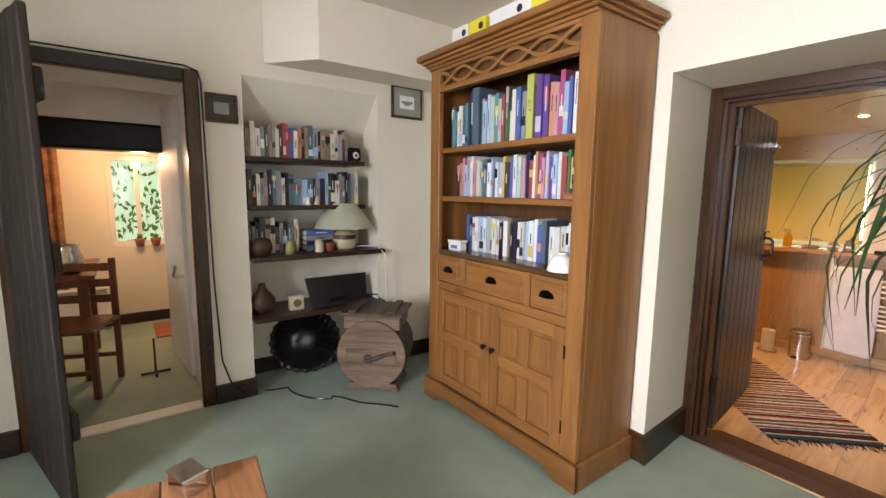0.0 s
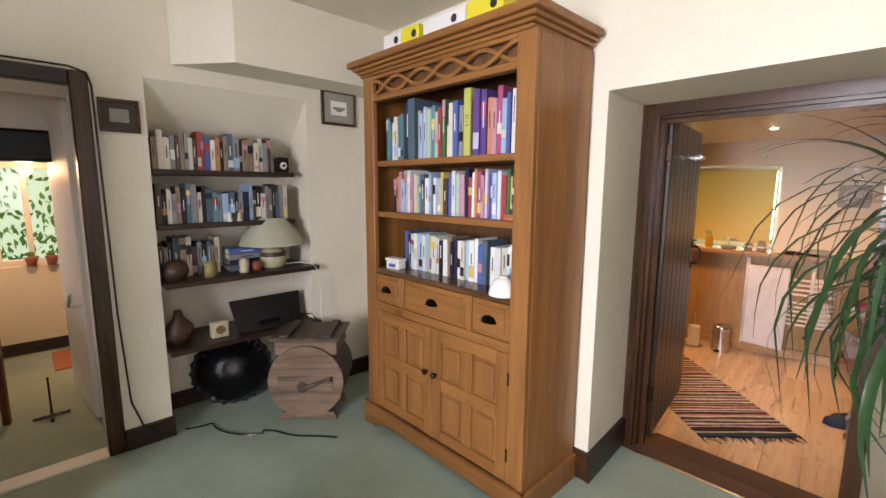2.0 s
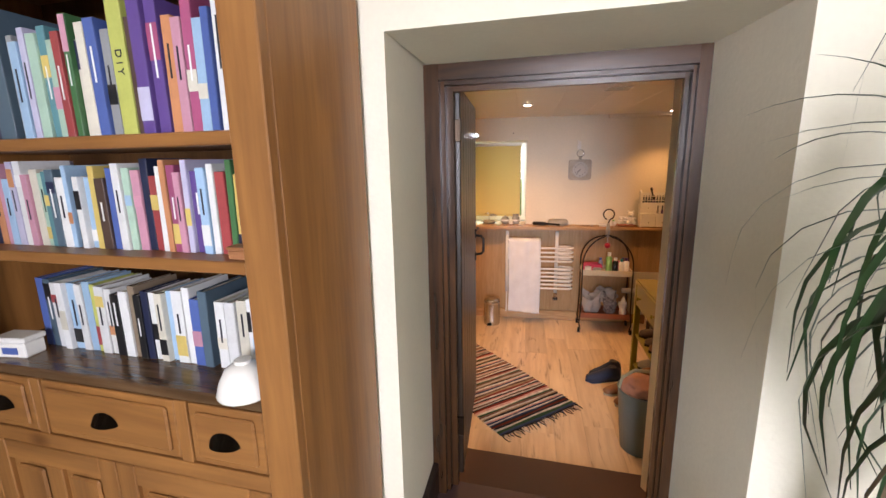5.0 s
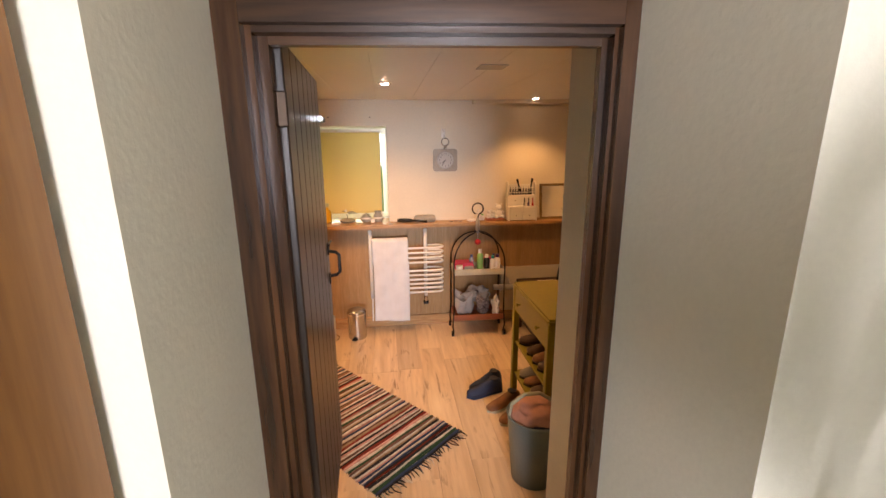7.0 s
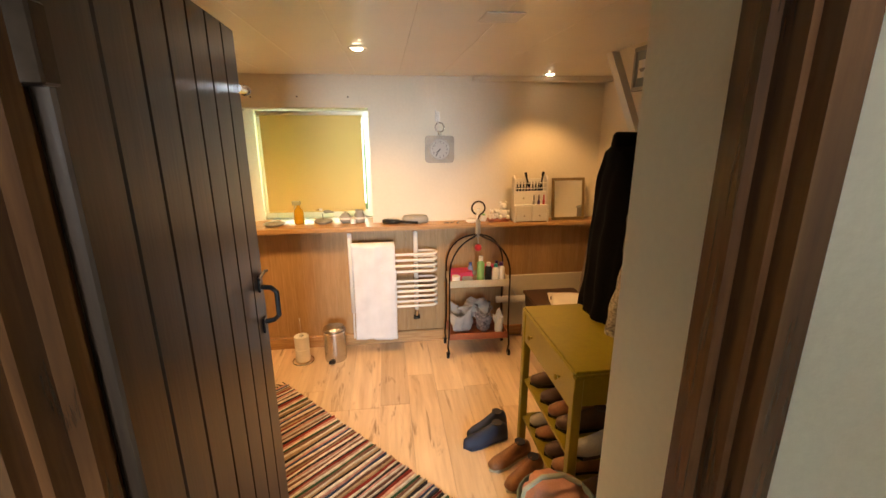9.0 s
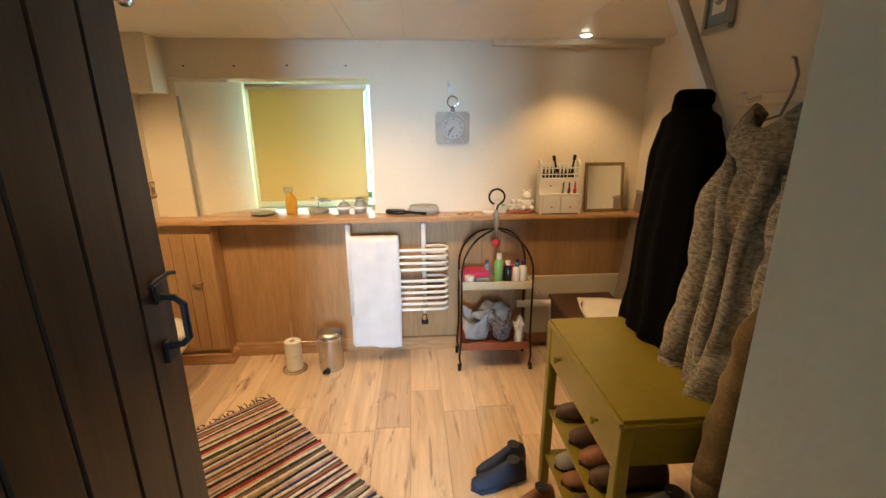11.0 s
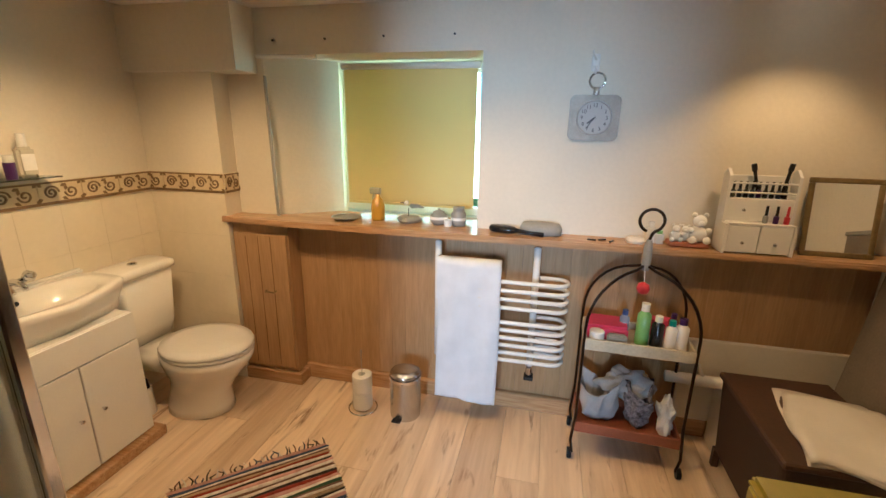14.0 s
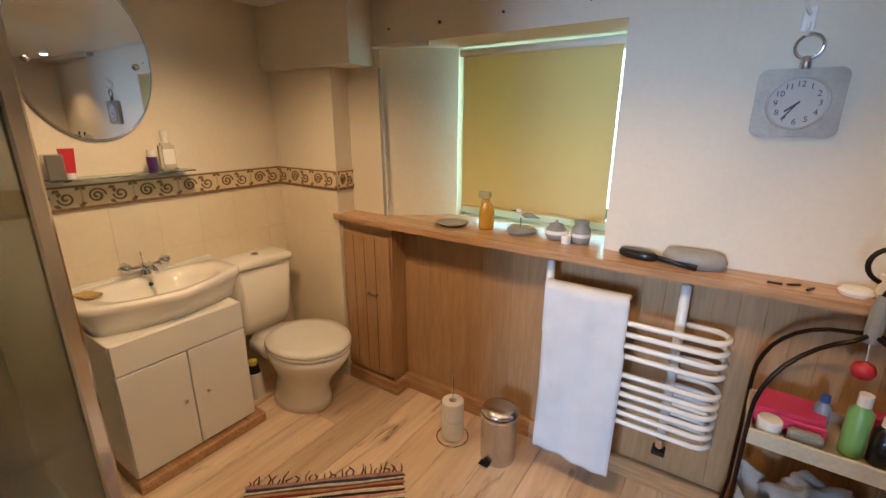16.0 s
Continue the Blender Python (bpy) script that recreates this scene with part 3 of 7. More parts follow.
structure("threshold", box(-3.10, -2.99, -1.085, -0.345, F0 - 0.01, F0 + 0.012, 0.004), WHITEP, "pale painted door threshold", ROT)

# garden outside
structure("ground", box(-60, 60, -60, 60, -0.6, -0.45), FOLIAGE, "grass round the cottage")


def hedge(name, m, w, h):
    bm = bmesh.new()
    rnd = random.Random(5)
    for i in range(1500):
        x, z = rnd.uniform(-w, w), rnd.uniform(-0.4, h * rnd.uniform(0.35, 0.8))
        add_prism(bm, [(0, 0), (0.05, 0.025), (0.10, 0), (0.05, -0.025)], 0, 0.006, pose(x, rnd.uniform(-0.3, 0.3), z, rnd.uniform(0, 360), rnd.uniform(0, 360), rnd.uniform(0, 360)))
    return solid(name, bm, FOLIAGE, m, "dense green garden hedge outside the window", "hedge", kind="stuff")


hedge("hedge", ROT @ pose(-7.6, -0.6, 0.4, 0, 0, 90), 1.6, 2.2)
# added emissive sheet: the garden's daylight is put into its glow
structure("backdrop", box(-9.05, -9.0, -8, 6, -0.45, 6), glow("garden_glow", (0.68, 0.85, 0.58), 0.95), "plain glowing backdrop standing in for the garden beyond the hedge", ROT)

# ---- bathroom shell ----
CB = 2.14
structure("subfloor", box(-2.7, 1.4, 1.9, 5.0, -0.14, -0.021), LAMINATE, "subfloor under the bathroom laminate")
bm = box(-2.75, -1.82, 4.84, 5.4, 1.03, 2.4)
add_box(bm, -0.63, 1.4, 4.84, 5.4, 1.03, 2.4)
add_box(bm, -2.75, 1.4, 4.90, 5.4, -0.1, 1.028)
add_box(bm, -1.82, -0.63, 4.84, 5.4, 1.915, 2.4)
add_prism(bm, [(-1.82, 4.84), (-1.52, 5.12), (-1.52, 5.4), (-1.82, 5.4)], 1.03, 1.915)
structure("wall_bath_north", bm, PLASTER2, "uneven cream plaster wall with a deep window recess")
structure("wall_bath_west", box(-2.75, -2.56, 1.8, 4.90, -0.1, 2.4), PLASTER2, "cream tiled bathroom wall")
structure("wall_bath_east", box(1.2, 1.4, 1.6, 4.90, -0.1, 2.4), PLASTER2, "cream plaster wall")
structure("ceiling_bath", box(-2.75, 1.4, 1.75, 5.0, CB + 0.012, CB + 0.1), PLASTER2, "cream boarded bathroom ceiling")
bm = bmesh.new()
x = -2.5
while x < 1.15:
    add_box(bm, x + 0.0004, x + 0.2996, 2.0, 4.83, CB, CB + 0.011, 0.0012)
    x += 0.30
structure("ceiling_boards", bm, surf("cream_gloss_board", (0.78, 0.74, 0.64), 0.3, var=0.04, scale=3), "glossy cream tongue and groove ceiling boards")

# ---- living room things ----
RB = random.Random(11)
BOOKCOL = {
    "white": (0.70, 0.70, 0.68), "cream": (0.66, 0.60, 0.45), "sky": (0.25, 0.47, 0.70), "blue": (0.03, 0.10, 0.42), "navy": (0.012, 0.02, 0.07),
    "teal": (0.05, 0.26, 0.30), "black": (0.012, 0.012, 0.014), "grey": (0.25, 0.26, 0.27), "pink": (0.62, 0.22, 0.33), "magenta": (0.42, 0.03, 0.15),
    "purple": (0.10, 0.03, 0.26), "lime": (0.55, 0.58, 0.03), "mint": (0.35, 0.58, 0.42), "green": (0.04, 0.20, 0.05), "yellow": (0.75, 0.52, 0.03),
    "orange": (0.62, 0.20, 0.03), "red": (0.42, 0.02, 0.02), "tan": (0.30, 0.20, 0.11), "brown": (0.10, 0.05, 0.03), "lilac": (0.48, 0.45, 0.66), "slate": (0.06, 0.12, 0.17)}
BM = {k: surf("cover_" + k, tuple(0.72 * c + 0.28 * sum(v) / 3 for c in v), 0.42, var=0.1, scale=18, fine=120, bump=0.03, per=0.12) for k, v in BOOKCOL.items()}
INKD = surf("dark_ink", (0.02, 0.02, 0.03), 0.5, var=0.05)
INKW = surf("white_ink", (0.8, 0.8, 0.78), 0.5, var=0.05)
NAMES = {"white": "white", "cream": "cream", "sky": "sky blue", "blue": "royal blue", "navy": "navy blue", "teal": "teal", "black": "black", "grey": "grey", "pink": "pink", "magenta": "magenta",
         "purple": "purple", "lime": "lime green", "mint": "mint green", "green": "dark green", "yellow": "yellow", "orange": "orange", "red": "red", "tan": "tan", "brown": "brown", "lilac": "pale lilac", "slate": "slate blue"}


def words(text, size, material, m, parent, name="title"):
    c = bpy.data.curves.new(name, "FONT")
    c.body, c.size, c.extrude, c.align_x, c.align_y = text, size, 0.0004, "CENTER", "CENTER"
    c.materials.append(material)
    ob = new(name, c)
    ob.parent = parent
    ob.matrix_local = m
    return ob


def book(m, w, h, d, col, where, group, second=None, title=None):
    """Upright book; its spine faces -y, w is its thickness. The origin is at the spine's lower left corner."""
    t = thing("book", m, f"{NAMES[col]} {'paperback' if h < 0.21 else 'hardback'} book standing upright {where}", "book", group)
    bm = box(0, w, 0, 0.003, 0, h, 0.001)
    add_box(bm, 0, 0.0025, 0.003, d, 0, h)
    add_box(bm, w - 0.0025, w, 0.003, d, 0, h)
    cov = part("cover", bm, BM[col], t)
    part("page_block", box(0.0026, w - 0.0026, 0.0035, d - 0.004, 0.003, h - 0.004), PAPER, t)
    if second:
        z0 = h * RB.choice((0.1, 0.3, 0.55, 0.7))
        part("band", box(0.0006, w - 0.0006, -0.0012, 0.0, z0, z0 + h * RB.uniform(0.12, 0.3)), BM[second], cov)
    if title:
        words(title, w * 0.62, INKD, Matrix.Translation((w / 2, -0.0016, h * 0.52)) @ pose(0, 0, 0, 90, 0, 0) @ pose(0, 0, 0, 0, 0, -90), cov)
    elif w > 0.018 and RB.random() < 0.6:
        ink = INKW if col in ("navy", "blue", "black", "purple", "magenta", "red", "slate", "green", "brown", "teal") else INKD
        z = h * RB.uniform(0.35, 0.5)
        part("title_bar", box(w * 0.42, w * 0.58, -0.0016, -0.0004, z, z + h * RB.uniform(0.25, 0.4)), ink, cov)
    return t


def book_row(m, x0, x1, y, z, cols, hr, wr, dr, where, group):
    """A row of upright books along x, in the axes m."""
    x, i = x0, 0
    while True:
        w = RB.uniform(*wr)
        if x + w > x1:
            break
        c = cols[i % len(cols)]
        h, d = RB.uniform(*hr), RB.uniform(*dr)
        sec = RB.choice(("white", "navy", "red", "yellow", "sky", "pink", "black", "orange", "cream")) if RB.random() < 0.5 else None
        book(m @ pose(x, y + RB.uniform(0, 0.018), z, 0, RB.uniform(-0.4, 0.9), RB.uniform(-1.5, 1.5)), w, h, d, c, where, group, sec)
        x += w + RB.uniform(0.0005, 0.003)
        i += 1


# bookcase
BC = ROT @ pose(-2.36, 0.90, F0)
W_, DEP, TOP = 1.165, 0.44, 2.06
t = thing("bookcase", BC, "tall waxed pine bookcase with lattice frieze, drawers and cupboard doors", "bookcase")
part("side_panel", box(0, 0.03, 0.03, DEP, 0.0, TOP, 0.003), PINE, t)
part("side_panel", box(W_ - 0.03, W_, 0.03, DEP, 0.0, TOP, 0.003), PINE, t)
part("back_panel", box(0.03, W_ - 0.03, DEP - 0.02, DEP - 0.004, 0.06, TOP), PINESHADE, t)
for x in (0, W_ - 0.09):
    part("stile", box(x, x + 0.09, 0.0, 0.03, 0.13, TOP, 0.003), PINE, t)
part("frieze_rail", box(0.09, W_ - 0.09, 0.0, 0.03, 1.925, 1.955, 0.003), PINEX, t)
part("frieze_rail", box(0.09, W_ - 0.09, 0.0, 0.03, 2.04, TOP, 0.003), PINEX, t)
# interlaced lattice of wavy bars
wl = (W_ - 0.18) / 5
for s in (1, -1):
    pts = []
    for i in range(61):
        x = 0.09 + (W_ - 0.18) * i / 60
        pts.append((x, 1.9975 + s * 0.036 * math.cos(math.pi * (x - 0.09) / wl)))
    bm = bmesh.new()
    for (xa, za), (xb, zb) in zip(pts, pts[1:]):
        f = [bm.verts.new((xx, yy, zz)) for xx, zz0 in ((xa, za), (xb, zb)) for yy in (0.006 + 0.002 * s, 0.022 + 0.002 * s) for zz in (zz0 - 0.009, zz0 + 0.009)]
        a0, a1, a2, a3, b0, b1, b2, b3 = f
        for q in ((a0, a1, b1, b0), (a2, a3, b3, b2), (a1, a3, b3, b1), (a0, a2, b2, b0)):
            bm.faces.new(q)
    bmesh.ops.remove_doubles(bm, verts=bm.verts, dist=1e-5)
    part("lattice_bar", bm, PINEX, t)
# darkened pine paints the shade behind the lattice
part("frieze_back", box(0.09, W_ - 0.09, 0.04, 0.05, 1.925, TOP), PINESHADE, t)
# cornice of stacked mouldings
for z0, z1, o in ((2.06, 2.0765, 0.012), (2.077, 2.0935, 0.026), (2.094, 2.1105, 0.045), (2.111, 2.145, 0.066)):
    part("cornice_moulding", box(-o, W_ + o - 0.02, -o, DEP, z0, z1, 0.005), PINEX, t)
for z, mt in ((1.572, PINEX), (1.285, PINEX)):
    part("shelf", box(0.03, W_ - 0.03, 0.03, DEP - 0.02, z, z + 0.03, 0.003), mt, t)
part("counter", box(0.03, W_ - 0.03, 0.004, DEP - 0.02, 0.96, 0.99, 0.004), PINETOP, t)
for x in (0.335, 0.835):
    part("drawer_divider", box(x - 0.018, x + 0.018, 0.002, 0.03, 0.79, 0.96, 0.002), PINE, t)
part("rail", box(0.09, W_ - 0.09, 0.001, 0.03, 0.745, 0.79, 0.002), PINEX, t)
for x0, x1 in ((0.092, 0.315), (0.355, 0.815), (0.855, 1.073)):
    bm = box(x0 + 0.002, x1 - 0.002, 0.004, 0.30, 0.793, 0.957, 0.003)
    add_box(bm, x0 + 0.022, x1 - 0.022, -0.004, 0.006, 0.812, 0.938, 0.006)
    d = part("drawer", bm, PINEX, t)
    cx = (x0 + x1) / 2
    bm = bmesh.new()
    n = 14
    top = [bm.verts.new((cx + 0.042 * math.cos(math.pi * i / n), -0.006 - 0.022 * math.sin(math.pi * i / n), 0.862)) for i in range(n + 1)]
    low = [bm.verts.new((cx + 0.045 * math.cos(math.pi * i / n), -0.006, 0.862 + 0.034 * math.sin(math.pi * i / n))) for i in range(n + 1)]
    for i in range(n):
        bm.faces.new((top[i], top[i + 1], low[i + 1], low[i]))
    bmesh.ops.solidify(bm, geom=list(bm.faces), thickness=0.003)
    part("cup_handle", bm, BRONZE, d, "dark bronze cup handle", smooth=True)


def panel_door(x0, x1, z0, z1, knob_x):
    st = 0.062
    d = part("door", box(x0 + 0.004, x1 - 0.004, 0.0245, 0.0275, z0 + 0.004, z1 - 0.004), PINE, t)
    for a in (x0, x1 - st):
        part("stile", box(a, a + st, 0.0, 0.024, z0, z1, 0.003), PINE, d)
    xm = (x0 + x1) / 2
    zm = z0 + (z1 - z0) * 0.52
    for a, b in ((z0, z0 + st), (z1 - st, z1), (zm - st / 2, zm + st / 2)):
        part("rail", box(x0 + st, x1 - st, 0.001, 0.024, a, b, 0.003), PINEX, d)
    for a, b in ((z0 + st, zm - st / 2), (zm + st / 2, z1 - st)):
        part("muntin", box(xm - st / 2, xm + st / 2, 0.001, 0.024, a, b, 0.003), PINE, d)
    for a, b in ((z0 + st, zm - st / 2), (zm + st / 2, z1 - st)):
        for p, q in ((x0 + st, xm - st / 2), (xm + st / 2, x1 - st)):
            bm = box(p, q, 0.014, 0.024, a, b)
            add_box(bm, p + 0.02, q - 0.02, 0.004, 0.016, a + 0.02, b - 0.02, 0.007)
            part("panel", bm, PINE, d)
    part("knob", lathe([(0.0, 0), (0.006, 0), (0.006, 0.014), (0.014, 0.018), (0.016, 0.026), (0.010, 0.033), (0.0, 0.035)], 14, m=pose(knob_x, 0.0, z0 + (z1 - z0) * 0.60, 90, 0, 0)), BRONZE, d, "dark turned knob", True)
    return d


panel_door(0.092, 0.5805, 0.135, 0.742, 0.548)
panel_door(0.5845, 1.073, 0.135, 0.742, 0.617)
for z in (0.24, 0.60):
    part("hinge", box(1.074, 1.082, -0.004, 0.004, z, z + 0.06), BRONZE, t)
# shaped plinth
bm = bmesh.new()
n = 24
pl = [(-0.02, 0.0), (0.10, 0.0)] + [(0.10 + 0.07 * (1 - math.cos(math.pi * i / 8)) / 2, 0.045 * i / 8) for i in range(1, 9)]
pl += [(W_ - x, z) for x, z in reversed(pl)]
pl += [(W_ + 0.02, 0.13), (-0.02, 0.13)]
add_prism(bm, pl, -0.022, 0.0, Matrix(((1, 0, 0, 0), (0, 0, 1, 0), (0, 1, 0, 0), (0, 0, 0, 1))))
part("plinth", bm, PINEX, t)
for x0, x1 in ((-0.02, 0.0), (W_, W_ + 0.02)):
    part("plinth", box(x0, x1, -0.02, DEP, 0, 0.13, 0.004), PINEX, t)

S1 = ["slate", "white", "cream", "navy", "navy", "grey", "teal", "sky", "lilac", "mint", "green", "mint", "cream", "teal"]
book_row(BC, 0.10, 0.27, 0.07, 1.602, ["slate", "teal", "white", "cream"], (0.21, 0.27), (0.02, 0.035), (0.17, 0.22), "in the pine bookcase", "books in the pine bookcase")
book_row(BC, 0.275, 0.40, 0.06, 1.602, ["navy", "slate", "brown"], (0.27, 0.315), (0.04, 0.055), (0.2, 0.26), "in the pine bookcase", "books in the pine bookcase")
book_row(BC, 0.40, 0.73, 0.05, 1.602, ["grey", "sky", "lilac", "mint", "teal", "mint", "red", "green", "cream", "cream", "blue"], (0.22, 0.28), (0.018, 0.034), (0.17, 0.22), "in the pine bookcase", "books in the pine bookcase")
book(BC @ pose(0.738, 0.055, 1.602), 0.042, 0.305, 0.2, "lime", "in the pine bookcase", "books in the pine bookcase", None, "D I Y")
book(BC @ pose(0.785, 0.055, 1.602), 0.016, 0.25, 0.2, "brown", "in the pine bookcase", "books in the pine bookcase")
book(BC @ pose(0.803, 0.05, 1.602), 0.034, 0.29, 0.22, "purple", "in the pine bookcase", "books in the pine bookcase", "lilac")
book(BC @ pose(0.84, 0.06, 1.602), 0.03, 0.285, 0.22, "purple", "in the pine bookcase", "books in the pine bookcase", "magenta")
book_row(BC, 0.875, 1.07, 0.05, 1.602, ["orange", "pink", "magenta", "sky", "blue", "white", "black", "teal"], (0.22, 0.29), (0.018, 0.028), (0.17, 0.22), "in the pine bookcase", "books in the pine bookcase")
book_row(BC, 0.14, 1.07, 0.09, 1.315, ["navy", "orange", "pink", "sky", "lilac", "white", "pink", "cream", "mint", "teal", "slate", "white", "sky", "black", "white", "sky", "yellow", "brown", "blue", "white", "mint", "pink", "navy", "red", "white", "orange", "magenta", "pink", "lilac", "purple", "sky", "white", "red", "green", "yellow"],
         (0.185, 0.235), (0.014, 0.032), (0.13, 0.17), "in the pine bookcase", "books in the pine bookcase")
book_row(BC, 0.20, 0.85, 0.12, 0.99, ["blue", "slate", "white", "white", "sky", "white", "sky", "lime", "white", "white", "black", "white", "tan", "black", "navy", "white", "cream", "sky", "white", "white"], (0.185, 0.222), (0.020, 0.036), (0.13, 0.17), "on the bookcase counter", "books in the pine bookcase")
book_row(BC, 0.855, 0.985, 0.12, 0.99, ["white", "white", "cream", "white", "white"], (0.185, 0.20), (0.02, 0.034), (0.13, 0.17), "on the bookcase counter", "books in the pine bookcase")
book(BC @ pose(0.99, 0.10, 0.99), 0.04, 0.215, 0.15, "white", "on the bookcase counter", "books in the pine bookcase", "sky", "BEACH ROAD")
book(BC @ pose(1.033, 0.10, 0.99), 0.04, 0.215, 0.15, "sky", "on the bookcase counter", "books in the pine bookcase", None, "BRYSON")

t = thing("business_card_box", BC @ pose(0.155, 0.03, 0.99, 0, 0, 8), "small white plastic card box on the bookcase counter", "box")
part("body", box(0, 0.10, 0, 0.06, 0, 0.045, 0.004), WHITEG, t)
part("lid", box(-0.006, 0.106, -0.004, 0.064, 0.046, 0.062, 0.004), WHITEG, t)
part("label", box(0.025, 0.075, -0.002, 0.0, 0.012, 0.032), BM["blue"], t, "blue printed label bar")
t = thing("ceramic_bell_cup", BC @ pose(1.01, 0.035, 0.99), "white ceramic cup standing upside down", "cup")
part("bowl", lathe([(0.064, 0), (0.066, 0.006), (0.058, 0.035), (0.042, 0.065), (0.022, 0.078), (0.0, 0.08)], 24), CERAMIC, t, smooth=True)
part("foot", lathe([(0.02, 0.076), (0.02, 0.086), (0.0, 0.087)], 16), CERAMIC, t)
t = thing("trinket_box", BC @ pose(0.99, 0.05, 1.315), "small brown wooden trinket box", "box")
part("body", box(0, 0.06, 0, 0.04, 0, 0.022, 0.003), TABLEW, t)
part("lid", box(-0.002, 0.062, -0.002, 0.042, 0.022, 0.03, 0.002), TABLEW, t)
for x, c, w in ((0.16, WHITEG, 0.14), (0.305, YELLOWC, 0.13), (0.47, WHITEG, 0.27), (0.745, YELLOWC, 0.20)):
    t = thing("box_file", BC @ pose(x + 0.08, -0.03, 2.146), "yellow card box file lying on the bookcase" if c is YELLOWC else "white card box file lying on the bookcase", "file", "files on the bookcase")
    part("body", box(0, w, 0, 0.26, 0, 0.08, 0.003), c, t)
    part("spine_hole", lathe([(0.0, 0), (0.016, 0), (0.018, 0.003), (0.0, 0.003)], 16, m=pose(w * 0.75, 0.002, 0.04, 90, 0, 0)), INKD, t)
t = thing("umbrella", BC @ pose(0.06, -0.03, 2.153), "thin black folded rod lying on the bookcase", "rod")
part("rod", tube([(-0.04, 0.0, 0.0), (0.2, 0.03, 0.012)], 0.007), BLACKP, t)

# pictures
def picture(name, m, w, h, frame_m, mount, motif, label):
    t = thing(name, m, label, "picture")
    f = 0.018
    bm = box(0, w, 0, 0.018, 0, f, 0.003)
    add_box(bm, 0, w, 0, 0.018, h - f, h, 0.003)
    add_box(bm, 0, f, 0, 0.018, f, h - f, 0.003)
    add_box(bm, w - f, w, 0, 0.018, f, h - f, 0.003)
    part("frame", bm, frame_m, t)
    part("mount", box(f, w - f, 0.008, 0.016, f, h - f), mount, t)
    part("print", box(w * 0.27, w * 0.73, 0.006, 0.008, h * 0.3, h * 0.7), motif, t)
    bm = lathe([(0.0, 0), (0.18 * w, 0.0), (0.16 * w, 0.002), (0.0, 0.002)], 10, m=pose(w * 0.5, 0.0062, h * 0.48, 90, 0, 0) @ Matrix.Diagonal((1, 0.35, 1, 1)), wob=lambda a, z: 1 + 0.3 * math.sin(3 * a))
    part("motif", bm, STONEG, t)
    return t


picture("framed_print", ROT @ pose(-2.983, 0.98, 2.10, 0, 0, 90), 0.27, 0.235, DARKWOODX, surf("grey_mount", (0.34, 0.33, 0.27), 0.9), PAPERW, "black framed print with a wide grey mount")
picture("small_framed_picture", ROT @ pose(-2.983, -0.245, 1.945, 0, 0, 90), 0.175, 0.165, DARKWOODX, surf("brown_mount", (0.05, 0.032, 0.024), 0.6), STONEG, "small dark wooden framed picture beside the door")

# alcove shelves and what stands on them
AL = ROT @ pose(-3.0, -0.02, 0, 0, 0, 90)      # x runs along the alcove, y goes into it
for z, dep, x1 in ((1.765, 0.02, 0.80), (1.455, 0.02, 0.80), (1.13, -0.06, 0.92), (0.735, -0.06, 0.92)):
    structure_shelf = solid("alcove_shelf", box(-0.01, x1, dep, 0.345, z - 0.03, z, 0.004), SHELFW, AL, "dark stained wooden alcove shelf", "shelf", "alcove shelves")
OLD = ["tan", "cream", "cream", "grey", "brown", "tan", "grey", "cream", "brown", "red", "red", "blue", "cream", "orange", "black", "tan", "slate", "grey", "black", "tan"]
DIM = ["brown", "black", "cream", "grey", "tan", "black", "slate", "grey", "cream", "black", "slate", "teal", "grey", "sky", "slate", "black", "grey", "navy", "sky"]
book_row(AL, 0.0, 0.69, 0.06, 1.765, OLD, (0.17, 0.225), (0.016, 0.036), (0.13, 0.16), "on the alcove shelf", "books in the alcove")
book_row(AL, 0.0, 0.78, 0.06, 1.455, DIM, (0.17, 0.235), (0.016, 0.036), (0.13, 0.16), "on the alcove shelf", "books in the alcove")
book_row(AL, 0.0, 0.36, 0.12, 1.13, ["brown", "grey", "black", "slate", "tan", "cream"], (0.17, 0.25), (0.018, 0.036), (0.13, 0.16), "on the alcove shelf", "books in the alcove")
for i, c in enumerate(("slate", "navy", "grey", "blue")):
    book(AL @ pose(0.38, 0.10, 1.13 + 0.036 * (i + 1), 0, 90, 0), 0.034, 0.2, 0.14, c, "lying flat in a stack", "books in the alcove")
t = thing("alarm_clock", AL @ pose(0.70, 0.06, 1.765), "black square clock with a pale dial on the alcove shelf", "clock")
part("case", box(0, 0.085, 0, 0.05, 0, 0.10, 0.008, 2), BLACKP, t)
part("dial", lathe([(0.0, 0), (0.024, 0), (0.022, 0.004), (0.0, 0.004)], 18, m=pose(0.045, 0.001, 0.045, 90, 0, 0)), WHITEG, t)
part("hub", lathe([(0.0, 0), (0.010, 0), (0.010, 0.006), (0.0, 0.006)], 14, m=pose(0.045, 0.0, 0.045, 90, 0, 0)), BLACKP, t)

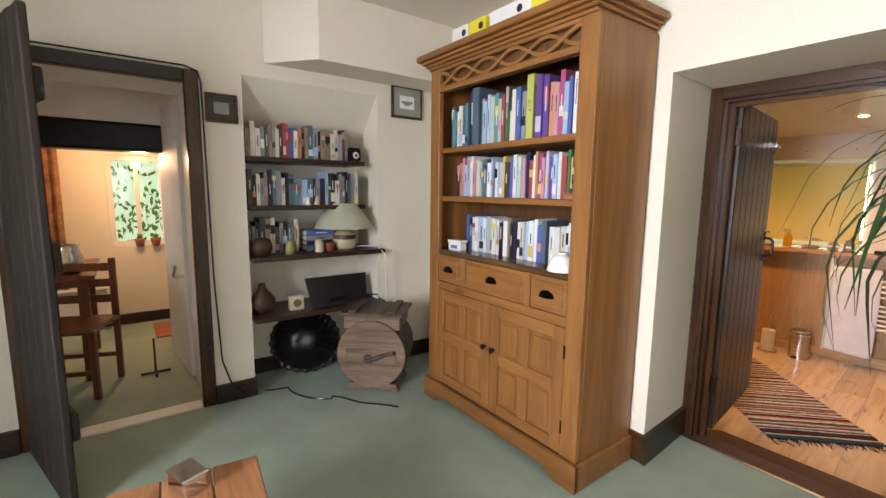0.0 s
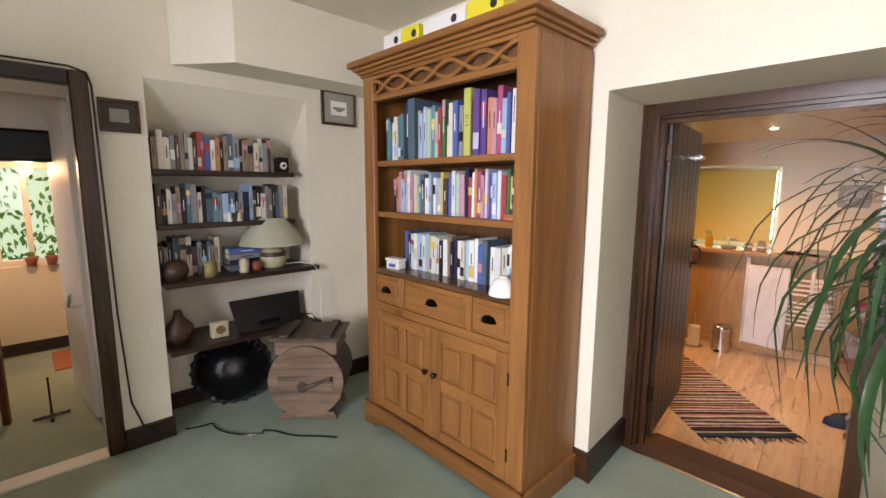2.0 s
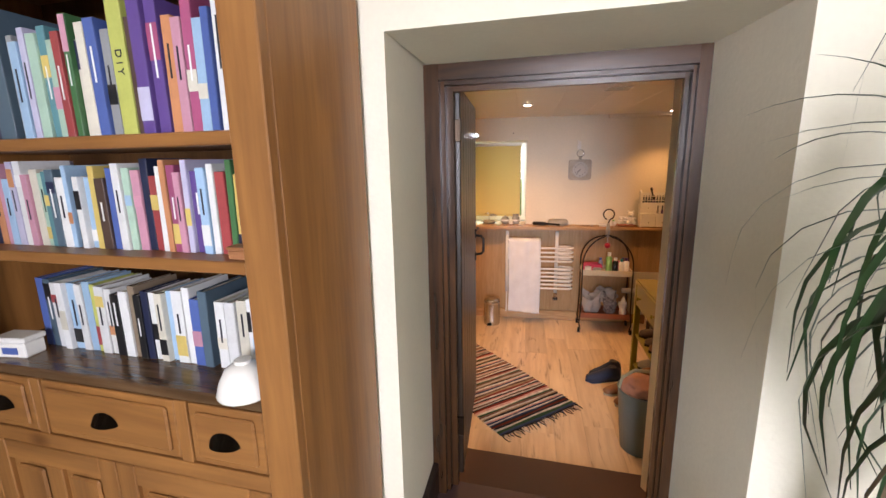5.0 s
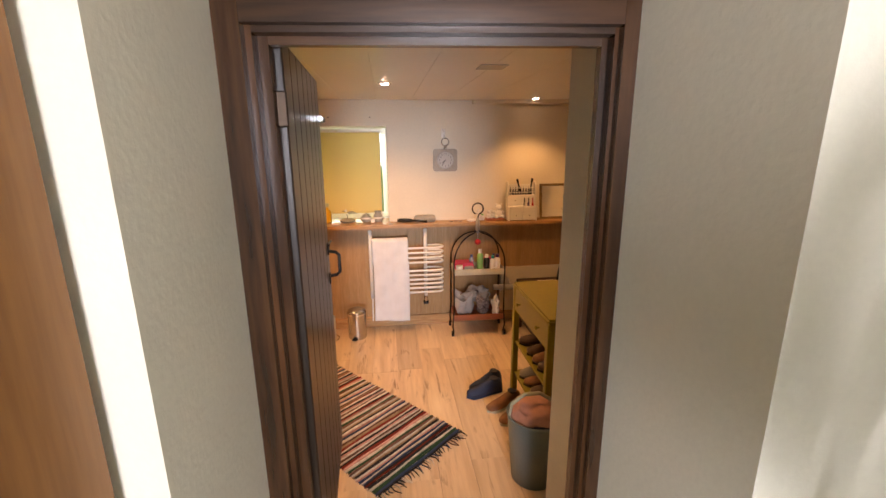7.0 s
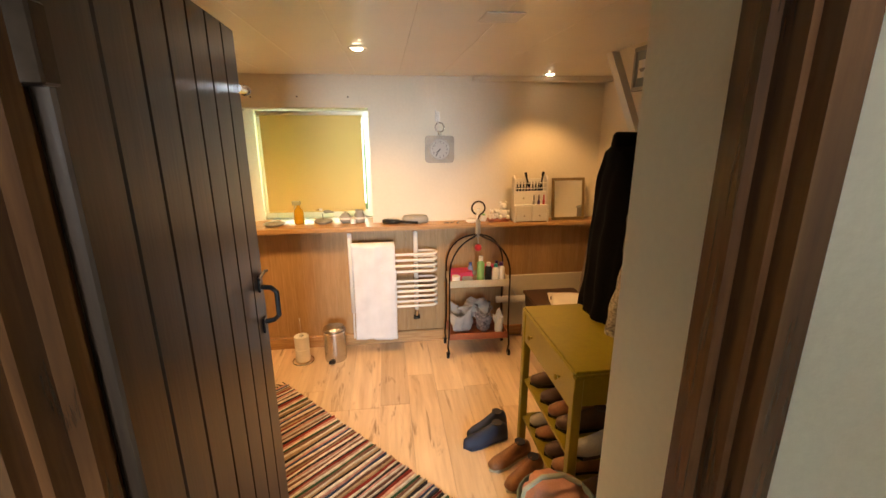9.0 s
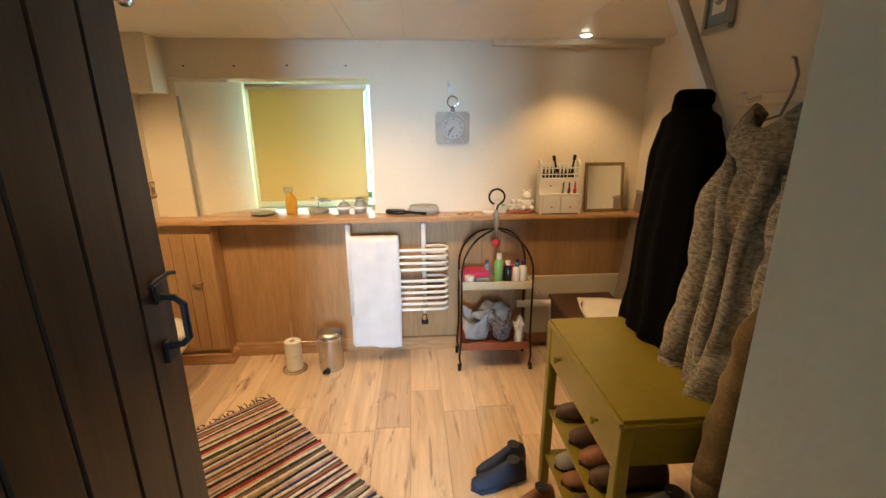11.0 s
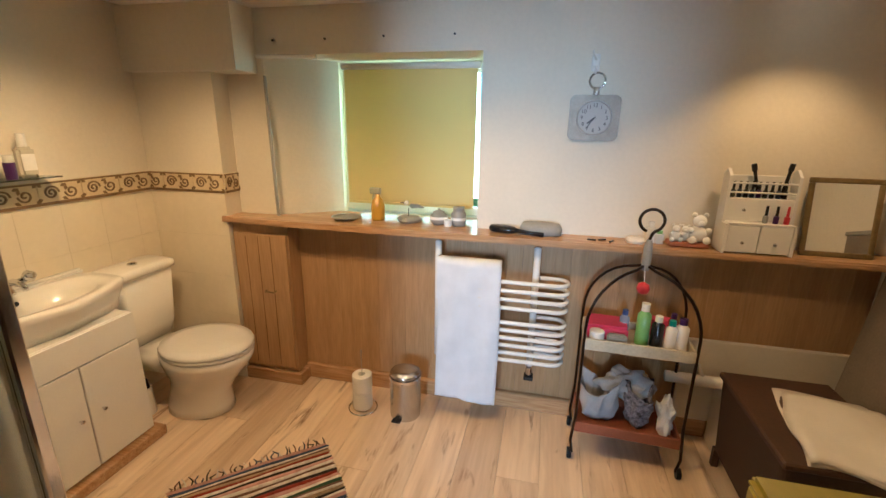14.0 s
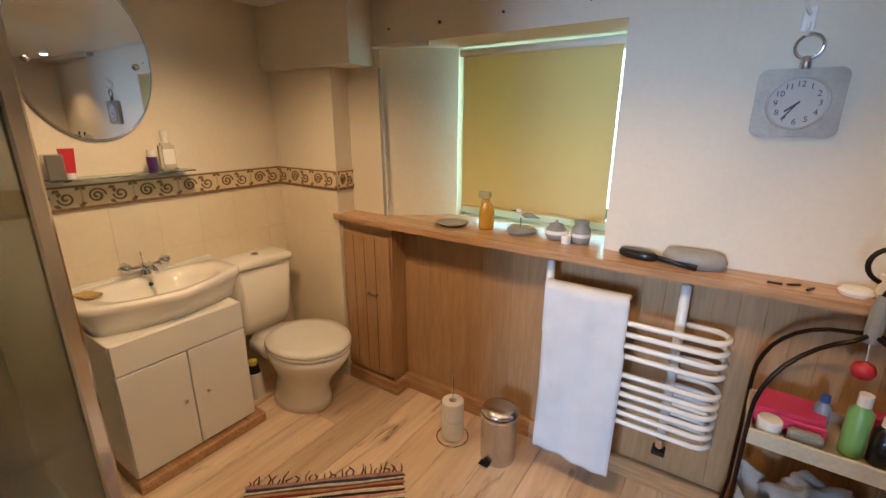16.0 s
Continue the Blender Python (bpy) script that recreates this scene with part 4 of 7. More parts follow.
t = thing("table_lamp", AL @ pose(0.66, 0.10, 1.13) @ Matrix.Diagonal((1.28, 1.28, 1.22, 1)), "pottery table lamp with a scalloped pale green shade", "lamp")
part("base", lathe([(0.05, 0), (0.062, 0.01), (0.07, 0.05), (0.06, 0.09), (0.035, 0.115), (0.015, 0.125), (0.012, 0.16), (0.0, 0.16)], 24), surf("cream_pottery", (0.50, 0.46, 0.28), 0.25, var=0.1), t, smooth=True)
part("painted_band", lathe([(0.066, 0.062), (0.0695, 0.066), (0.066, 0.085), (0.062, 0.088)], 24), BROWNLEATHER, t)
bm = lathe([(0.165, 0.13), (0.15, 0.165), (0.115, 0.22), (0.08, 0.265), (0.07, 0.275)], 48, wob=lambda a, z: 1 + (0.035 * math.cos(8 * a) if z < 0.15 else 0.01 * math.cos(16 * a)))
bmesh.ops.delete(bm, geom=[f for f in bm.faces if len(f.verts) > 4], context="FACES_ONLY")
part("shade", bm, CREAMC, t, "scalloped pale green fabric shade", True)
part("flex", tube([(0.05, 0, 0.01), (0.13, -0.03, 0.012), (0.17, -0.10, 0.01), (0.185, -0.155, -0.03), (0.185, -0.16, -0.28), (0.19, -0.165, -0.32)], 0.003, 6), WHITEG, t)


def figure(name, m, prof, mat, label, cat):
    return solid(name, lathe(prof, 16, wob=lambda a, z: 1 + 0.12 * math.sin(2 * a)), mat, m, label, cat, smooth=True)


figure("china_ornament", AL @ pose(0.445, 0.03, 1.13), [(0.03, 0), (0.034, 0.015), (0.028, 0.03), (0.036, 0.055), (0.03, 0.08), (0.0, 0.092)], surf("ivory_china", (0.62, 0.52, 0.36), 0.3), "round ivory china owl ornament", "ornament")
figure("yellow_tin", AL @ pose(0.25, 0.04, 1.13), [(0.04, 0), (0.04, 0.05), (0.036, 0.055), (0.038, 0.06), (0.038, 0.085), (0.0, 0.09)], surf("mustard_tin", (0.30, 0.25, 0.08), 0.4), "small mustard lidded tin", "tin")
figure("red_mug", AL @ pose(0.53, 0.05, 1.13), [(0.03, 0), (0.034, 0.02), (0.034, 0.06), (0.0, 0.062)], surf("brick_red_glaze", (0.28, 0.07, 0.03), 0.3), "small brick red pot", "pot")
figure("white_figurine", AL @ pose(0.38, 0.045, 1.455), [(0.018, 0), (0.02, 0.01), (0.012, 0.03), (0.014, 0.045), (0.0, 0.06)], CERAMIC, "small white china figurine", "ornament")
figure("white_figurine", AL @ pose(0.44, 0.045, 1.455), [(0.018, 0), (0.02, 0.01), (0.013, 0.03), (0.013, 0.048), (0.0, 0.065)], surf("cream_china", (0.6, 0.55, 0.35), 0.3), "small cream china figurine", "ornament")
figure("brown_pot", AL @ pose(0.07, 0.06, 1.13), [(0.05, 0), (0.07, 0.04), (0.065, 0.08), (0.04, 0.11), (0.0, 0.115)], BROWNLEATHER, "rounded brown clay pot", "pot")
figure("clay_jug", AL @ pose(0.07, 0.10, 0.735), [(0.05, 0), (0.085, 0.05), (0.08, 0.10), (0.03, 0.16), (0.02, 0.2), (0.0, 0.2)], BROWNLEATHER, "dark brown clay jug in the alcove", "jug")
t = thing("wooden_mantel_clock", AL @ pose(0.23, 0.03, 0.735), "small square cream clock on the alcove shelf", "clock")
part("case", box(0, 0.10, 0, 0.05, 0, 0.10, 0.006), surf("pale_card", (0.55, 0.47, 0.33), 0.6), t)
part("dial", lathe([(0.0, 0), (0.028, 0), (0.028, 0.003), (0.0, 0.003)], 18, m=pose(0.05, 0.0, 0.05, 90, 0, 0)), CORK, t)
t = thing("speaker_bar", AL @ pose(0.37, 0.02, 0.735) @ Matrix.Diagonal((1.06, 1, 1.12, 1)), "glossy black docking speaker on the lower shelf", "speaker")
bm = prism([(0.0, 0.17), (0.02, 0.0), (0.40, 0.0), (0.43, 0.17)], 0, 0.10, Matrix(((1, 0, 0, 0), (0, 0.5, 0.35, 0), (0, 1, 0, 0), (0, 0, 0, 1))))
bmesh.ops.bevel(bm, geom=list(bm.edges), offset=0.008, segments=2, affect="EDGES")
part("body", bm, BLACKP, t)
part("display", box(0.14, 0.26, -0.004, 0.0, 0.03, 0.055), BLACKM, t)
part("cable", tube([(0.42, 0.05, 0.03), (0.49, 0.0, 0.03), (0.50, -0.06, -0.02), (0.505, -0.08, -0.2)], 0.004, 6), BLACKP, t)

# scalloped black platter leaning in the alcove
t = thing("iron_platter", ROT @ pose(-3.15, 0.35, F0 + 0.01, 0, -16, -18), "large black scalloped iron seat leaning in the alcove", "iron seat")
bm = bmesh.new()
N = 72
rings = []
for r, dx, sc in ((0.03, 0.03, 0), (0.10, 0.035, 0), (0.115, 0.02, 0), (0.17, 0.012, 0.0), (0.185, 0.0, 0.01), (0.225, -0.02, 0.03), (0.235, -0.012, 0.03)):
    rings.append([bm.verts.new((dx + 0.008 * math.cos(24 * 2 * math.pi * i / N) * (1 if r > 0.15 else 0.2), r * 1.08 * (1 + sc * math.cos(24 * 2 * math.pi * i / N)) * math.cos(2 * math.pi * i / N), 0.225 + r * (1 + sc * math.cos(24 * 2 * math.pi * i / N)) * math.sin(2 * math.pi * i / N))) for i in range(N)])
for a, b in zip(rings, rings[1:]):
    for i in range(N):
        if 48 < i < 60 and a is not rings[-2]:
            pass
        bm.faces.new((a[i], a[(i + 1) % N], b[(i + 1) % N], b[i]))
bm.faces.new(rings[0])
bmesh.ops.solidify(bm, geom=list(bm.faces), thickness=0.004)
part("dish", bm, BLACKP, t, smooth=True)
for k in range(10):
    a = radians(30 + 13 * k)
    part("raised_letter_bar", box(-0.012, 0.012, -0.004, 0.004, -0.016, 0.016, 0.002), BLACKM, t).matrix_local = Matrix.Translation((0.012, 0.20 * math.cos(a), 0.225 + 0.195 * math.sin(a))) @ pose(0, 0, 0, math.degrees(a) - 90, 0, 0)

# butter churn: barrel on its side with a square hatch
BCH = ROT @ pose(-2.60, 0.60, F0, 0, 0, 48)
t = thing("butter_churn", BCH, "old oak butter churn barrel lying on feet", "barrel")
R = 0.226
cz = R + 0.035
rot = Matrix.Translation((0, 0, cz)) @ pose(0, 0, 0, -90, 0, 0)
NS = 16
for i in range(NS):
    a0, a1 = 2 * math.pi * i / NS + 0.008, 2 * math.pi * (i + 1) / NS - 0.008
    bm = bmesh.new()
    q = []
    for y in (0.0, 0.11, 0.22, 0.34):
        rr = R * (1 + 0.03 * math.sin(math.pi * y / 0.34))
        q.append([bm.verts.new((k * math.cos(a), y, cz + k * math.sin(a))) for k in (rr, rr - 0.02) for a in (a0, (a0 + a1) / 2, a1)])
    for a, b in zip(q, q[1:]):
        for x, yv in ((0, 1), (1, 2), (2, 5), (5, 4), (4, 3), (3, 0)):
            bm.faces.new((a[x], a[yv], b[yv], b[x]))
    for s in (q[0], q[-1]):
        bm.faces.new((s[0], s[1], s[2], s[5], s[4], s[3]))
    part("stave", bm, BARRELD, t)
part("head", lathe([(R - 0.021, 0.0), (R - 0.021, 0.02), (0.0, 0.02)], 40, m=Matrix.Translation((0, 0.012, cz)) @ pose(0, 0, 0, -90, 0, 0)), BARRELW, t, "pale weathered round oak end")
part("rim", lathe([(R - 0.015, -0.006), (R + 0.004, -0.006), (R + 0.004, 0.012), (R - 0.015, 0.012)], 40, m=Matrix.Translation((0, 0, cz)) @ pose(0, 0, 0, -90, 0, 0)), BARRELW, t)
part("back_head", lathe([(R - 0.021, 0.0), (R - 0.021, 0.02), (0.0, 0.02)], 40, m=Matrix.Translation((0, 0.305, cz)) @ pose(0, 0, 0, -90, 0, 0)), BARRELD, t)
part("cross_bar", box(-0.17, 0.17, -0.012, 0.012, cz - 0.055, cz + 0.04, 0.006), BARRELW, t)
part("crank_handle", tube([(-0.03, -0.016, cz - 0.035), (0.02, -0.028, cz - 0.02), (0.12, -0.028, cz + 0.02), (0.16, -0.03, cz + 0.03)], [0.018, 0.013, 0.011, 0.015], 10), BARRELD, t, "worn dark crank handle")
bm = lathe([(0.0, 0), (0.035, 0), (0.03, 0.012), (0.0, 0.012)], 18, m=pose(-0.02, -0.012, cz - 0.03, 90, 0, 0))
part("crank_boss", bm, BARRELD, t)
part("hatch_box", box(-0.19, 0.19, 0.02, 0.32, cz + R - 0.06, cz + R + 0.03, 0.004), BARRELW, t)
part("hatch_lid", box(-0.215, 0.215, 0.0, 0.34, cz + R + 0.031, cz + R + 0.052, 0.005), BARRELD, t)
for x in (-0.13, 0.13):
    part("hatch_batten", box(x - 0.025, x + 0.025, 0.01, 0.33, cz + R + 0.053, cz + R + 0.07, 0.004), BARRELD, t)
for y in (0.02, 0.26):
    bm = prism([(-0.18, 0.0), (-0.12, 0.0), (0.0, 0.03), (0.12, 0.0), (0.18, 0.0), (0.16, 0.05), (-0.16, 0.05)], y, y + 0.05, Matrix(((1, 0, 0, 0), (0, 0, 1, 0), (0, 1, 0, 0), (0, 0, 0, 1))))
    part("foot", bm, BARRELW, t)

# floor cable
pts = []
for i in range(60):
    s = i / 59
    pts.append((-3.06 + 0.75 * s + (0.05 * math.cos(14 * s) if s < 0.5 else 0), 0.02 + 0.62 * s + 0.06 * math.sin(14 * s) * (1 - s), F0 + 0.006))
solid("black_cable", tube(pts, 0.005, 6), BLACKP, ROT, "loose black cable trailing over the carpet", "cable")
solid("wall_cable", tube([(-2.978, -1.0, 2.235), (-2.978, -0.34, 2.235), (-2.978, -0.275, 2.215), (-2.978, -0.26, 2.16), (-2.978, -0.255, 1.6), (-2.978, -0.25, 1.0), (-2.978, -0.23, 0.5), (-2.97, -0.19, F0 + 0.14), (-2.965, -0.12, F0 + 0.05)], 0.005, 6), BLACKP, ROT, "black cable clipped along the door frame", "cable")

# coffee table at the start
t = thing("coffee_table", ROT @ pose(-1.60, -0.345, F0, 0, 0, -6), "low reddish pine coffee table with planked top", "table")
for i in range(4):
    part("plank", box(0.0, 0.85, -0.56 + i * 0.14 + 0.002, -0.42 + i * 0.14 - 0.002, 0.40, 0.43, 0.004), TABLEW, t)
for x in (0.05, 0.75):
    for y in (-0.51, -0.09):
        part("leg", box(x, x + 0.06, y, y + 0.06, 0, 0.40, 0.004), TABLEW, t)
part("apron", box(0.06, 0.79, -0.50, -0.06, 0.33, 0.40, 0.003), TABLEW, t)
t = thing("ashtray", ROT @ pose(-1.54, -0.56, F0 + 0.431, 0, 0, 20), "small silver trinket box on the coffee table", "box")
part("body", box(-0.05, 0.05, -0.035, 0.035, 0, 0.05, 0.004), CHROME, t)
part("lid", box(-0.055, 0.055, -0.04, 0.04, 0.05, 0.062, 0.004), CHROME, t)

# old plank door folded back by the dining room doorway
t = thing("dining_plank_door", ROT @ pose(-2.975, -1.10, F0 + 0.01, 0, 0, 17), "rough dark ledged plank door standing open", "door", kind="structure")
for i in range(5):
    part("plank", box(0.02 + i * 0.14, 0.158 + i * 0.14, -0.03, 0.0, 0, 1.98 + 0.01 * (i % 2), 0.006), ROUGHPLANK, t)
for z in (0.3, 1.0, 1.65):
    part("ledge", box(0.04, 0.70, 0.0, 0.03, z, z + 0.12, 0.006), ROUGHPLANK, t)

# dining room things
def chair(m):
    t = thing("dining_chair", m, "reddish wooden ladder-back dining chair", "chair", "dining chairs")
    part("seat", box(-0.2, 0.2, -0.2, 0.2, 0.43, 0.46, 0.01), CHAIRW, t)
    for x in (-0.19, 0.16):
        part("leg", box(x, x + 0.035, -0.19, -0.155, 0, 0.43, 0.003), CHAIRW, t)
        part("back_post", box(x, x + 0.035, 0.16, 0.195, 0, 0.86, 0.004), CHAIRW, t)
    for z in (0.55, 0.66, 0.77):
        part("back_rail", box(-0.155, 0.16, 0.17, 0.188, z, z + 0.055, 0.004), CHAIRW, t)
    for y in (-0.18, 0.17):
        part("stretcher", box(-0.155, 0.16, y, y + 0.02, 0.16, 0.19, 0.003), CHAIRW, t)
    return t


c1 = chair(ROT @ pose(-3.72, -0.98, F0, 0, 0, 70))
t = thing("dining_table", ROT @ pose(-4.25, -1.45, F0), "dark reddish wooden dining table", "table")
part("top", box(-0.45, 0.45, -0.75, 0.6, 0.72, 0.75, 0.006), CHAIRW, t)
for x in (-0.4, 0.34):
    for y in (-0.7, 0.5):
        part("leg", box(x, x + 0.06, y, y + 0.06, 0, 0.72, 0.004), CHAIRW, t)
t = thing("glass_jug", ROT @ pose(-4.0, -0.98, F0 + 0.751), "clear glass jug on the dining table", "jug")
part("body", lathe([(0.05, 0), (0.075, 0.05), (0.07, 0.11), (0.05, 0.16), (0.06, 0.2)], 20), STEEL, t, smooth=True)


def curtain(m, w, h, label):
    bm = grid_sheet(lambda u, v: (u * w, 0.025 * math.sin(u * 26) * (0.6 + 0.4 * v), h * (1 - v)), 40, 6, 0.004)
    t = thing("curtain", m, label, "curtain", "dining room curtains")
    part("cloth", bm, CURTAIN, t, smooth=True)
    part("rail", tube([(-0.02, 0, h + 0.01), (w + 0.02, 0, h + 0.01)], 0.01), BRONZE, t)


curtain(ROT @ pose(-5.24, -1.40, 0.55, 0, 0, 90), 0.30, 1.35, "long brown patterned curtain")
curtain(ROT @ pose(-5.24, -0.28, 0.55, 0, 0, 90), 0.16, 1.35, "narrow brown patterned curtain by the window")
t = thing("hearth_rug", ROT @ pose(-4.9, -0.28, F0), "terracotta striped rug on the dining room carpet", "rug")
part("weave", box(-0.25, 0.25, -0.22, 0.32, -0.003, 0.008, 0.003), TERRA, t)
for y in (-0.55, -0.42):
    t = thing("flower_pot", ROT @ pose(-5.27, y, 0.981), "small terracotta pot with flowers on the sill", "plant pot", "sill pots")
    part("pot", lathe([(0.03, 0), (0.045, 0.07), (0.045, 0.08), (0.0, 0.075)], 14), TERRA, t, smooth=True)
    bm = bmesh.new()
    for i in range(24):
        add_prism(bm, [(0, 0), (0.02, 0.012), (0.05, 0), (0.02, -0.012)], 0, 0.002, pose(0, 0, 0.08, RB.uniform(-60, 60), RB.uniform(-80, -20), RB.uniform(0, 360)))
    part("leaves", bm, FOLIAGE, t)
t = thing("floor_lamp_base", ROT @ pose(-3.75, -0.55, F0), "black iron stand foot on the dining room carpet", "stand")
part("foot", tube([(-0.09, 0, 0.012), (0.09, 0, 0.012)], 0.01), BLACKM, t)
part("foot", tube([(0, -0.09, 0.012), (0, 0.09, 0.012)], 0.01), BLACKM, t)
part("rod", tube([(0, 0, 0.012), (-0.05, 0.0, 0.25)], 0.006), BLACKM, t)
t = thing("storage_heater", ROT @ pose(-5.25, -1.0, F0 + 0.05), "low white panel heater under the window wall", "heater")
part("body", box(0, 0.07, -0.30, 0.18, 0, 0.36, 0.008), WHITEG, t)
part("grille", box(0.07, 0.075, -0.28, 0.16, 0.30, 0.34), STONEG, t)
t = thing("ceiling_spot", ROT @ pose(-4.62, -0.52, 1.90), "small glowing ceiling lamp in the dining room", "lamp")
part("bulb", lathe([(0.0, -0.05), (0.03, -0.04), (0.035, -0.01), (0.02, 0.02), (0.0, 0.02)], 14), glow("warm_bulb", (1.0, 0.62, 0.3), 12), t, smooth=True)
part("cap", lathe([(0.02, 0.02), (0.012, 0.06), (0.008, 0.52), (0.0, 0.52)], 10), WHITEG, t)
t = thing("white_inner_door", ROT @ pose(-3.52, -0.33, F0, 0, 0, 185), "white panelled door open into the dining room", "door", kind="structure")
part("leaf", box(0, 0.70, -0.02, 0.02, 0.01, 1.93, 0.003), WHITEP, t)
part("lever", tube([(0.04, 0.02, 0.73), (0.04, 0.06, 0.73), (0.02, 0.085, 0.745), (-0.05, 0.085, 0.80), (-0.06, 0.085, 0.83)], 0.011), CHROME, t, "chrome lever handle")

# dracaena
PT = ROT @ pose(0.03, 1.13, F0)
t = thing("dracaena", PT, "tall dracaena with drooping leaves in a green glazed pot", "house plant")
prof = [(0.0, 0), (0.13, 0), (0.14, 0.01)]
for i in range(24):
    z = 0.02 + i * 0.018
    prof += [(0.13 + z * 0.10, z), (0.136 + z * 0.10, z + 0.009)]
prof += [(0.185, 0.455), (0.195, 0.465), (0.195, 0.495), (0.182, 0.498), (0.175, 0.47), (0.172, 0.44), (0.0, 0.44)]
part("pot", lathe(prof, 48), GLAZE, t, "ribbed dark green glazed pot", True)
part("soil", lathe([(0.0, 0.442), (0.05, 0.448), (0.10, 0.443), (0.171, 0.445)], 24, wob=lambda a, z: 1.0), SOIL, t)
part("saucer", lathe([(0.0, 0.0), (0.19, 0.0), (0.21, 0.02), (0.20, 0.022), (0.18, 0.006), (0.0, 0.004)], 32, at=(0, 0, 0.001)), GLAZE, t)


def leaf_mesh(length, width, droop, k):
    bm = bmesh.new()
    n = 9
    rows = []
    ang = radians(48 - 14 * (k % 3))
    x = z = 0.0
    for i in range(n + 1):
        s = i / n
        w = width * (0.55 + 0.9 * s) if s < 0.35 else width * 0.865 * (1 - ((s - 0.35) / 0.65) ** 1.6)
        rows.append([bm.verts.new((x, -max(w, 0.0006), z + 0.25 * w)), bm.verts.new((x, 0, z)), bm.verts.new((x, max(w, 0.0006), z + 0.25 * w))])
        a = max(ang - droop * 1.15 * s, -1.5)
        x += math.cos(a) * length / n
        z += math.sin(a) * length / n
    for a, b in zip(rows, rows[1:]):
        bm.faces.new((a[0], a[1], b[1], b[0]))
        bm.faces.new((a[1], a[2], b[2], b[1]))
    return mesh_of(bm, "leaf", LEAF, True)


LEAVES = [leaf_mesh(0.36 + 0.05 * (k % 4), 0.0062 + 0.0011 * (k % 3), 2.2 + 0.3 * (k % 5), k) for k in range(10)]
LEAVES += [leaf_mesh(0.30, 0.009, 0.9, 0), leaf_mesh(0.36, 0.009, 1.3, 1)]
RL = random.Random(3)
for (cx, cy, cz_), count, lean in (((-0.16, -0.55, 1.39), 78, 0), ((-0.11, -0.29, 1.46), 80, 0), ((0.09, -0.27, 1.33), 70, 0), ((0.06, -0.18, 1.73), 60, 0), ((0.17, -0.28, 1.06), 60, 0)):
    base_p = (RL.uniform(-0.04, 0.04), RL.uniform(-0.04, 0.04), 0.44)
    pts = []
    for i in range(9):
        s = i / 8
        pts.append((base_p[0] + (cx - base_p[0]) * (s ** 1.5), base_p[1] + (cy - base_p[1]) * (s ** 1.5), 0.44 + (cz_ - 0.44) * s))
    cane = part("cane", tube(pts, [0.016 - 0.0008 * i for i in range(9)], 10), STEM, t, smooth=True)
    for i in range(count):
        s = i / count
        k = 10 + i % 2 if s > 0.86 else i % 10
        ob = new("leaf", LEAVES[k])
        ob.parent = cane
        ob.matrix_local = pose(cx + RL.uniform(-0.008, 0.008), cy + RL.uniform(-0.008, 0.008), cz_ - 0.16 + 0.2 * s, 0, (38 + RL.uniform(-18, 18)) * (1 - s) - 26 * s * s, i * 137.5 + RL.uniform(-14, 14))

# ---- bathroom fittings ----
XW, YN = -2.56, 4.84
# boxed tiled corner, soffit
structure("tiled_boxing", box(XW, -2.055, 4.72, 4.897, 0, 1.822), PLASTER2, "cream tiled boxing behind the toilet")
structure("bulkhead", box(XW, -1.86, 4.665, YN, 1.822, CB), PLASTER2, "plastered bulkhead over the toilet")
structure("bulkhead_right", prism([(0.15, 4.78), (1.2, 4.70), (1.2, 4.84), (0.15, 4.84)], 2.105, CB - 0.002), PLASTER2, "uneven plaster bulge under the ceiling")
TILE = surf("cream_tile", (0.74, 0.66, 0.50), 0.22, var=0.05, scale=4, fine=30, bump=0.02)
bm = bmesh.new()
for k, z in enumerate((0.18, 0.43, 0.68, 0.93)):
    y = 2.6
    while y < 4.70:
        add_box(bm, XW, XW + 0.006, y + 0.0004, min(y + 0.1996, 4.718), z + 0.0004, z + 0.2496)
        y += 0.2
structure("wall_tiles_west", bm, TILE, "glossy cream ceramic wall tiles")
bm = bmesh.new()
for z in (0.18, 0.43, 0.68, 0.93):
    x = XW + 0.008
    while x < -2.06:
        add_box(bm, x + 0.0004, min(x + 0.1996, -2.056), 4.714, 4.72, z + 0.0004, z + 0.2496)
        x += 0.2
structure("wall_tiles_north", bm, TILE, "glossy cream ceramic wall tiles")


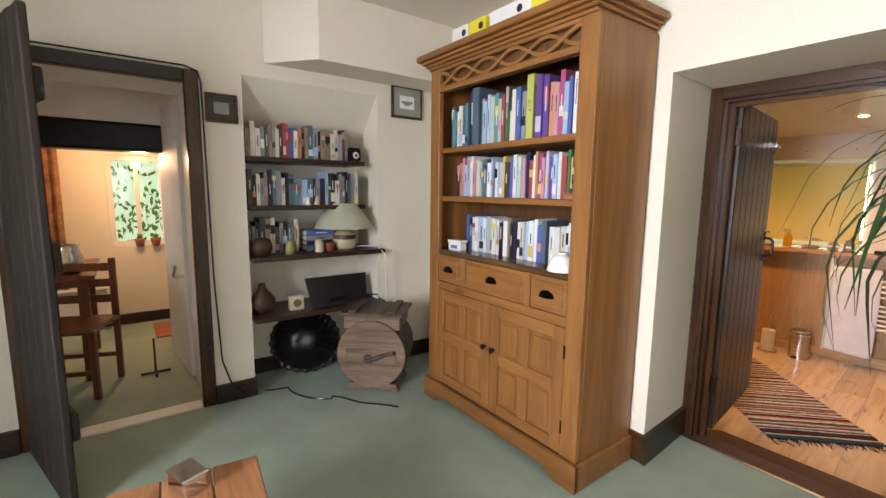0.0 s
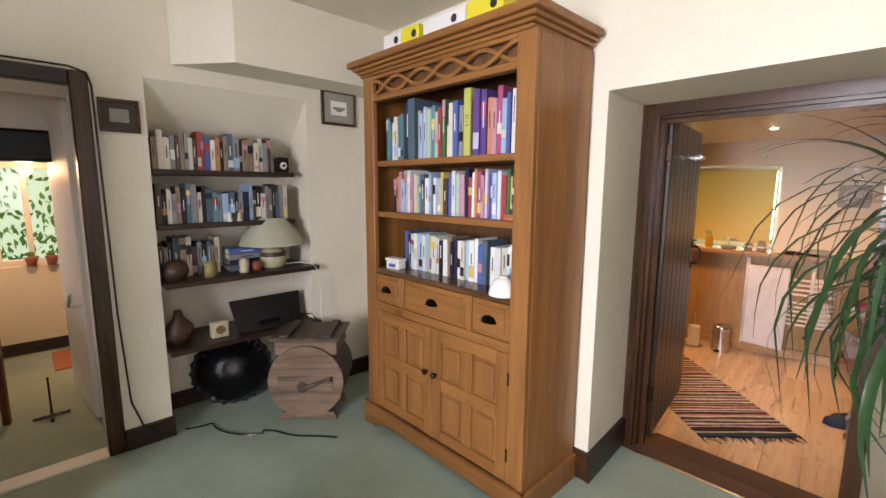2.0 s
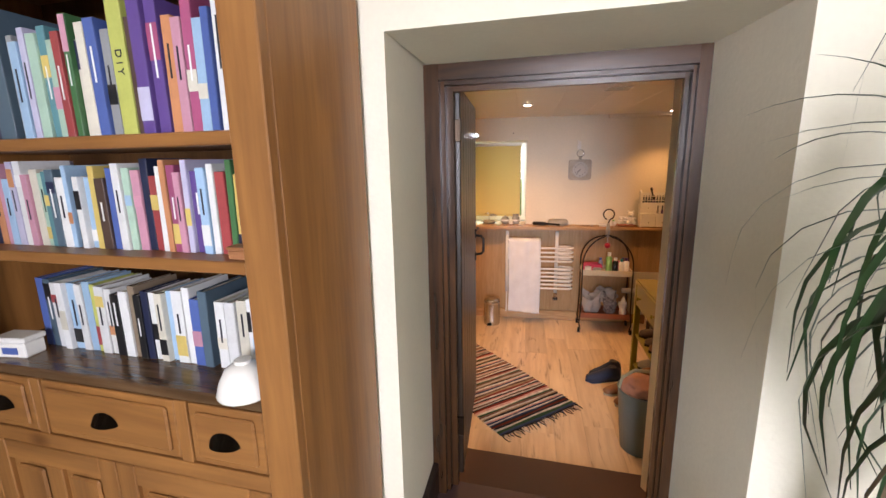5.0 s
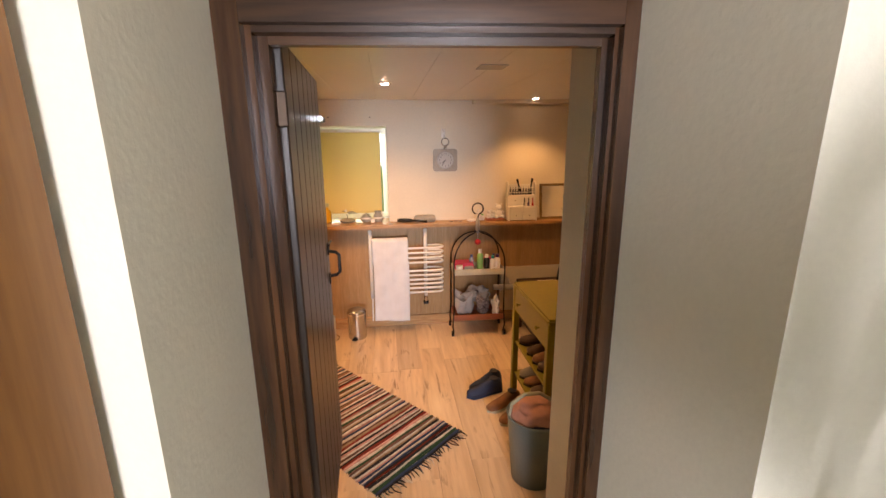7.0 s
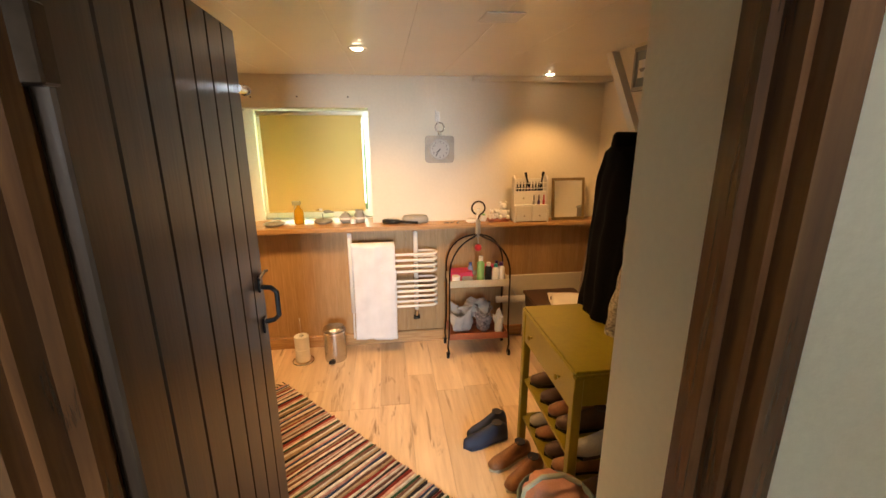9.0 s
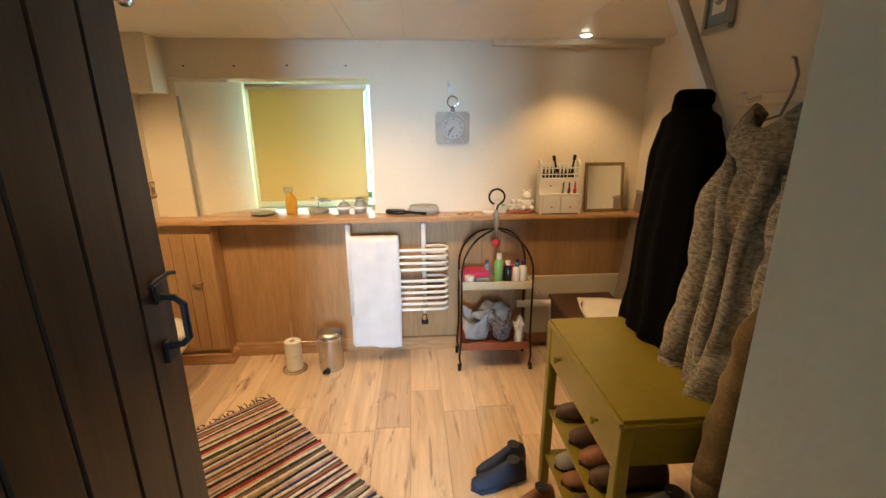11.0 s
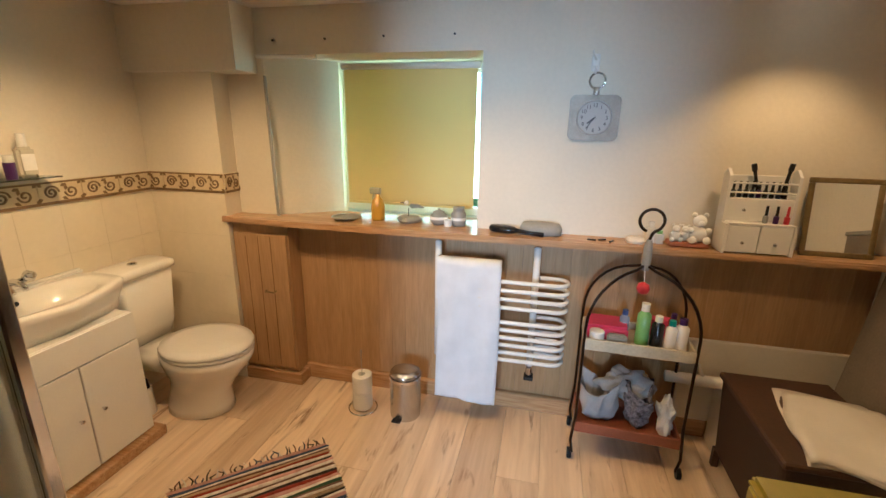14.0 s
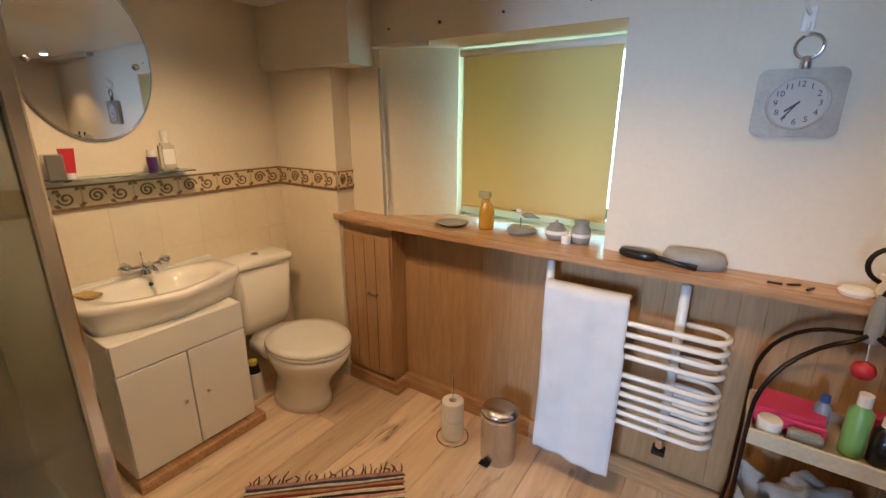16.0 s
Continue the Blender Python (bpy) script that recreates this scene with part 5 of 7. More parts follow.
def border_tile(m):
    t = thing("border_tile", m, "cream border tile with brown leaf scroll", "tile", "border tiles", kind="structure")
    part("tile", box(0.001, 0.199, -0.008, 0, 0, 0.108, 0.002), surf_b, t)
    part("band", box(0.001, 0.199, -0.0092, -0.008, 0.0, 0.014), CORK, t)
    part("band", box(0.001, 0.199, -0.0092, -0.008, 0.098, 0.106), CORK, t)
    bm = bmesh.new()
    sp = []
    for i in range(40):
        a = i / 39 * 3.6 * math.pi
        r = 0.034 * (1 - i / 44)
        sp.append((0.055 + r * math.cos(a), -0.0088, 0.056 + r * math.sin(a) * 0.95))
    add_tube(bm, sp, 0.0055, 4)
    sp = []
    for i in range(30):
        a = math.pi + i / 29 * 2.8 * math.pi
        r = 0.03 * (1 - i / 34)
        sp.append((0.145 + r * math.cos(a), -0.0088, 0.054 + r * math.sin(a)))
    add_tube(bm, sp, 0.0052, 4)
    for x, z, a in ((0.10, 0.082, 20), (0.10, 0.03, -30), (0.02, 0.085, 140), (0.18, 0.085, 40), (0.185, 0.025, -40), (0.015, 0.03, 200), (0.12, 0.06, 80)):
        add_prism(bm, [(0, 0), (0.012, 0.009), (0.03, 0), (0.012, -0.009)], -0.0006, 0.0006, Matrix.Translation((x, -0.0086, z)) @ pose(0, 0, 0, 90, 0, 0) @ pose(0, 0, 0, 0, 0, a))
    part("scroll", bm, CORK, t)
    return t


surf_b = surf("border_cream", (0.66, 0.55, 0.34), 0.25, var=0.08, scale=20)
first = border_tile(pose(XW + 0.006, 4.715, 1.18, 0, 0, 90) @ pose(-0.2, 0, 0))
for i in range(1, 9):
    copy_thing(first, pose(XW + 0.006, 4.715 - 0.2 * (i + 1), 1.18, 0, 0, 90))
for x in (XW - 0.09, XW + 0.11, XW + 0.31):
    copy_thing(first, pose(x, 4.716, 1.18))
tile_end = copy_thing(first, pose(-2.056, 4.722, 1.18, 0, 0, 90))
tile_end.scale = (0.58, 1, 1)

# wainscot of narrow boards, cupboard and ledge
t = thing("wainscot", pose(0, 0, 0), "honey oak boarded wainscot below the ledge", "wall panelling", kind="structure")
bw = 0.082
x = -1.69
board = mesh_of(box(0, bw - 0.0004, 0, 0.012, 0, 0.90, 0.0009), "board", WAINS)
while x < 1.15:
    ob = new("board", board)
    ob.parent = t
    ob.matrix_local = pose(x, 4.850, 0.10)
    x += bw
part("backing", box(-1.70, 1.2, 4.862, 4.897, 0, 1.015), WAINS, t)
part("skirting", box(-1.69, 0.62, 4.825, 4.861, 0, 0.10, 0.006), WAINSX, t)
t = thing("corner_cupboard", pose(0, 0, 0), "tall narrow oak boarded cupboard under the ledge", "cupboard")
part("body", box(-2.053, -1.692, 4.742, 4.895, 0.081, 1.015, 0.003), WAINS, t)
d = part("door", box(-2.04, -1.70, 4.724, 4.741, 0.11, 0.955, 0.004), WAINS, t)
for x in (-1.96, -1.88, -1.80):
    part("groove", box(x - 0.002, x + 0.002, 4.7232, 4.725, 0.13, 0.94), PINESHADE, d)
part("handle", tube([(-1.85, 4.724, 0.615), (-1.85, 4.705, 0.61), (-1.79, 4.705, 0.61), (-1.79, 4.724, 0.615)], 0.005), GOLDF, d, "small brass drop handle")
part("plinth", box(-2.053, -1.665, 4.720, 4.895, 0, 0.08, 0.006), WAINSX, t)
bm = prism([(-2.08, 4.690), (-1.66, 4.682), (-0.5, 4.68), (1.19, 4.66), (1.19, 4.838), (-0.632, 4.838), (-0.632, 5.06), (-1.52, 5.06), (-1.81, 4.84), (-2.08, 4.84)], 1.018, 1.05)
bmesh.ops.bevel(bm, geom=[e for e in bm.edges if all(v.co.y < 4.72 for v in e.verts)], offset=0.008, segments=2, affect="EDGES")
structure("window_ledge", bm, WAINSX, "long varnished oak ledge below the window")

# window and blind
window("window_5", 0.90, 0.86, pose(-1.53, 5.20, 1.045), "white framed bathroom window", 1)
t = thing("roller_blind", pose(0, 0, 0), "mustard yellow roller blind pulled almost down", "blind")
part("fabric", box(-1.475, -0.695, 5.10, 5.102, 1.115, 1.87), BLINDM, t)
part("roller", tube([(-1.49, 5.10, 1.885), (-0.68, 5.10, 1.885)], 0.018, 12), WHITEG, t)
part("bottom_bar", box(-1.475, -0.695, 5.092, 5.108, 1.10, 1.116, 0.003), BLINDM, t)
solid("copper_pipe", tube([(-1.79, 4.815, 1.05), (-1.80, 4.815, 1.60), (-1.805, 4.82, 1.81)], 0.009, 8), STONEG, Matrix(), "thin painted vertical pipe beside the window", "pipe")
solid("curtain_rod", tube([(-1.84, 4.815, 1.905), (-1.5, 4.83, 1.90)], 0.011, 8), WHITEG, Matrix(), "short white curtain rod stub", "rod")
for x, z in ((-1.75, 1.985), (-1.45, 1.985), (-1.13, 1.99), (-0.77, 1.99)):
    solid("wall_screw", lathe([(0.0, 0), (0.006, 0), (0.005, 0.006), (0.0, 0.007)], 8, m=pose(x, 4.838, z, 90, 0, 0)), INKD, Matrix(), "old dark screw in the plaster", "screw", "old screws")

# toilet
TM = pose(-2.30, 4.415, 0)
t = thing("toilet", TM, "white close-coupled toilet with lid down", "toilet")
CS = []


def loop(bm, pts):
    return [bm.verts.new(p) for p in pts]


def egg(cx, a, b, z, n=28, k=1.0):
    return [(cx + (a if math.cos(2 * math.pi * i / n) > 0 else a * k) * math.cos(2 * math.pi * i / n), b * math.sin(2 * math.pi * i / n), z) for i in range(n)]


def skin(loops):
    bm = bmesh.new()
    r = [loop(bm, l) for l in loops]
    n = len(r[0])
    for a, b in zip(r, r[1:]):
        for i in range(n):
            bm.faces.new((a[i], a[(i + 1) % n], b[(i + 1) % n], b[i]))
    bm.faces.new(r[0])
    bm.faces.new(r[-1])
    return bm


part("pan", skin([egg(0.17, 0.20, 0.145, 0.0, k=0.9), egg(0.17, 0.195, 0.14, 0.04, k=0.9), egg(0.19, 0.175, 0.125, 0.13, k=1.0), egg(0.22, 0.19, 0.14, 0.20), egg(0.245, 0.225, 0.175, 0.27), egg(0.262, 0.252, 0.2, 0.33), egg(0.265, 0.256, 0.205, 0.372)]), CERAMIC, t, smooth=True)
part("neck", box(-0.12, 0.08, -0.13, 0.13, 0.24, 0.375, 0.03, 3), CERAMIC, t, smooth=True)
part("seat", skin([egg(0.265, 0.255, 0.205, 0.374, k=0.9), egg(0.265, 0.260, 0.21, 0.384, k=0.9), egg(0.265, 0.257, 0.207, 0.396, k=0.9)]), WHITEG, t, smooth=True)
part("lid", skin([egg(0.262, 0.258, 0.21, 0.398, k=0.9), egg(0.262, 0.264, 0.214, 0.408, k=0.9), egg(0.262, 0.257, 0.207, 0.422, k=0.9), egg(0.262, 0.20, 0.16, 0.430, k=0.9)]), WHITEG, t, smooth=True)


def rbox(x0, x1, y0, y1, z, r=0.045, n=5):
    out = []
    for cx, cy, a in ((x1 - r, y1 - r, 0), (x0 + r, y1 - r, 90), (x0 + r, y0 + r, 180), (x1 - r, y0 + r, 270)):
        out += [(cx + r * math.cos(radians(a + 90 * i / n)), cy + r * math.sin(radians(a + 90 * i / n)), z) for i in range(n + 1)]
    return out


part("cistern", skin([rbox(-0.235, -0.085, -0.15, 0.15, 0.376), rbox(-0.245, -0.068, -0.165, 0.165, 0.45), rbox(-0.25, -0.055, -0.185, 0.185, 0.765)]), CERAMIC, t, smooth=True)
part("cistern_lid", skin([rbox(-0.255, -0.045, -0.195, 0.195, 0.768), rbox(-0.255, -0.04, -0.20, 0.20, 0.785), rbox(-0.255, -0.045, -0.195, 0.195, 0.805), rbox(-0.24, -0.07, -0.17, 0.17, 0.815)]), CERAMIC, t, smooth=True)
part("flush_button", lathe([(0.024, 0.815), (0.024, 0.822), (0.017, 0.823), (0.016, 0.828), (0.0, 0.828)], 20, at=(-0.145, 0, 0)), CHROME, t, "chrome flush button")

# vanity unit
t = thing("vanity_unit", pose(0, 0, 0), "white two-door vanity unit on an oak plinth", "cabinet")
part("body", box(XW + 0.008, -2.162, 3.565, 4.125, 0.06, 0.70, 0.003), WHITEG, t)
for y0, y1, ky in ((3.568, 3.842, 3.80), (3.847, 4.122, 3.90)):
    d = part("door", box(-2.161, -2.143, y0, y1, 0.07, 0.56, 0.003), WHITEG, t)
    part("knob", lathe([(0.0, 0), (0.004, 0), (0.004, 0.01), (0.009, 0.014), (0.008, 0.02), (0.0, 0.022)], 12, m=pose(-2.143, ky, 0.33, 0, 90, 0)), CHROME, d)
part("fascia", box(-2.161, -2.143, 3.568, 4.122, 0.565, 0.70, 0.003), WHITEG, t)
part("plinth", box(XW + 0.008, -2.115, 3.56, 4.165, 0, 0.055, 0.006), WAINSX, t)
t = thing("wash_basin", pose(-2.55, 3.88, 0.70), "white ceramic basin with a bowed front", "basin")
N = 36


def basin_loop(s, z, bow, w=0.345, dep=0.30):
    out = []
    for i in range(N):
        a = 2 * math.pi * i / N
        cx, cy = math.cos(a), math.sin(a)
        px = math.copysign(abs(cx) ** 0.45, cx)
        py = math.copysign(abs(cy) ** 0.35, cy)
        y = py * w * s
        x = 0.165 + px * 0.155 * s
        if cx > 0:
            x += bow * s * (math.cos(math.pi * py / 2) ** 2) * cx
        out.append((x, y, z))
    return out


def bowl_loop(k, z):
    return [(0.20 + 0.135 * k * math.cos(2 * math.pi * i / N), 0.245 * k * math.sin(2 * math.pi * i / N), z) for i in range(N)]


part("bowl", skin([basin_loop(0.90, 0.0, 0.05), basin_loop(0.93, 0.05, 0.07), basin_loop(1.0, 0.10, 0.09), basin_loop(1.01, 0.125, 0.10), basin_loop(0.98, 0.135, 0.10), bowl_loop(1.0, 0.128), bowl_loop(0.92, 0.10), bowl_loop(0.7, 0.04), bowl_loop(0.2, 0.022)]), CERAMIC, t, smooth=True)
part("overflow", lathe([(0.0, 0), (0.011, 0), (0.0, 0.002)], 14, m=pose(0.083, 0.0, 0.10, 0, 75, 0)), INKD, t)
part("splash_back", box(0.0, 0.035, -0.34, 0.34, 0.12, 0.155, 0.012, 2), CERAMIC, t)
t = thing("mixer_tap", pose(-2.50, 3.88, 0.838), "chrome basin mixer with two crosshead handles", "tap")
part("base", lathe([(0.026, 0), (0.026, 0.01), (0.018, 0.03), (0.016, 0.06), (0.0, 0.062)], 18), CHROME, t, smooth=True)
part("spout", tube([(0, 0, 0.045), (0.05, 0, 0.065), (0.10, 0, 0.055), (0.115, 0, 0.035)], [0.015, 0.014, 0.012, 0.011], 12), CHROME, t, smooth=True)
part("crossbar", tube([(0, -0.075, 0.045), (0, 0.075, 0.045)], 0.012, 12), CHROME, t, smooth=True)
for y in (-0.085, 0.085):
    bm = lathe([(0.0, -0.012), (0.02, -0.012), (0.027, 0.0), (0.02, 0.014), (0.0, 0.016)], 14, m=pose(0.012, y, 0.06, 0, 40, 0), wob=lambda a, z: 1 + 0.15 * math.cos(4 * a))
    part("handle", bm, CHROME, t, smooth=True)
part("waste_rod", tube([(-0.02, 0, 0.06), (-0.02, 0, 0.115)], 0.004), CHROME, t)
t = thing("soap_dish", pose(-2.42, 3.62, 0.838, 0, 0, 20), "yellow sponge cloth on the basin", "sponge")
part("sponge", box(-0.05, 0.05, -0.03, 0.03, 0, 0.012, 0.004), surf("yellow_sponge", (0.55, 0.40, 0.12), 0.9, var=0.2), t)
t = thing("toilet_brush", pose(-2.36, 4.27, 0), "black toilet brush holder beside the vanity", "brush")
part("holder", lathe([(0.05, 0), (0.045, 0.16), (0.04, 0.16), (0.04, 0.02), (0.0, 0.02)], 16), WHITEG, t)
part("brush", lathe([(0.03, 0.10), (0.036, 0.15), (0.03, 0.20), (0.0, 0.21)], 14), BLACKP, t)
part("cap", lathe([(0.02, 0.2), (0.024, 0.23), (0.0, 0.24)], 12), YELLOWC, t)

# mirror and glass shelf
t = thing("oval_mirror", pose(XW + 0.004, 3.83, 1.80, 0, 90, 0), "oval frameless bathroom mirror with chrome fixings", "mirror")
bm = lathe([(0.0, 0.0), (0.305, 0.0), (0.312, 0.003), (0.31, 0.006), (0.0, 0.0062)], 64)
bmesh.ops.scale(bm, vec=(1.06, 0.80, 1), verts=bm.verts)
part("glass", bm, MIRROR, t)
bm = lathe([(0.312, 0.0), (0.318, 0.0), (0.318, 0.007), (0.312, 0.007), (0.312, 0.0)], 64)
bmesh.ops.scale(bm, vec=(1.06, 0.80, 1), verts=bm.verts)
part("edge", bm, CHROME, t)
for y in (-0.19, 0.19):
    part("fixing", lathe([(0.012, 0.006), (0.014, 0.012), (0.008, 0.018), (0.0, 0.019)], 14, at=(0.02, y, 0)), CHROME, t)
t = thing("glass_shelf", pose(XW, 0, 1.315), "clear glass shelf on chrome brackets", "shelf")
gl = part("pane", box(0.008, 0.12, 3.60, 4.16, 0, 0.006, 0.001), glassy("shelf_glass", (0.75, 0.9, 0.85)), t)
for y in (3.66, 4.10):
    part("bracket", box(0.0, 0.04, y, y + 0.02, -0.014, 0.016, 0.003), CHROME, t)
t = thing("mouthwash_bottle", pose(-2.49, 4.06, 1.322), "clear mouthwash bottle with a white cap", "bottle")
part("body", box(-0.02, 0.02, -0.035, 0.035, 0, 0.13, 0.012, 2), surf("pale_liquid", (0.55, 0.52, 0.42), 0.1, var=0.05), t)
part("cap", lathe([(0.017, 0.13), (0.016, 0.185), (0.0, 0.187)], 16), WHITEG, t)
part("label", box(0.0201, 0.021, -0.026, 0.026, 0.03, 0.10), PAPERW, t)
t = thing("cream_jar", pose(-2.465, 3.98, 1.322), "dark tube with white cap on the glass shelf", "bottle")
part("body", lathe([(0.02, 0), (0.021, 0.07), (0.0, 0.07)], 16), PURPLE, t)
part("cap", lathe([(0.017, 0.07), (0.017, 0.10), (0.0, 0.10)], 16), WHITEG, t)
t = thing("toothpaste", pose(-2.49, 3.68, 1.322), "red and white toothpaste tube standing on its cap", "tube")
part("tube", prism([(-0.026, 0.12), (0.026, 0.12), (0.017, 0.02), (-0.017, 0.02)], -0.008, 0.008, Matrix(((0, 0, 1, 0), (1, 0, 0, 0), (0, 1, 0, 0), (0, 0, 0, 1)))), REDM, t)
part("cap", lathe([(0.016, 0), (0.015, 0.022), (0.0, 0.022)], 14), WHITEG, t)
t = thing("toothbrush_mug", pose(-2.49, 3.63, 1.322), "square steel toothbrush holder", "holder")
part("cup", box(-0.03, 0.03, -0.03, 0.03, 0, 0.10, 0.004), STEEL, t)

# shower enclosure
t = thing("shower_enclosure", pose(0, 0, 0), "chrome framed shower enclosure with textured glass", "shower", kind="")
part("post", box(-1.63, -1.59, 3.33, 3.37, 0.0, 1.98, 0.006), CHROME, t)
part("post", box(-1.66, -1.632, 3.335, 3.365, 0.0, 1.98, 0.004), CHROME, t)
part("top_rail", box(-1.63, -1.60, 2.55, 3.33, 1.94, 1.98, 0.004), CHROME, t)
part("top_rail", box(XW, -1.66, 3.335, 3.365, 1.94, 1.98, 0.004), CHROME, t)
part("glass_panel", box(-1.617, -1.611, 2.55, 3.33, 0.12, 1.94), SHOWERG, t)
part("glass_panel", box(XW + 0.01, -1.66, 3.348, 3.354, 0.12, 1.94), SHOWERG, t)
part("tray", box(XW + 0.005, -1.59, 2.5, 3.37, 0, 0.12, 0.02, 2), CERAMIC, t)

# radiator with towel
RM = pose(0, 0, 0)
t = thing("towel_radiator", RM, "white curved-bar heated towel rail", "radiator")
for x in (-0.815, -0.305):
    part("upright", lathe([(0.018, 0.33), (0.018, 0.985), (0.012, 0.99), (0.0, 0.992)], 12, at=(x, 4.755, 0)), WHITEG, t, smooth=True)
for z in [0.40 + 0.042 * i for i in range(6)] + [0.69 + 0.046 * i for i in range(4)]:
    pts = [(-0.79, 4.74, z), (-0.79, 4.70, z)] + [(-0.79 + 0.04 - 0.04 * math.cos(a), 4.70 - 0.04 * math.sin(a), z) for a in (0.5, 1.0, 1.57)]
    pts += [(-0.20, 4.66, z)] + [(-0.20 + 0.055 * math.sin(a), 4.715 - 0.055 * math.cos(a), z) for a in (0.4, 0.8, 1.2, 1.57, 2.0, 2.4, 2.8)] + [(-0.22, 4.77, z), (-0.30, 4.77, z)]
    part("bar", tube(pts, 0.011, 8), WHITEG, t, smooth=True)
part("valve", lathe([(0.016, 0), (0.016, 0.05), (0.0, 0.05)], 12, at=(-0.305, 4.755, 0.27)), CHROME, t)
part("valve_cap", box(-0.33, -0.28, 4.73, 4.78, 0.25, 0.275, 0.004), BLACKP, t)
part("pipe", tube([(-0.815, 4.755, 0.33), (-0.82, 4.755, 0.1)], 0.008), WHITEG, t)
t = thing("bath_towel", pose(0, 0, 0), "white towel folded over the radiator", "towel")


def towel_fn(u, v):
    s = v * 2.0
    x = -0.80 + 0.325 * u - (0.02 * v if v < 0.3 else 0)
    w = 0.006 * math.sin(9 * u + 5 * v) + 0.004 * math.sin(21 * u)
    top = 0.905
    if s < 0.12:
        a = s / 0.12 * math.pi
        return (x, 4.683 + 0.04 * math.cos(a), top + 0.025 * math.sin(a))
    z = top - (s - 0.12) / 1.88 * 0.76
    return (x + 0.01 * math.sin(3 * z), 4.643 + w - 0.01 * (top - z), z - 0.02 * u * (v > 0.97))


part("cloth", grid_sheet(towel_fn, 18, 48, 0.012), TOWEL, t, smooth=True)

# bin and toilet roll stand
t = thing("pedal_bin", pose(-0.965, 4.63, 0) @ Matrix.Diagonal((1, 1, 1.13, 1)), "small brushed steel pedal bin", "bin")
part("body", lathe([(0.083, 0), (0.085, 0.01), (0.085, 0.205), (0.0, 0.205)], 32), STEEL, t, smooth=False)
part("rim", lathe([(0.086, 0.203), (0.089, 0.208), (0.089, 0.22), (0.083, 0.222)], 32), CHROME, t)
part("lid", lathe([(0.086, 0.222), (0.08, 0.238), (0.05, 0.25), (0.0, 0.255)], 32), STEEL, t, smooth=True)
part("pedal", box(-0.045, 0.005, -0.115, -0.08, 0.008, 0.02, 0.004), BLACKP, t)
part("hinge", box(-0.03, 0.03, 0.082, 0.10, 0.17, 0.225, 0.004), BLACKP, t)
t = thing("toilet_roll_stand", pose(-1.215, 4.615, 0), "chrome stand holding two toilet rolls", "toilet roll stand")
part("ring", tube([(0.08 * math.cos(2 * math.pi * i / 28), 0.08 * math.sin(2 * math.pi * i / 28), 0.006) for i in range(28)], 0.004, 6, True), CHROME, t)
part("pole", tube([(0, 0, 0.006), (0, 0, 0.36)], 0.004, 8), CHROME, t)
part("knob", lathe([(0.0, 0.355), (0.008, 0.362), (0.0, 0.372)], 10), CHROME, t)
for z in (0.012, 0.117):
    t2 = thing("toilet_roll", pose(-1.215, 4.615, z), "white toilet roll on the stand", "toilet roll", "toilet rolls")
    part("paper", lathe([(0.02, 0.0), (0.052, 0.0), (0.055, 0.004), (0.055, 0.1), (0.052, 0.103), (0.02, 0.103), (0.02, 0.0)], 28), PAPERW, t2)

# ledge ornaments
LZ = 1.051
t = thing("wall_clock", pose(-0.101, 4.836, 1.612), "square grey metal station clock with ring handle", "clock")
corner = []
for qx, qz, a0 in ((0.085, 0.075, 0), (-0.085, 0.075, 90), (-0.085, -0.075, 180), (0.085, -0.075, 270)):
    corner += arc(qx, qz, 0.026, a0, a0 + 90, 6)
bm = prism(corner, 0.0, 0.03, pose(0, 0, 0, 90, 0, 0))
bmesh.ops.bevel(bm, geom=[e for e in bm.edges if all(v.co.y < -0.029 for v in e.verts)], offset=0.005, segments=2, affect="EDGES")
part("case", bm, surf("worn_zinc", (0.36, 0.31, 0.25), 0.5, 0.25, var=0.25, scale=14), t)
part("bezel", tube([(0.0755 * math.cos(2 * math.pi * i / 40), -0.033, 0.0755 * math.sin(2 * math.pi * i / 40)) for i in range(40)], 0.004, 8, True), surf("worn_bezel", (0.40, 0.37, 0.34), 0.4, 0.4, var=0.1), t, smooth=True)
dial = part("dial", lathe([(0.0, 0.0), (0.073, 0.0), (0.073, 0.004), (0.0, 0.004)], 40, m=pose(0, -0.03, 0, 90, 0, 0)), surf("clock_face", (0.50, 0.49, 0.48), 0.9, var=0.05, spec=0.1), t, "pale dial with black numerals")
for hnum in range(1, 13):
    a = radians(90 - 30 * hnum)
    words(str(hnum), 0.024, INKD, Matrix.Translation((0.055 * math.cos(a), -0.0385, 0.055 * math.sin(a))) @ pose(0, 0, 0, 90, 0, 0), dial, "numeral")
part("hour_hand", box(-0.003, 0.003, -0.040, -0.038, -0.006, 0.038, 0.0005), INKD, dial).matrix_local = pose(0, 0, 0, 0, 230, 0)
part("minute_hand", box(-0.002, 0.002, -0.042, -0.0405, -0.008, 0.058, 0.0005), INKD, dial).matrix_local = pose(0, 0, 0, 0, 215, 0)
part("neck", lathe([(0.016, 0.098), (0.014, 0.12), (0.01, 0.135), (0.0, 0.137)], 14, at=(0, -0.018, 0)), STEEL, t)
part("ring", tube([(0.034 * math.cos(2 * math.pi * i / 24), -0.018, 0.162 + 0.034 * math.sin(2 * math.pi * i / 24)) for i in range(24)], 0.005, 8, True), STEEL, t)
t = thing("coat_hook", pose(-0.115, 4.838, 1.835), "white painted iron wall hook", "hook")
part("plate", box(-0.018, 0.018, -0.008, 0, -0.02, 0.055, 0.004), WHITEG, t)
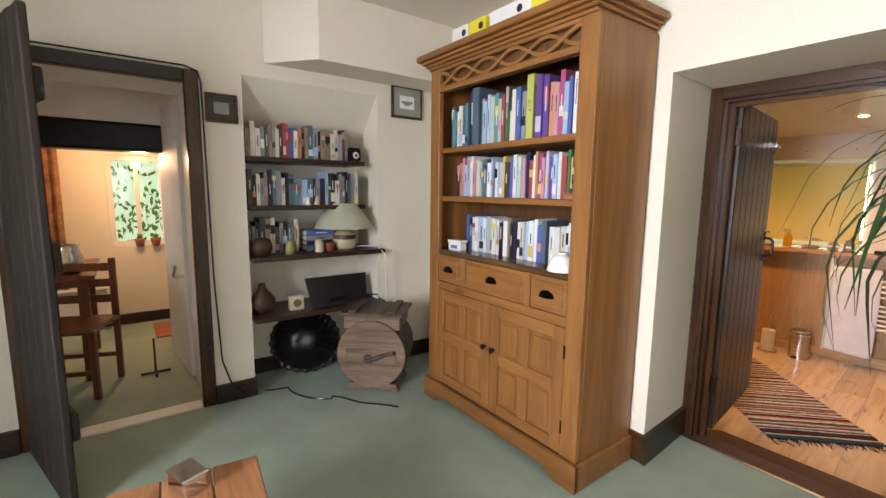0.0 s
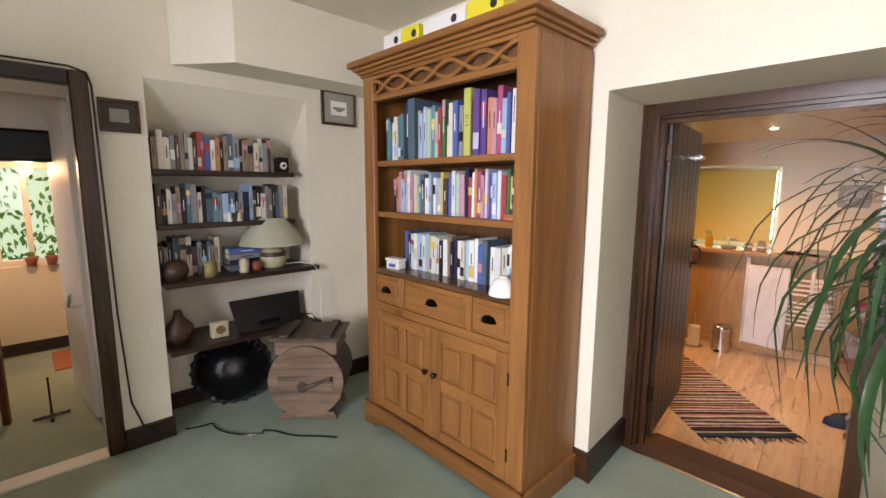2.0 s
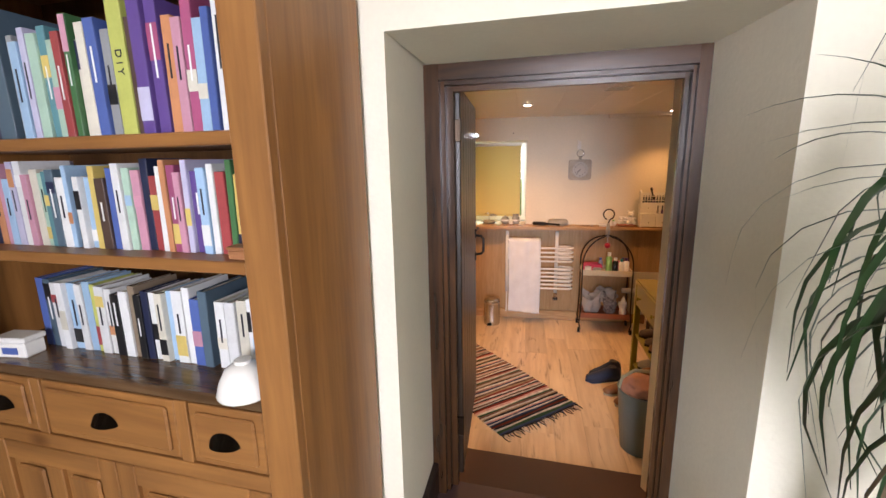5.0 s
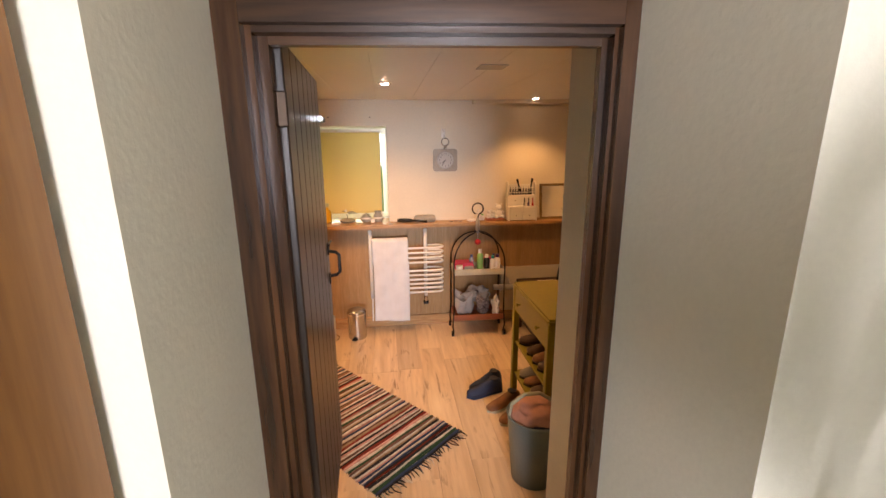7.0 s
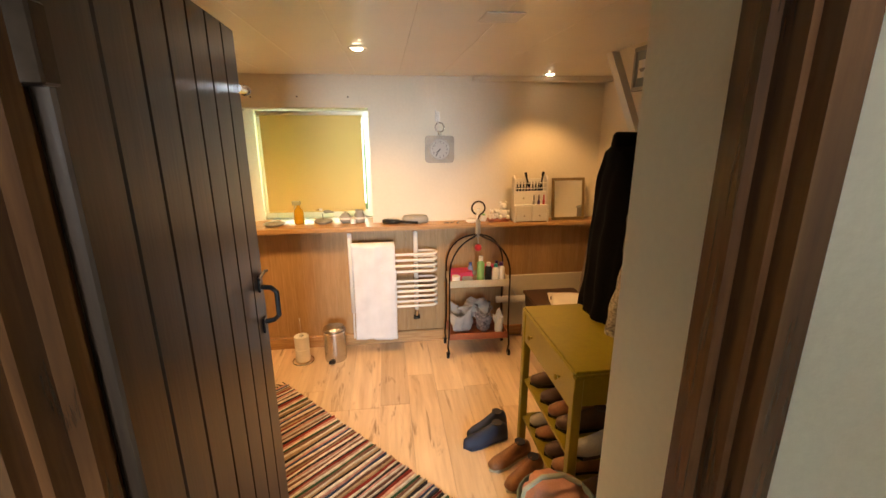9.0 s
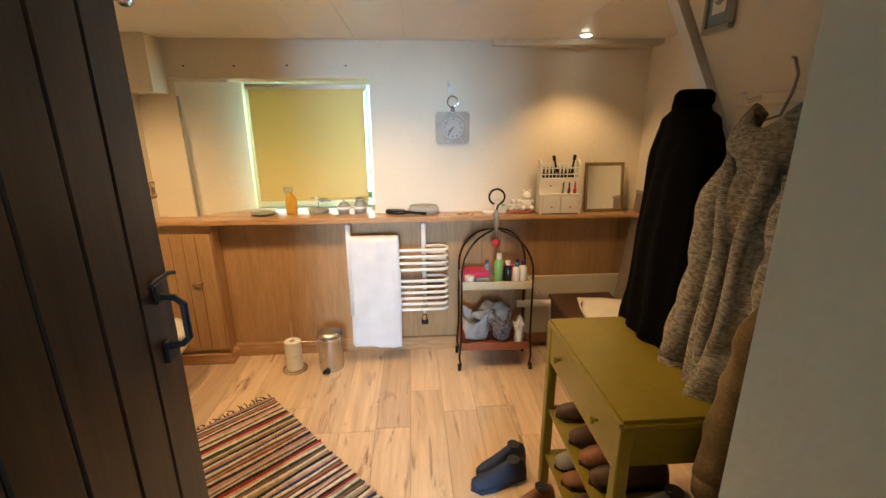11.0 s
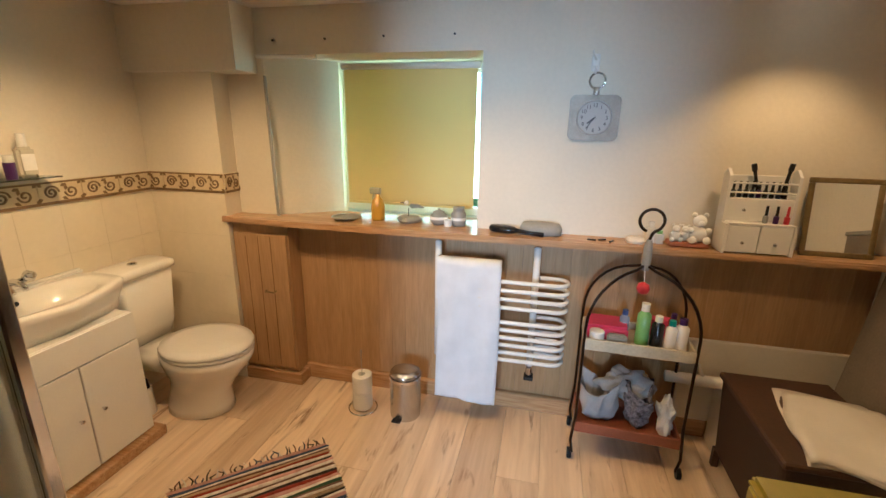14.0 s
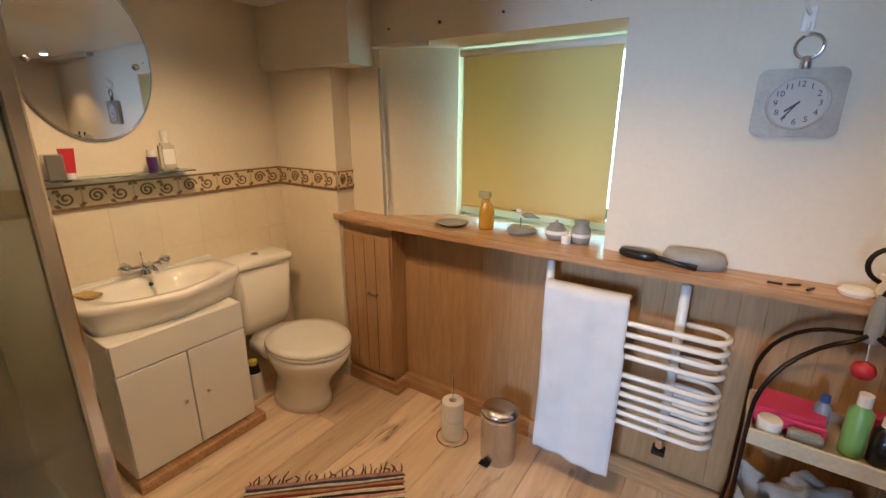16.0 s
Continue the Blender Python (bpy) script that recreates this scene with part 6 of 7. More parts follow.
part("hook", tube([(0, -0.006, 0.0), (0, -0.035, -0.03), (0, -0.05, -0.015), (0, -0.052, 0.0)], 0.005), WHITEG, t)
part("hook", tube([(0, -0.006, 0.03), (-0.012, -0.03, 0.045), (-0.018, -0.035, 0.065)], 0.005), WHITEG, t)

t = thing("spray_bottle", pose(-1.20, 4.88, LZ), "amber trigger spray bottle", "bottle")
part("body", lathe([(0.036, 0), (0.038, 0.01), (0.038, 0.08), (0.03, 0.11), (0.012, 0.13), (0.012, 0.145), (0.0, 0.145)], 18), AMBER, t, smooth=True)
part("trigger", box(-0.045, 0.02, -0.012, 0.012, 0.145, 0.18, 0.006), CREAMC, t)
part("lever", tube([(-0.02, 0, 0.15), (-0.03, 0, 0.125), (-0.028, 0, 0.105)], 0.004), CREAMC, t)
t = thing("bird_ornament", pose(-1.02, 4.88, LZ), "small wooden shore bird on a driftwood base", "ornament")
part("base", lathe([(0.0, 0), (0.06, 0.0), (0.07, 0.015), (0.05, 0.03), (0.0, 0.032)], 18, wob=lambda a, z: 1 + 0.15 * math.sin(3 * a)), STONEG, t)
part("legs", tube([(0, 0, 0.03), (0.0, 0, 0.075)], 0.0025), INKD, t)
part("body", skin([[(0.0 + 0.002 * math.cos(i), 0.002 * math.sin(i), 0.09) for i in (0, 1.57, 3.14, 4.71)]] + [[(x, r * math.cos(a), 0.088 + dz + r * math.sin(a)) for a in (0, 1.57, 3.14, 4.71)] for x, r, dz in ((0.02, 0.014, 0.0), (0.05, 0.012, 0.003), (0.09, 0.003, -0.006))]), STONEG, t, smooth=True)
part("head", lathe([(0.0, -0.014), (0.012, -0.008), (0.014, 0.0), (0.01, 0.01), (0.0, 0.014)], 12, at=(-0.012, 0, 0.105)), WHITEG, t, smooth=True)
part("beak", tube([(-0.02, 0, 0.105), (-0.05, 0, 0.103)], [0.004, 0.001], 6), INKD, t)
for x, pf, mt, lb in ((-0.845, [(0.03, 0), (0.048, 0.02), (0.05, 0.04), (0.04, 0.055), (0.034, 0.058), (0.03, 0.07), (0.006, 0.078), (0.006, 0.088), (0.0, 0.089)], STONEG, "squat grey stoneware jar with lid"), (-0.735, [(0.036, 0), (0.04, 0.02), (0.04, 0.065), (0.028, 0.08), (0.03, 0.083), (0.032, 0.10), (0.0, 0.102)], STONEG, "tall grey stoneware jar")):
    t = thing("stoneware_jar", pose(x, 4.87, LZ), lb, "jar", "jars on the ledge")
    part("body", lathe(pf, 22), mt, t, smooth=True)
    part("glaze_band", lathe([(0.0505 if x < -0.8 else 0.0405, 0.03), (0.051 if x < -0.8 else 0.041, 0.034), (0.05 if x < -0.8 else 0.0405, 0.045)], 22), WHITEG, t)
t = thing("tea_light", pose(-0.785, 4.83, LZ), "small white candle in a holder", "candle")
part("cup", lathe([(0.02, 0), (0.022, 0.035), (0.018, 0.034), (0.0, 0.03)], 16), WHITEG, t)
t = thing("soap_tray", pose(-1.38, 4.85, LZ), "small dark stone soap tray", "tray")
part("tray", lathe([(0.06, 0), (0.085, 0.012), (0.08, 0.016), (0.05, 0.01), (0.0, 0.01)], 24), STONEG, t)
t = thing("hair_brush", pose(-0.43, 4.77, LZ + 0.018, 0, 0, -14), "black paddle hair brush lying on the ledge", "brush")
part("head", skin([egg(-0.06, 0.07, 0.032, -0.015), egg(-0.06, 0.075, 0.036, 0.0), egg(-0.06, 0.065, 0.03, 0.014)]), BLACKP, t, smooth=True)
part("handle", tube([(0.0, 0, 0), (0.06, 0, -0.004), (0.15, 0, -0.008)], [0.012, 0.009, 0.012], 10), BLACKP, t, smooth=True)
t = thing("felt_hat", pose(-0.30, 4.79, LZ), "grey felt cap lying on the ledge", "hat")
part("crown", skin([egg(0.0, 0.10, 0.045, 0.0), egg(0.0, 0.105, 0.048, 0.03), egg(0.0, 0.09, 0.038, 0.058), egg(0.0, 0.06, 0.02, 0.062)]), STONEG, t, smooth=True)
t = thing("trinket_dish", pose(0.14, 4.76, LZ), "small white trinket dish with lid", "dish")
part("dish", lathe([(0.04, 0), (0.045, 0.012), (0.038, 0.022), (0.0, 0.025)], 20), WHITEG, t)
for i, (x, y) in enumerate(((-0.06, 4.74), (-0.01, 4.755), (0.03, 4.735))):
    t = thing("hair_clip", pose(x, y, LZ, 0, 0, 30 * i), "small dark hair clip on the ledge", "hair clip", "hair clips")
    part("clip", box(-0.02, 0.02, -0.004, 0.004, 0, 0.006, 0.001), BRONZE, t)
for x, mt, h in ((0.205, WHITEG, 0.10), (0.245, GREENB, 0.06)):
    t = thing("cosmetic_bottle", pose(x, 4.78, LZ), "small white cosmetic bottle on the ledge", "bottle", "cosmetics on the ledge")
    part("body", lathe([(0.02, 0), (0.021, h * 0.7), (0.012, h * 0.75), (0.0, h * 0.76)], 14), WHITEG, t)
    part("cap", lathe([(0.013, h * 0.76), (0.013, h), (0.0, h)], 12), mt, t)
t = thing("china_animals", pose(0.36, 4.76, LZ), "white china animal group on a terracotta base", "ornament")
part("base", box(-0.085, 0.085, -0.04, 0.04, 0, 0.022, 0.006), TERRA, t)
def china(x, y, k):
    """Seated china bear: belly, head, ears, arms and legs in one piece."""
    bm = bmesh.new()
    for px, py, pz, r in ((0, 0, 0.028, 0.030), (0, -0.004, 0.072, 0.022), (-0.017, 0, 0.092, 0.009), (0.017, 0, 0.092, 0.009), (0, -0.022, 0.068, 0.010), (-0.028, -0.014, 0.042, 0.011), (0.028, -0.014, 0.042, 0.011), (-0.022, -0.028, 0.012, 0.013), (0.022, -0.028, 0.012, 0.013)):
        bmesh.ops.create_icosphere(bm, subdivisions=2, radius=r * k, matrix=Matrix.Translation((x + px * k, y + py * k, 0.022 + pz * k)))
    return bm


for x, y, k in ((-0.055, -0.005, 0.8), (-0.012, 0.012, 0.75), (0.038, 0.0, 1.35)):
    part("figure", china(x, y, k), CERAMIC, t, smooth=True)

# white nail varnish rack with drawers
t = thing("cosmetic_rack", pose(0.475, 4.68, LZ), "white painted rack with drawers and nail varnish", "rack")
side = [(0, 0), (0.12, 0), (0.12, 0.34), (0.085, 0.36), (0.05, 0.33), (0.045, 0.13), (0, 0.13)]
for x in (0.0, 0.262):
    part("side", prism(side, x, x + 0.012, Matrix(((0, 0, 1, 0), (1, 0, 0, 0), (0, 1, 0, 0), (0, 0, 0, 1)))), WHITEG, t)
for x0 in (0.014, 0.139):
    d = part("drawer", box(x0, x0 + 0.121, 0.0, 0.11, 0.006, 0.125, 0.003), WHITEG, t)
    part("knob", lathe([(0.0, 0), (0.007, 0.004), (0.005, 0.012), (0.0, 0.013)], 10, m=pose(x0 + 0.06, 0, 0.05, 90, 0, 0)), STEEL, d)
part("top_board", box(0.012, 0.262, 0.0, 0.12, 0.126, 0.136, 0.002), WHITEG, t)
part("front_board", box(0.012, 0.262, 0.05, 0.058, 0.137, 0.235, 0.002), WHITEG, t)
part("back_board", box(0.012, 0.262, 0.110, 0.118, 0.137, 0.33, 0.002), WHITEG, t)
part("shelf", box(0.012, 0.262, 0.058, 0.11, 0.225, 0.235, 0.002), WHITEG, t)
for z in (0.26, 0.30):
    part("rail", tube([(0.012, 0.055, z), (0.262, 0.055, z)], 0.004), WHITEG, t)
part("knob", lathe([(0.0, 0), (0.007, 0.004), (0.005, 0.012), (0.0, 0.013)], 10, m=pose(0.075, 0.05, 0.185, 90, 0, 0)), STEEL, t)
RK = random.Random(4)
for i in range(9):
    mt = (BLACKP, NAVY, BLACKP, NAVY, PURPLE, BLACKP)[i % 6]
    t2 = thing("nail_varnish", pose(0.475 + 0.035 + i * 0.025, 4.68 + 0.085, LZ + 0.2355), "small bottle of nail varnish with black cap", "bottle", "nail varnish bottles")
    part("bottle", lathe([(0.009, 0), (0.010, 0.03), (0.005, 0.034), (0.0, 0.034)], 10), mt, t2)
    part("cap", lathe([(0.006, 0.034), (0.005, 0.07), (0.0, 0.07)], 10), BLACKP, t2)
for x, mt in ((0.155, STONEG), (0.195, PURPLE), (0.235, REDM)):
    t2 = thing("nail_varnish", pose(0.475 + x, 4.68 + 0.024, LZ + 0.1362), "small bottle of nail varnish with black cap", "bottle", "nail varnish bottles")
    part("bottle", lathe([(0.010, 0), (0.011, 0.03), (0.005, 0.034), (0.0, 0.034)], 10), mt, t2)
    part("cap", lathe([(0.006, 0.034), (0.005, 0.075), (0.0, 0.075)], 10), BLACKP if x < 0.22 else REDM, t2)
for x, a in ((0.14, -16), (0.225, 8)):
    t2 = thing("nail_file", pose(0.475 + x, 4.775, LZ + 0.236, 0, a, 0), "dark handled nail file standing in the rack", "nail file", "nail files")
    part("blade", box(-0.007, 0.007, -0.003, 0.003, 0, 0.115, 0.002), BLACKP, t2)
    part("head", box(-0.011, 0.011, -0.004, 0.004, 0.115, 0.15, 0.003), BLACKP, t2)

t = thing("standing_mirror", pose(0.80, 4.735, LZ, -8, 0, 0), "gilt framed mirror leaning on the ledge", "mirror")
fw, fh, ft = 0.275, 0.335, 0.022
bm = box(0, fw, 0, 0.016, 0, ft, 0.004)
add_box(bm, 0, fw, 0, 0.016, fh - ft, fh, 0.004)
add_box(bm, 0, ft, 0, 0.016, ft, fh - ft, 0.004)
add_box(bm, fw - ft, fw, 0, 0.016, ft, fh - ft, 0.004)
part("frame", bm, GOLDF, t)
part("glass", box(ft, fw - ft, 0.006, 0.012, ft, fh - ft), MIRROR, t)
t = thing("leaning_board", pose(1.05, 4.52, 0.0, 0, 6, 0), "grey board leaning in the corner", "board")
part("board", box(0, 0.02, -0.12, 0.25, 0.0, 1.18, 0.003), surf("brown_grey_board", (0.22, 0.18, 0.14), 0.8, var=0.2), t)
part("edge", box(-0.004, 0.024, -0.13, 0.26, 1.18, 1.20, 0.003), STONEG, t)

# low white pipe
t = thing("waste_pipe", pose(0, 0, 0), "white plastic waste pipe along the wall", "pipe")
part("pipe", tube([(0.36, 4.74, 0.385), (1.15, 4.74, 0.37)], 0.028, 14), WHITEG, t, smooth=True)
part("clip", tube([(0.53, 4.74, 0.40), (0.50, 4.74, 0.47)], 0.008, 8), WHITEG, t)
structure("plaster_dado", box(0.45, 1.18, 4.825, 4.8495, 0.101, 0.56, 0.006), PLASTER2, "bare plaster below the shortened wainscot")
structure("baseboard_10", box(0.62, 1.18, 4.66, 4.824, 0, 0.33, 0.006), PLASTER2, "low plastered step along the wall")

# hostess trolley
CM = pose(-0.068, 4.505, 0, 0, 0, -2)
t = thing("drinks_trolley", CM, "bronze arched two-tier trolley with tile trays", "trolley")
CW, CD = 0.465, 0.25


def arch(y):
    pts = [(0, y, 0.035), (-0.012, y, 0.10), (0, y, 0.25), (0, y, 0.70)]
    for i in range(1, 9):
        a = math.pi - i / 9 * (math.pi / 2)
        pts.append((CW / 2 + CW / 2 * math.cos(a), y + (CD / 2 - y) * (i / 9) ** 2 * 0.9, 0.70 + 0.27 * math.sin(a)))
    pts.append((CW / 2, CD / 2, 0.985))
    return pts


for y in (0.0, CD):
    p = arch(y)
    part("leg", tube(p, 0.0068, 8), BRONZE, t, smooth=True)
    part("leg", tube([(CW - x, yy, z) for x, yy, z in p], 0.0068, 8), BRONZE, t, smooth=True)
part("grip", lathe([(0.016, 0.96), (0.02, 1.0), (0.018, 1.07), (0.012, 1.10), (0.0, 1.10)], 14, at=(CW / 2, CD / 2, 0)), STONEG, t)
part("ring_handle", tube([(CW / 2, CD / 2, 1.10), (CW / 2 + 0.01, CD / 2, 1.13)] + [(CW / 2 + 0.05 * math.sin(a), CD / 2, 1.185 - 0.05 * math.cos(a)) for a in [0.35 + i * 0.28 for i in range(21)]], 0.0068, 8), BRONZE, t, smooth=True)
for z, mt in ((0.60, surf("cream_tray", (0.55, 0.50, 0.36), 0.5, var=0.2)), (0.16, surf("red_brown_tray", (0.28, 0.085, 0.035), 0.45, var=0.2))):
    bm = box(0.006, CW - 0.006, 0.006, CD - 0.006, z, z + 0.012)
    add_box(bm, 0.0, CW, -0.004, 0.008, z - 0.005, z + 0.05, 0.003)
    add_box(bm, 0.0, CW, CD - 0.008, CD + 0.004, z - 0.005, z + 0.05, 0.003)
    add_box(bm, 0.0, 0.012, 0.008, CD - 0.008, z - 0.005, z + 0.05, 0.003)
    add_box(bm, CW - 0.012, CW, 0.008, CD - 0.008, z - 0.005, z + 0.05, 0.003)
    part("tray", bm, mt, t)
for x in (0.0, CW):
    for y in (0.0, CD):
        part("castor", lathe([(0.0, -0.01), (0.025, -0.01), (0.027, 0.0), (0.025, 0.01), (0.0, 0.01)], 16, at=(0, 0, 0), m=pose(x + (0.012 if x else -0.012), y, 0.028, 0, 90, 0)), BLACKM, t)
part("pomander", lathe([(0.0, -0.03), (0.022, -0.02), (0.03, 0.0), (0.022, 0.02), (0.0, 0.03)], 14, at=(CW / 2, CD / 2 - 0.02, 0.88)), REDM, t, "red hanging bauble", True)
part("string", tube([(CW / 2, CD / 2 - 0.02, 0.91), (CW / 2, CD / 2, 0.97)], 0.002, 5), WHITEG, t)
TZ = 0.6125
def bottle(name, x, y, r, h, mt, cap, label):
    b = thing(name, CM @ pose(x, y, TZ), label, "bottle", "toiletries on the trolley")
    part("body", lathe([(r * 0.95, 0), (r, 0.006), (r, h * 0.72), (r * 0.55, h * 0.80), (r * 0.5, h * 0.82), (0.0, h * 0.82)], 18), mt, b, smooth=True)
    part("cap", lathe([(r * 0.6, h * 0.82), (r * 0.58, h), (0.0, h)], 14), cap, b)
    return b


bottle("shampoo_bottle", 0.255, 0.10, 0.03, 0.20, GREENB, WHITEG, "pale green shampoo bottle")
bottle("lotion_bottle", 0.315, 0.09, 0.028, 0.15, BLACKP, WHITEG, "black bottle with a white cap")
bottle("lotion_bottle", 0.37, 0.08, 0.025, 0.14, WHITEG, TEAL, "white bottle with a teal cap")
bottle("lotion_bottle", 0.415, 0.09, 0.028, 0.15, WHITEG, PURPLE, "white bottle with a purple cap")
bottle("perfume_bottle", 0.185, 0.17, 0.022, 0.13, surf("clear_blue", (0.25, 0.28, 0.38), 0.1), BM["blue"], "clear bottle with a blue cap")
bottle("perfume_bottle", 0.40, 0.19, 0.022, 0.13, surf("rose_glass", (0.35, 0.06, 0.07), 0.1), PURPLE, "rose coloured glass perfume bottle")
b = thing("magenta_wallet", CM @ pose(0.10, 0.17, TZ), "magenta card wallet on the trolley", "wallet")
part("body", prism([(-0.085, -0.08), (0.09, -0.07), (0.10, 0.05), (-0.08, 0.055)], 0, 0.07, pose(0, 0, 0, 0, 0, 0)), PINKM, b)
part("flap", box(-0.08, 0.095, -0.09, -0.078, 0.02, 0.06, 0.003), PINKM, b)
b = thing("magenta_box", CM @ pose(0.36, 0.21, TZ), "magenta card box on the trolley", "box")
part("body", box(-0.09, 0.06, -0.02, 0.03, 0, 0.09, 0.003), PINKM, b)
b = thing("cotton_pads", CM @ pose(0.055, 0.045, TZ), "white round tub of cotton pads", "tub")
part("tub", lathe([(0.032, 0), (0.033, 0.06), (0.03, 0.064), (0.0, 0.064)], 20), WHITEG, b)
b = thing("silver_compact", CM @ pose(0.14, 0.045, TZ), "glittering silver powder compact", "compact")
part("case", box(-0.04, 0.045, -0.018, 0.018, 0, 0.055, 0.008, 2), STONEG, b)


def crumple(cx, cy, cz, rx, ry, rz, seed, n=18, amp=0.22):
    bm = bmesh.new()
    bmesh.ops.create_icosphere(bm, subdivisions=4, radius=1.0)
    for v in bm.verts:
        k = 1 + amp * noise.noise(v.co * 1.7 + Vector((seed, 0, 0))) + amp * 0.6 * noise.noise(v.co * 4.3 + Vector((0, seed, 0)))
        v.co = Vector((cx + v.co.x * rx * k, cy + v.co.y * ry * k, cz + max(v.co.z, -0.85) * rz * k))
    return bm


def slumped(cx, cy, r, h, seed, mt_, nm, lb):
    """Open cloth bag that sags over its contents."""
    prof = [(0.0, 0.002), (r * 0.6, 0.0), (r * 0.85, h * 0.15), (r * 0.95, h * 0.4), (r, h * 0.65), (r * 1.1, h * 0.85), (r * 1.22, h), (r * 1.18, h * 0.98), (r * 0.95, h * 0.75), (r * 0.7, h * 0.5), (0.0, h * 0.45)]
    bm = lathe(prof, 40, wob=lambda a, z: 1 + 0.16 * math.sin(2 * a + seed) + 0.09 * math.sin(5 * a + seed * 2 + z * 22) + 0.06 * math.sin(9 * a - z * 35 + seed))
    for v in bm.verts:
        v.co.z += 0.22 * h * (v.co.z / h) ** 2 * math.sin(math.atan2(v.co.y, v.co.x) * 2 + seed * 1.7)
        v.co += Vector((0.02 * noise.noise(v.co * 22 + Vector((seed, 0, 0))), 0.02 * noise.noise(v.co * 22 + Vector((0, seed, 3))), 0.012 * noise.noise(v.co * 25)))
        v.co.z = max(v.co.z, 0.0)
        v.co.x, v.co.y = v.co.x + cx, v.co.y * 0.8 + cy
    solid(nm, bm, mt_, CM @ pose(0, 0, 0.174), lb, "bag", smooth=True)


LACE = surf("lace", (0.30, 0.28, 0.30), 0.9, var=0.8, scale=55, fine=150, bump=0.5)
slumped(0.115, 0.125, 0.078, 0.20, 1.3, GREYCLOTH, "wash_bag", "sagging open grey cloth bag in the trolley")
slumped(0.285, 0.115, 0.062, 0.20, 4.1, LACE, "lace_bag", "patterned lace pouch in the trolley")
solid("bundled_cloth", crumple(0.24, 0.16, 0.36, 0.11, 0.06, 0.07, 5.1, amp=0.5), GREYCLOTH, CM, "bundled grey cloth in the trolley", "cloth", smooth=True)
solid("tissue_packet", crumple(0.41, 0.10, 0.25, 0.035, 0.06, 0.085, 3.3, amp=0.6), TOWEL, CM, "crumpled white paper in the trolley", "paper", smooth=True)

# green bench table with shoes under it
t = thing("side_table", pose(0, 0, 0), "olive green painted narrow table with a shoe shelf", "table")
tx0, tx1, ty0, ty1, tz = 0.19, 0.53, 2.86, 3.545, 0.84
part("top", box(tx0, tx1, ty0, ty1, tz - 0.03, tz, 0.012, 2), GREENPAINT, t)
part("apron", box(tx0 + 0.01, tx0 + 0.028, ty0 + 0.02, ty1 - 0.02, tz - 0.19, tz - 0.03, 0.003), GREENPAINT, t)
part("apron", box(tx0 + 0.03, tx1 - 0.02, ty0 + 0.01, ty0 + 0.028, tz - 0.16, tz - 0.03, 0.003), GREENPAINT, t)
part("apron", box(tx0 + 0.03, tx1 - 0.02, ty1 - 0.028, ty1 - 0.01, tz - 0.16, tz - 0.03, 0.003), GREENPAINT, t)
for y in (ty0 + 0.16, ty1 - 0.16):
    part("knob", lathe([(0.006, 0), (0.006, 0.012), (0.014, 0.018), (0.014, 0.026), (0.0, 0.03)], 12, m=pose(tx0 + 0.01, y, tz - 0.11, 0, -90, 0)), GREENPAINT, t)
for x in (tx0 + 0.005, tx1 - 0.045):
    for y in (ty0 + 0.005, ty1 - 0.045):
        part("leg", box(x, x + 0.04, y, y + 0.04, 0, tz - 0.03, 0.004), GREENPAINT, t)
for z in (0.16, 0.40):
    part("shelf", box(tx0 + 0.02, tx1 - 0.02, ty0 + 0.02, ty1 - 0.02, z, z + 0.018, 0.003), GREENPAINT, t)


def shoe(m, mt, sole, label, hgt=0.09, ln=0.27, group="shoes"):
    s = thing("shoe", m, label, "shoe", group)
    loops = []
    for sx, w, h0 in ((0.0, 0.03, 0.75), (0.02, 0.036, 0.9), (0.08, 0.036, 1.0), (0.12, 0.038, 0.85), (0.17, 0.045, 0.6), (0.22, 0.044, 0.5), (0.26, 0.03, 0.4), (0.27, 0.012, 0.25)):
        x = sx * ln / 0.27
        loops.append([(x, w * math.cos(a), 0.018 + hgt * h0 * max(0, math.sin(a))) for a in [math.pi * i / 8 for i in range(9)]])
    part("upper", skin(loops), mt, s, smooth=True)
    so = [(x * ln / 0.27, y) for x, y in ((0.0, -0.03), (0.09, -0.035), (0.18, -0.048), (0.24, -0.042), (0.275, 0.0), (0.24, 0.042), (0.18, 0.046), (0.09, 0.033), (0.0, 0.03))]
    part("sole", prism(so, 0, 0.018), sole, s)
    part("opening", lathe([(0.0, 0), (0.028, 0.0), (0.03, 0.008), (0.0, 0.008)], 14, at=(0.06 * ln / 0.27, 0, 0.014 + hgt * 0.93)), INKD, s)
    return s


shoe(pose(0.13, 3.56, 0, 0, 0, 195), NAVY, NAVY, "navy blue foam clog on the floor", 0.10)
shoe(pose(0.15, 3.67, 0, 0, 0, 205), NAVY, NAVY, "navy blue foam clog on the floor", 0.10)
shoe(pose(0.22, 3.42, 0, 0, 0, 205), TANLEATHER, CREAMC, "tan leather shoe by the green table", 0.08)
shoe(pose(0.25, 3.31, 0, 0, 0, 215), TANLEATHER, CREAMC, "tan leather shoe by the green table", 0.08)
RS = random.Random(6)
for z in (0.179, 0.419):
    for i in range(5):
        mt = RS.choice((BROWNLEATHER, BLACKP, TANLEATHER, STONEG, BROWNLEATHER))
        shoe(pose(0.485, 2.93 + i * 0.125, z, 0, 0, 180 + RS.uniform(-8, 8)), mt, BLACKP, "worn leather shoe on the table's shoe shelf", RS.uniform(0.07, 0.11), 0.26, "shoes on the shelf")

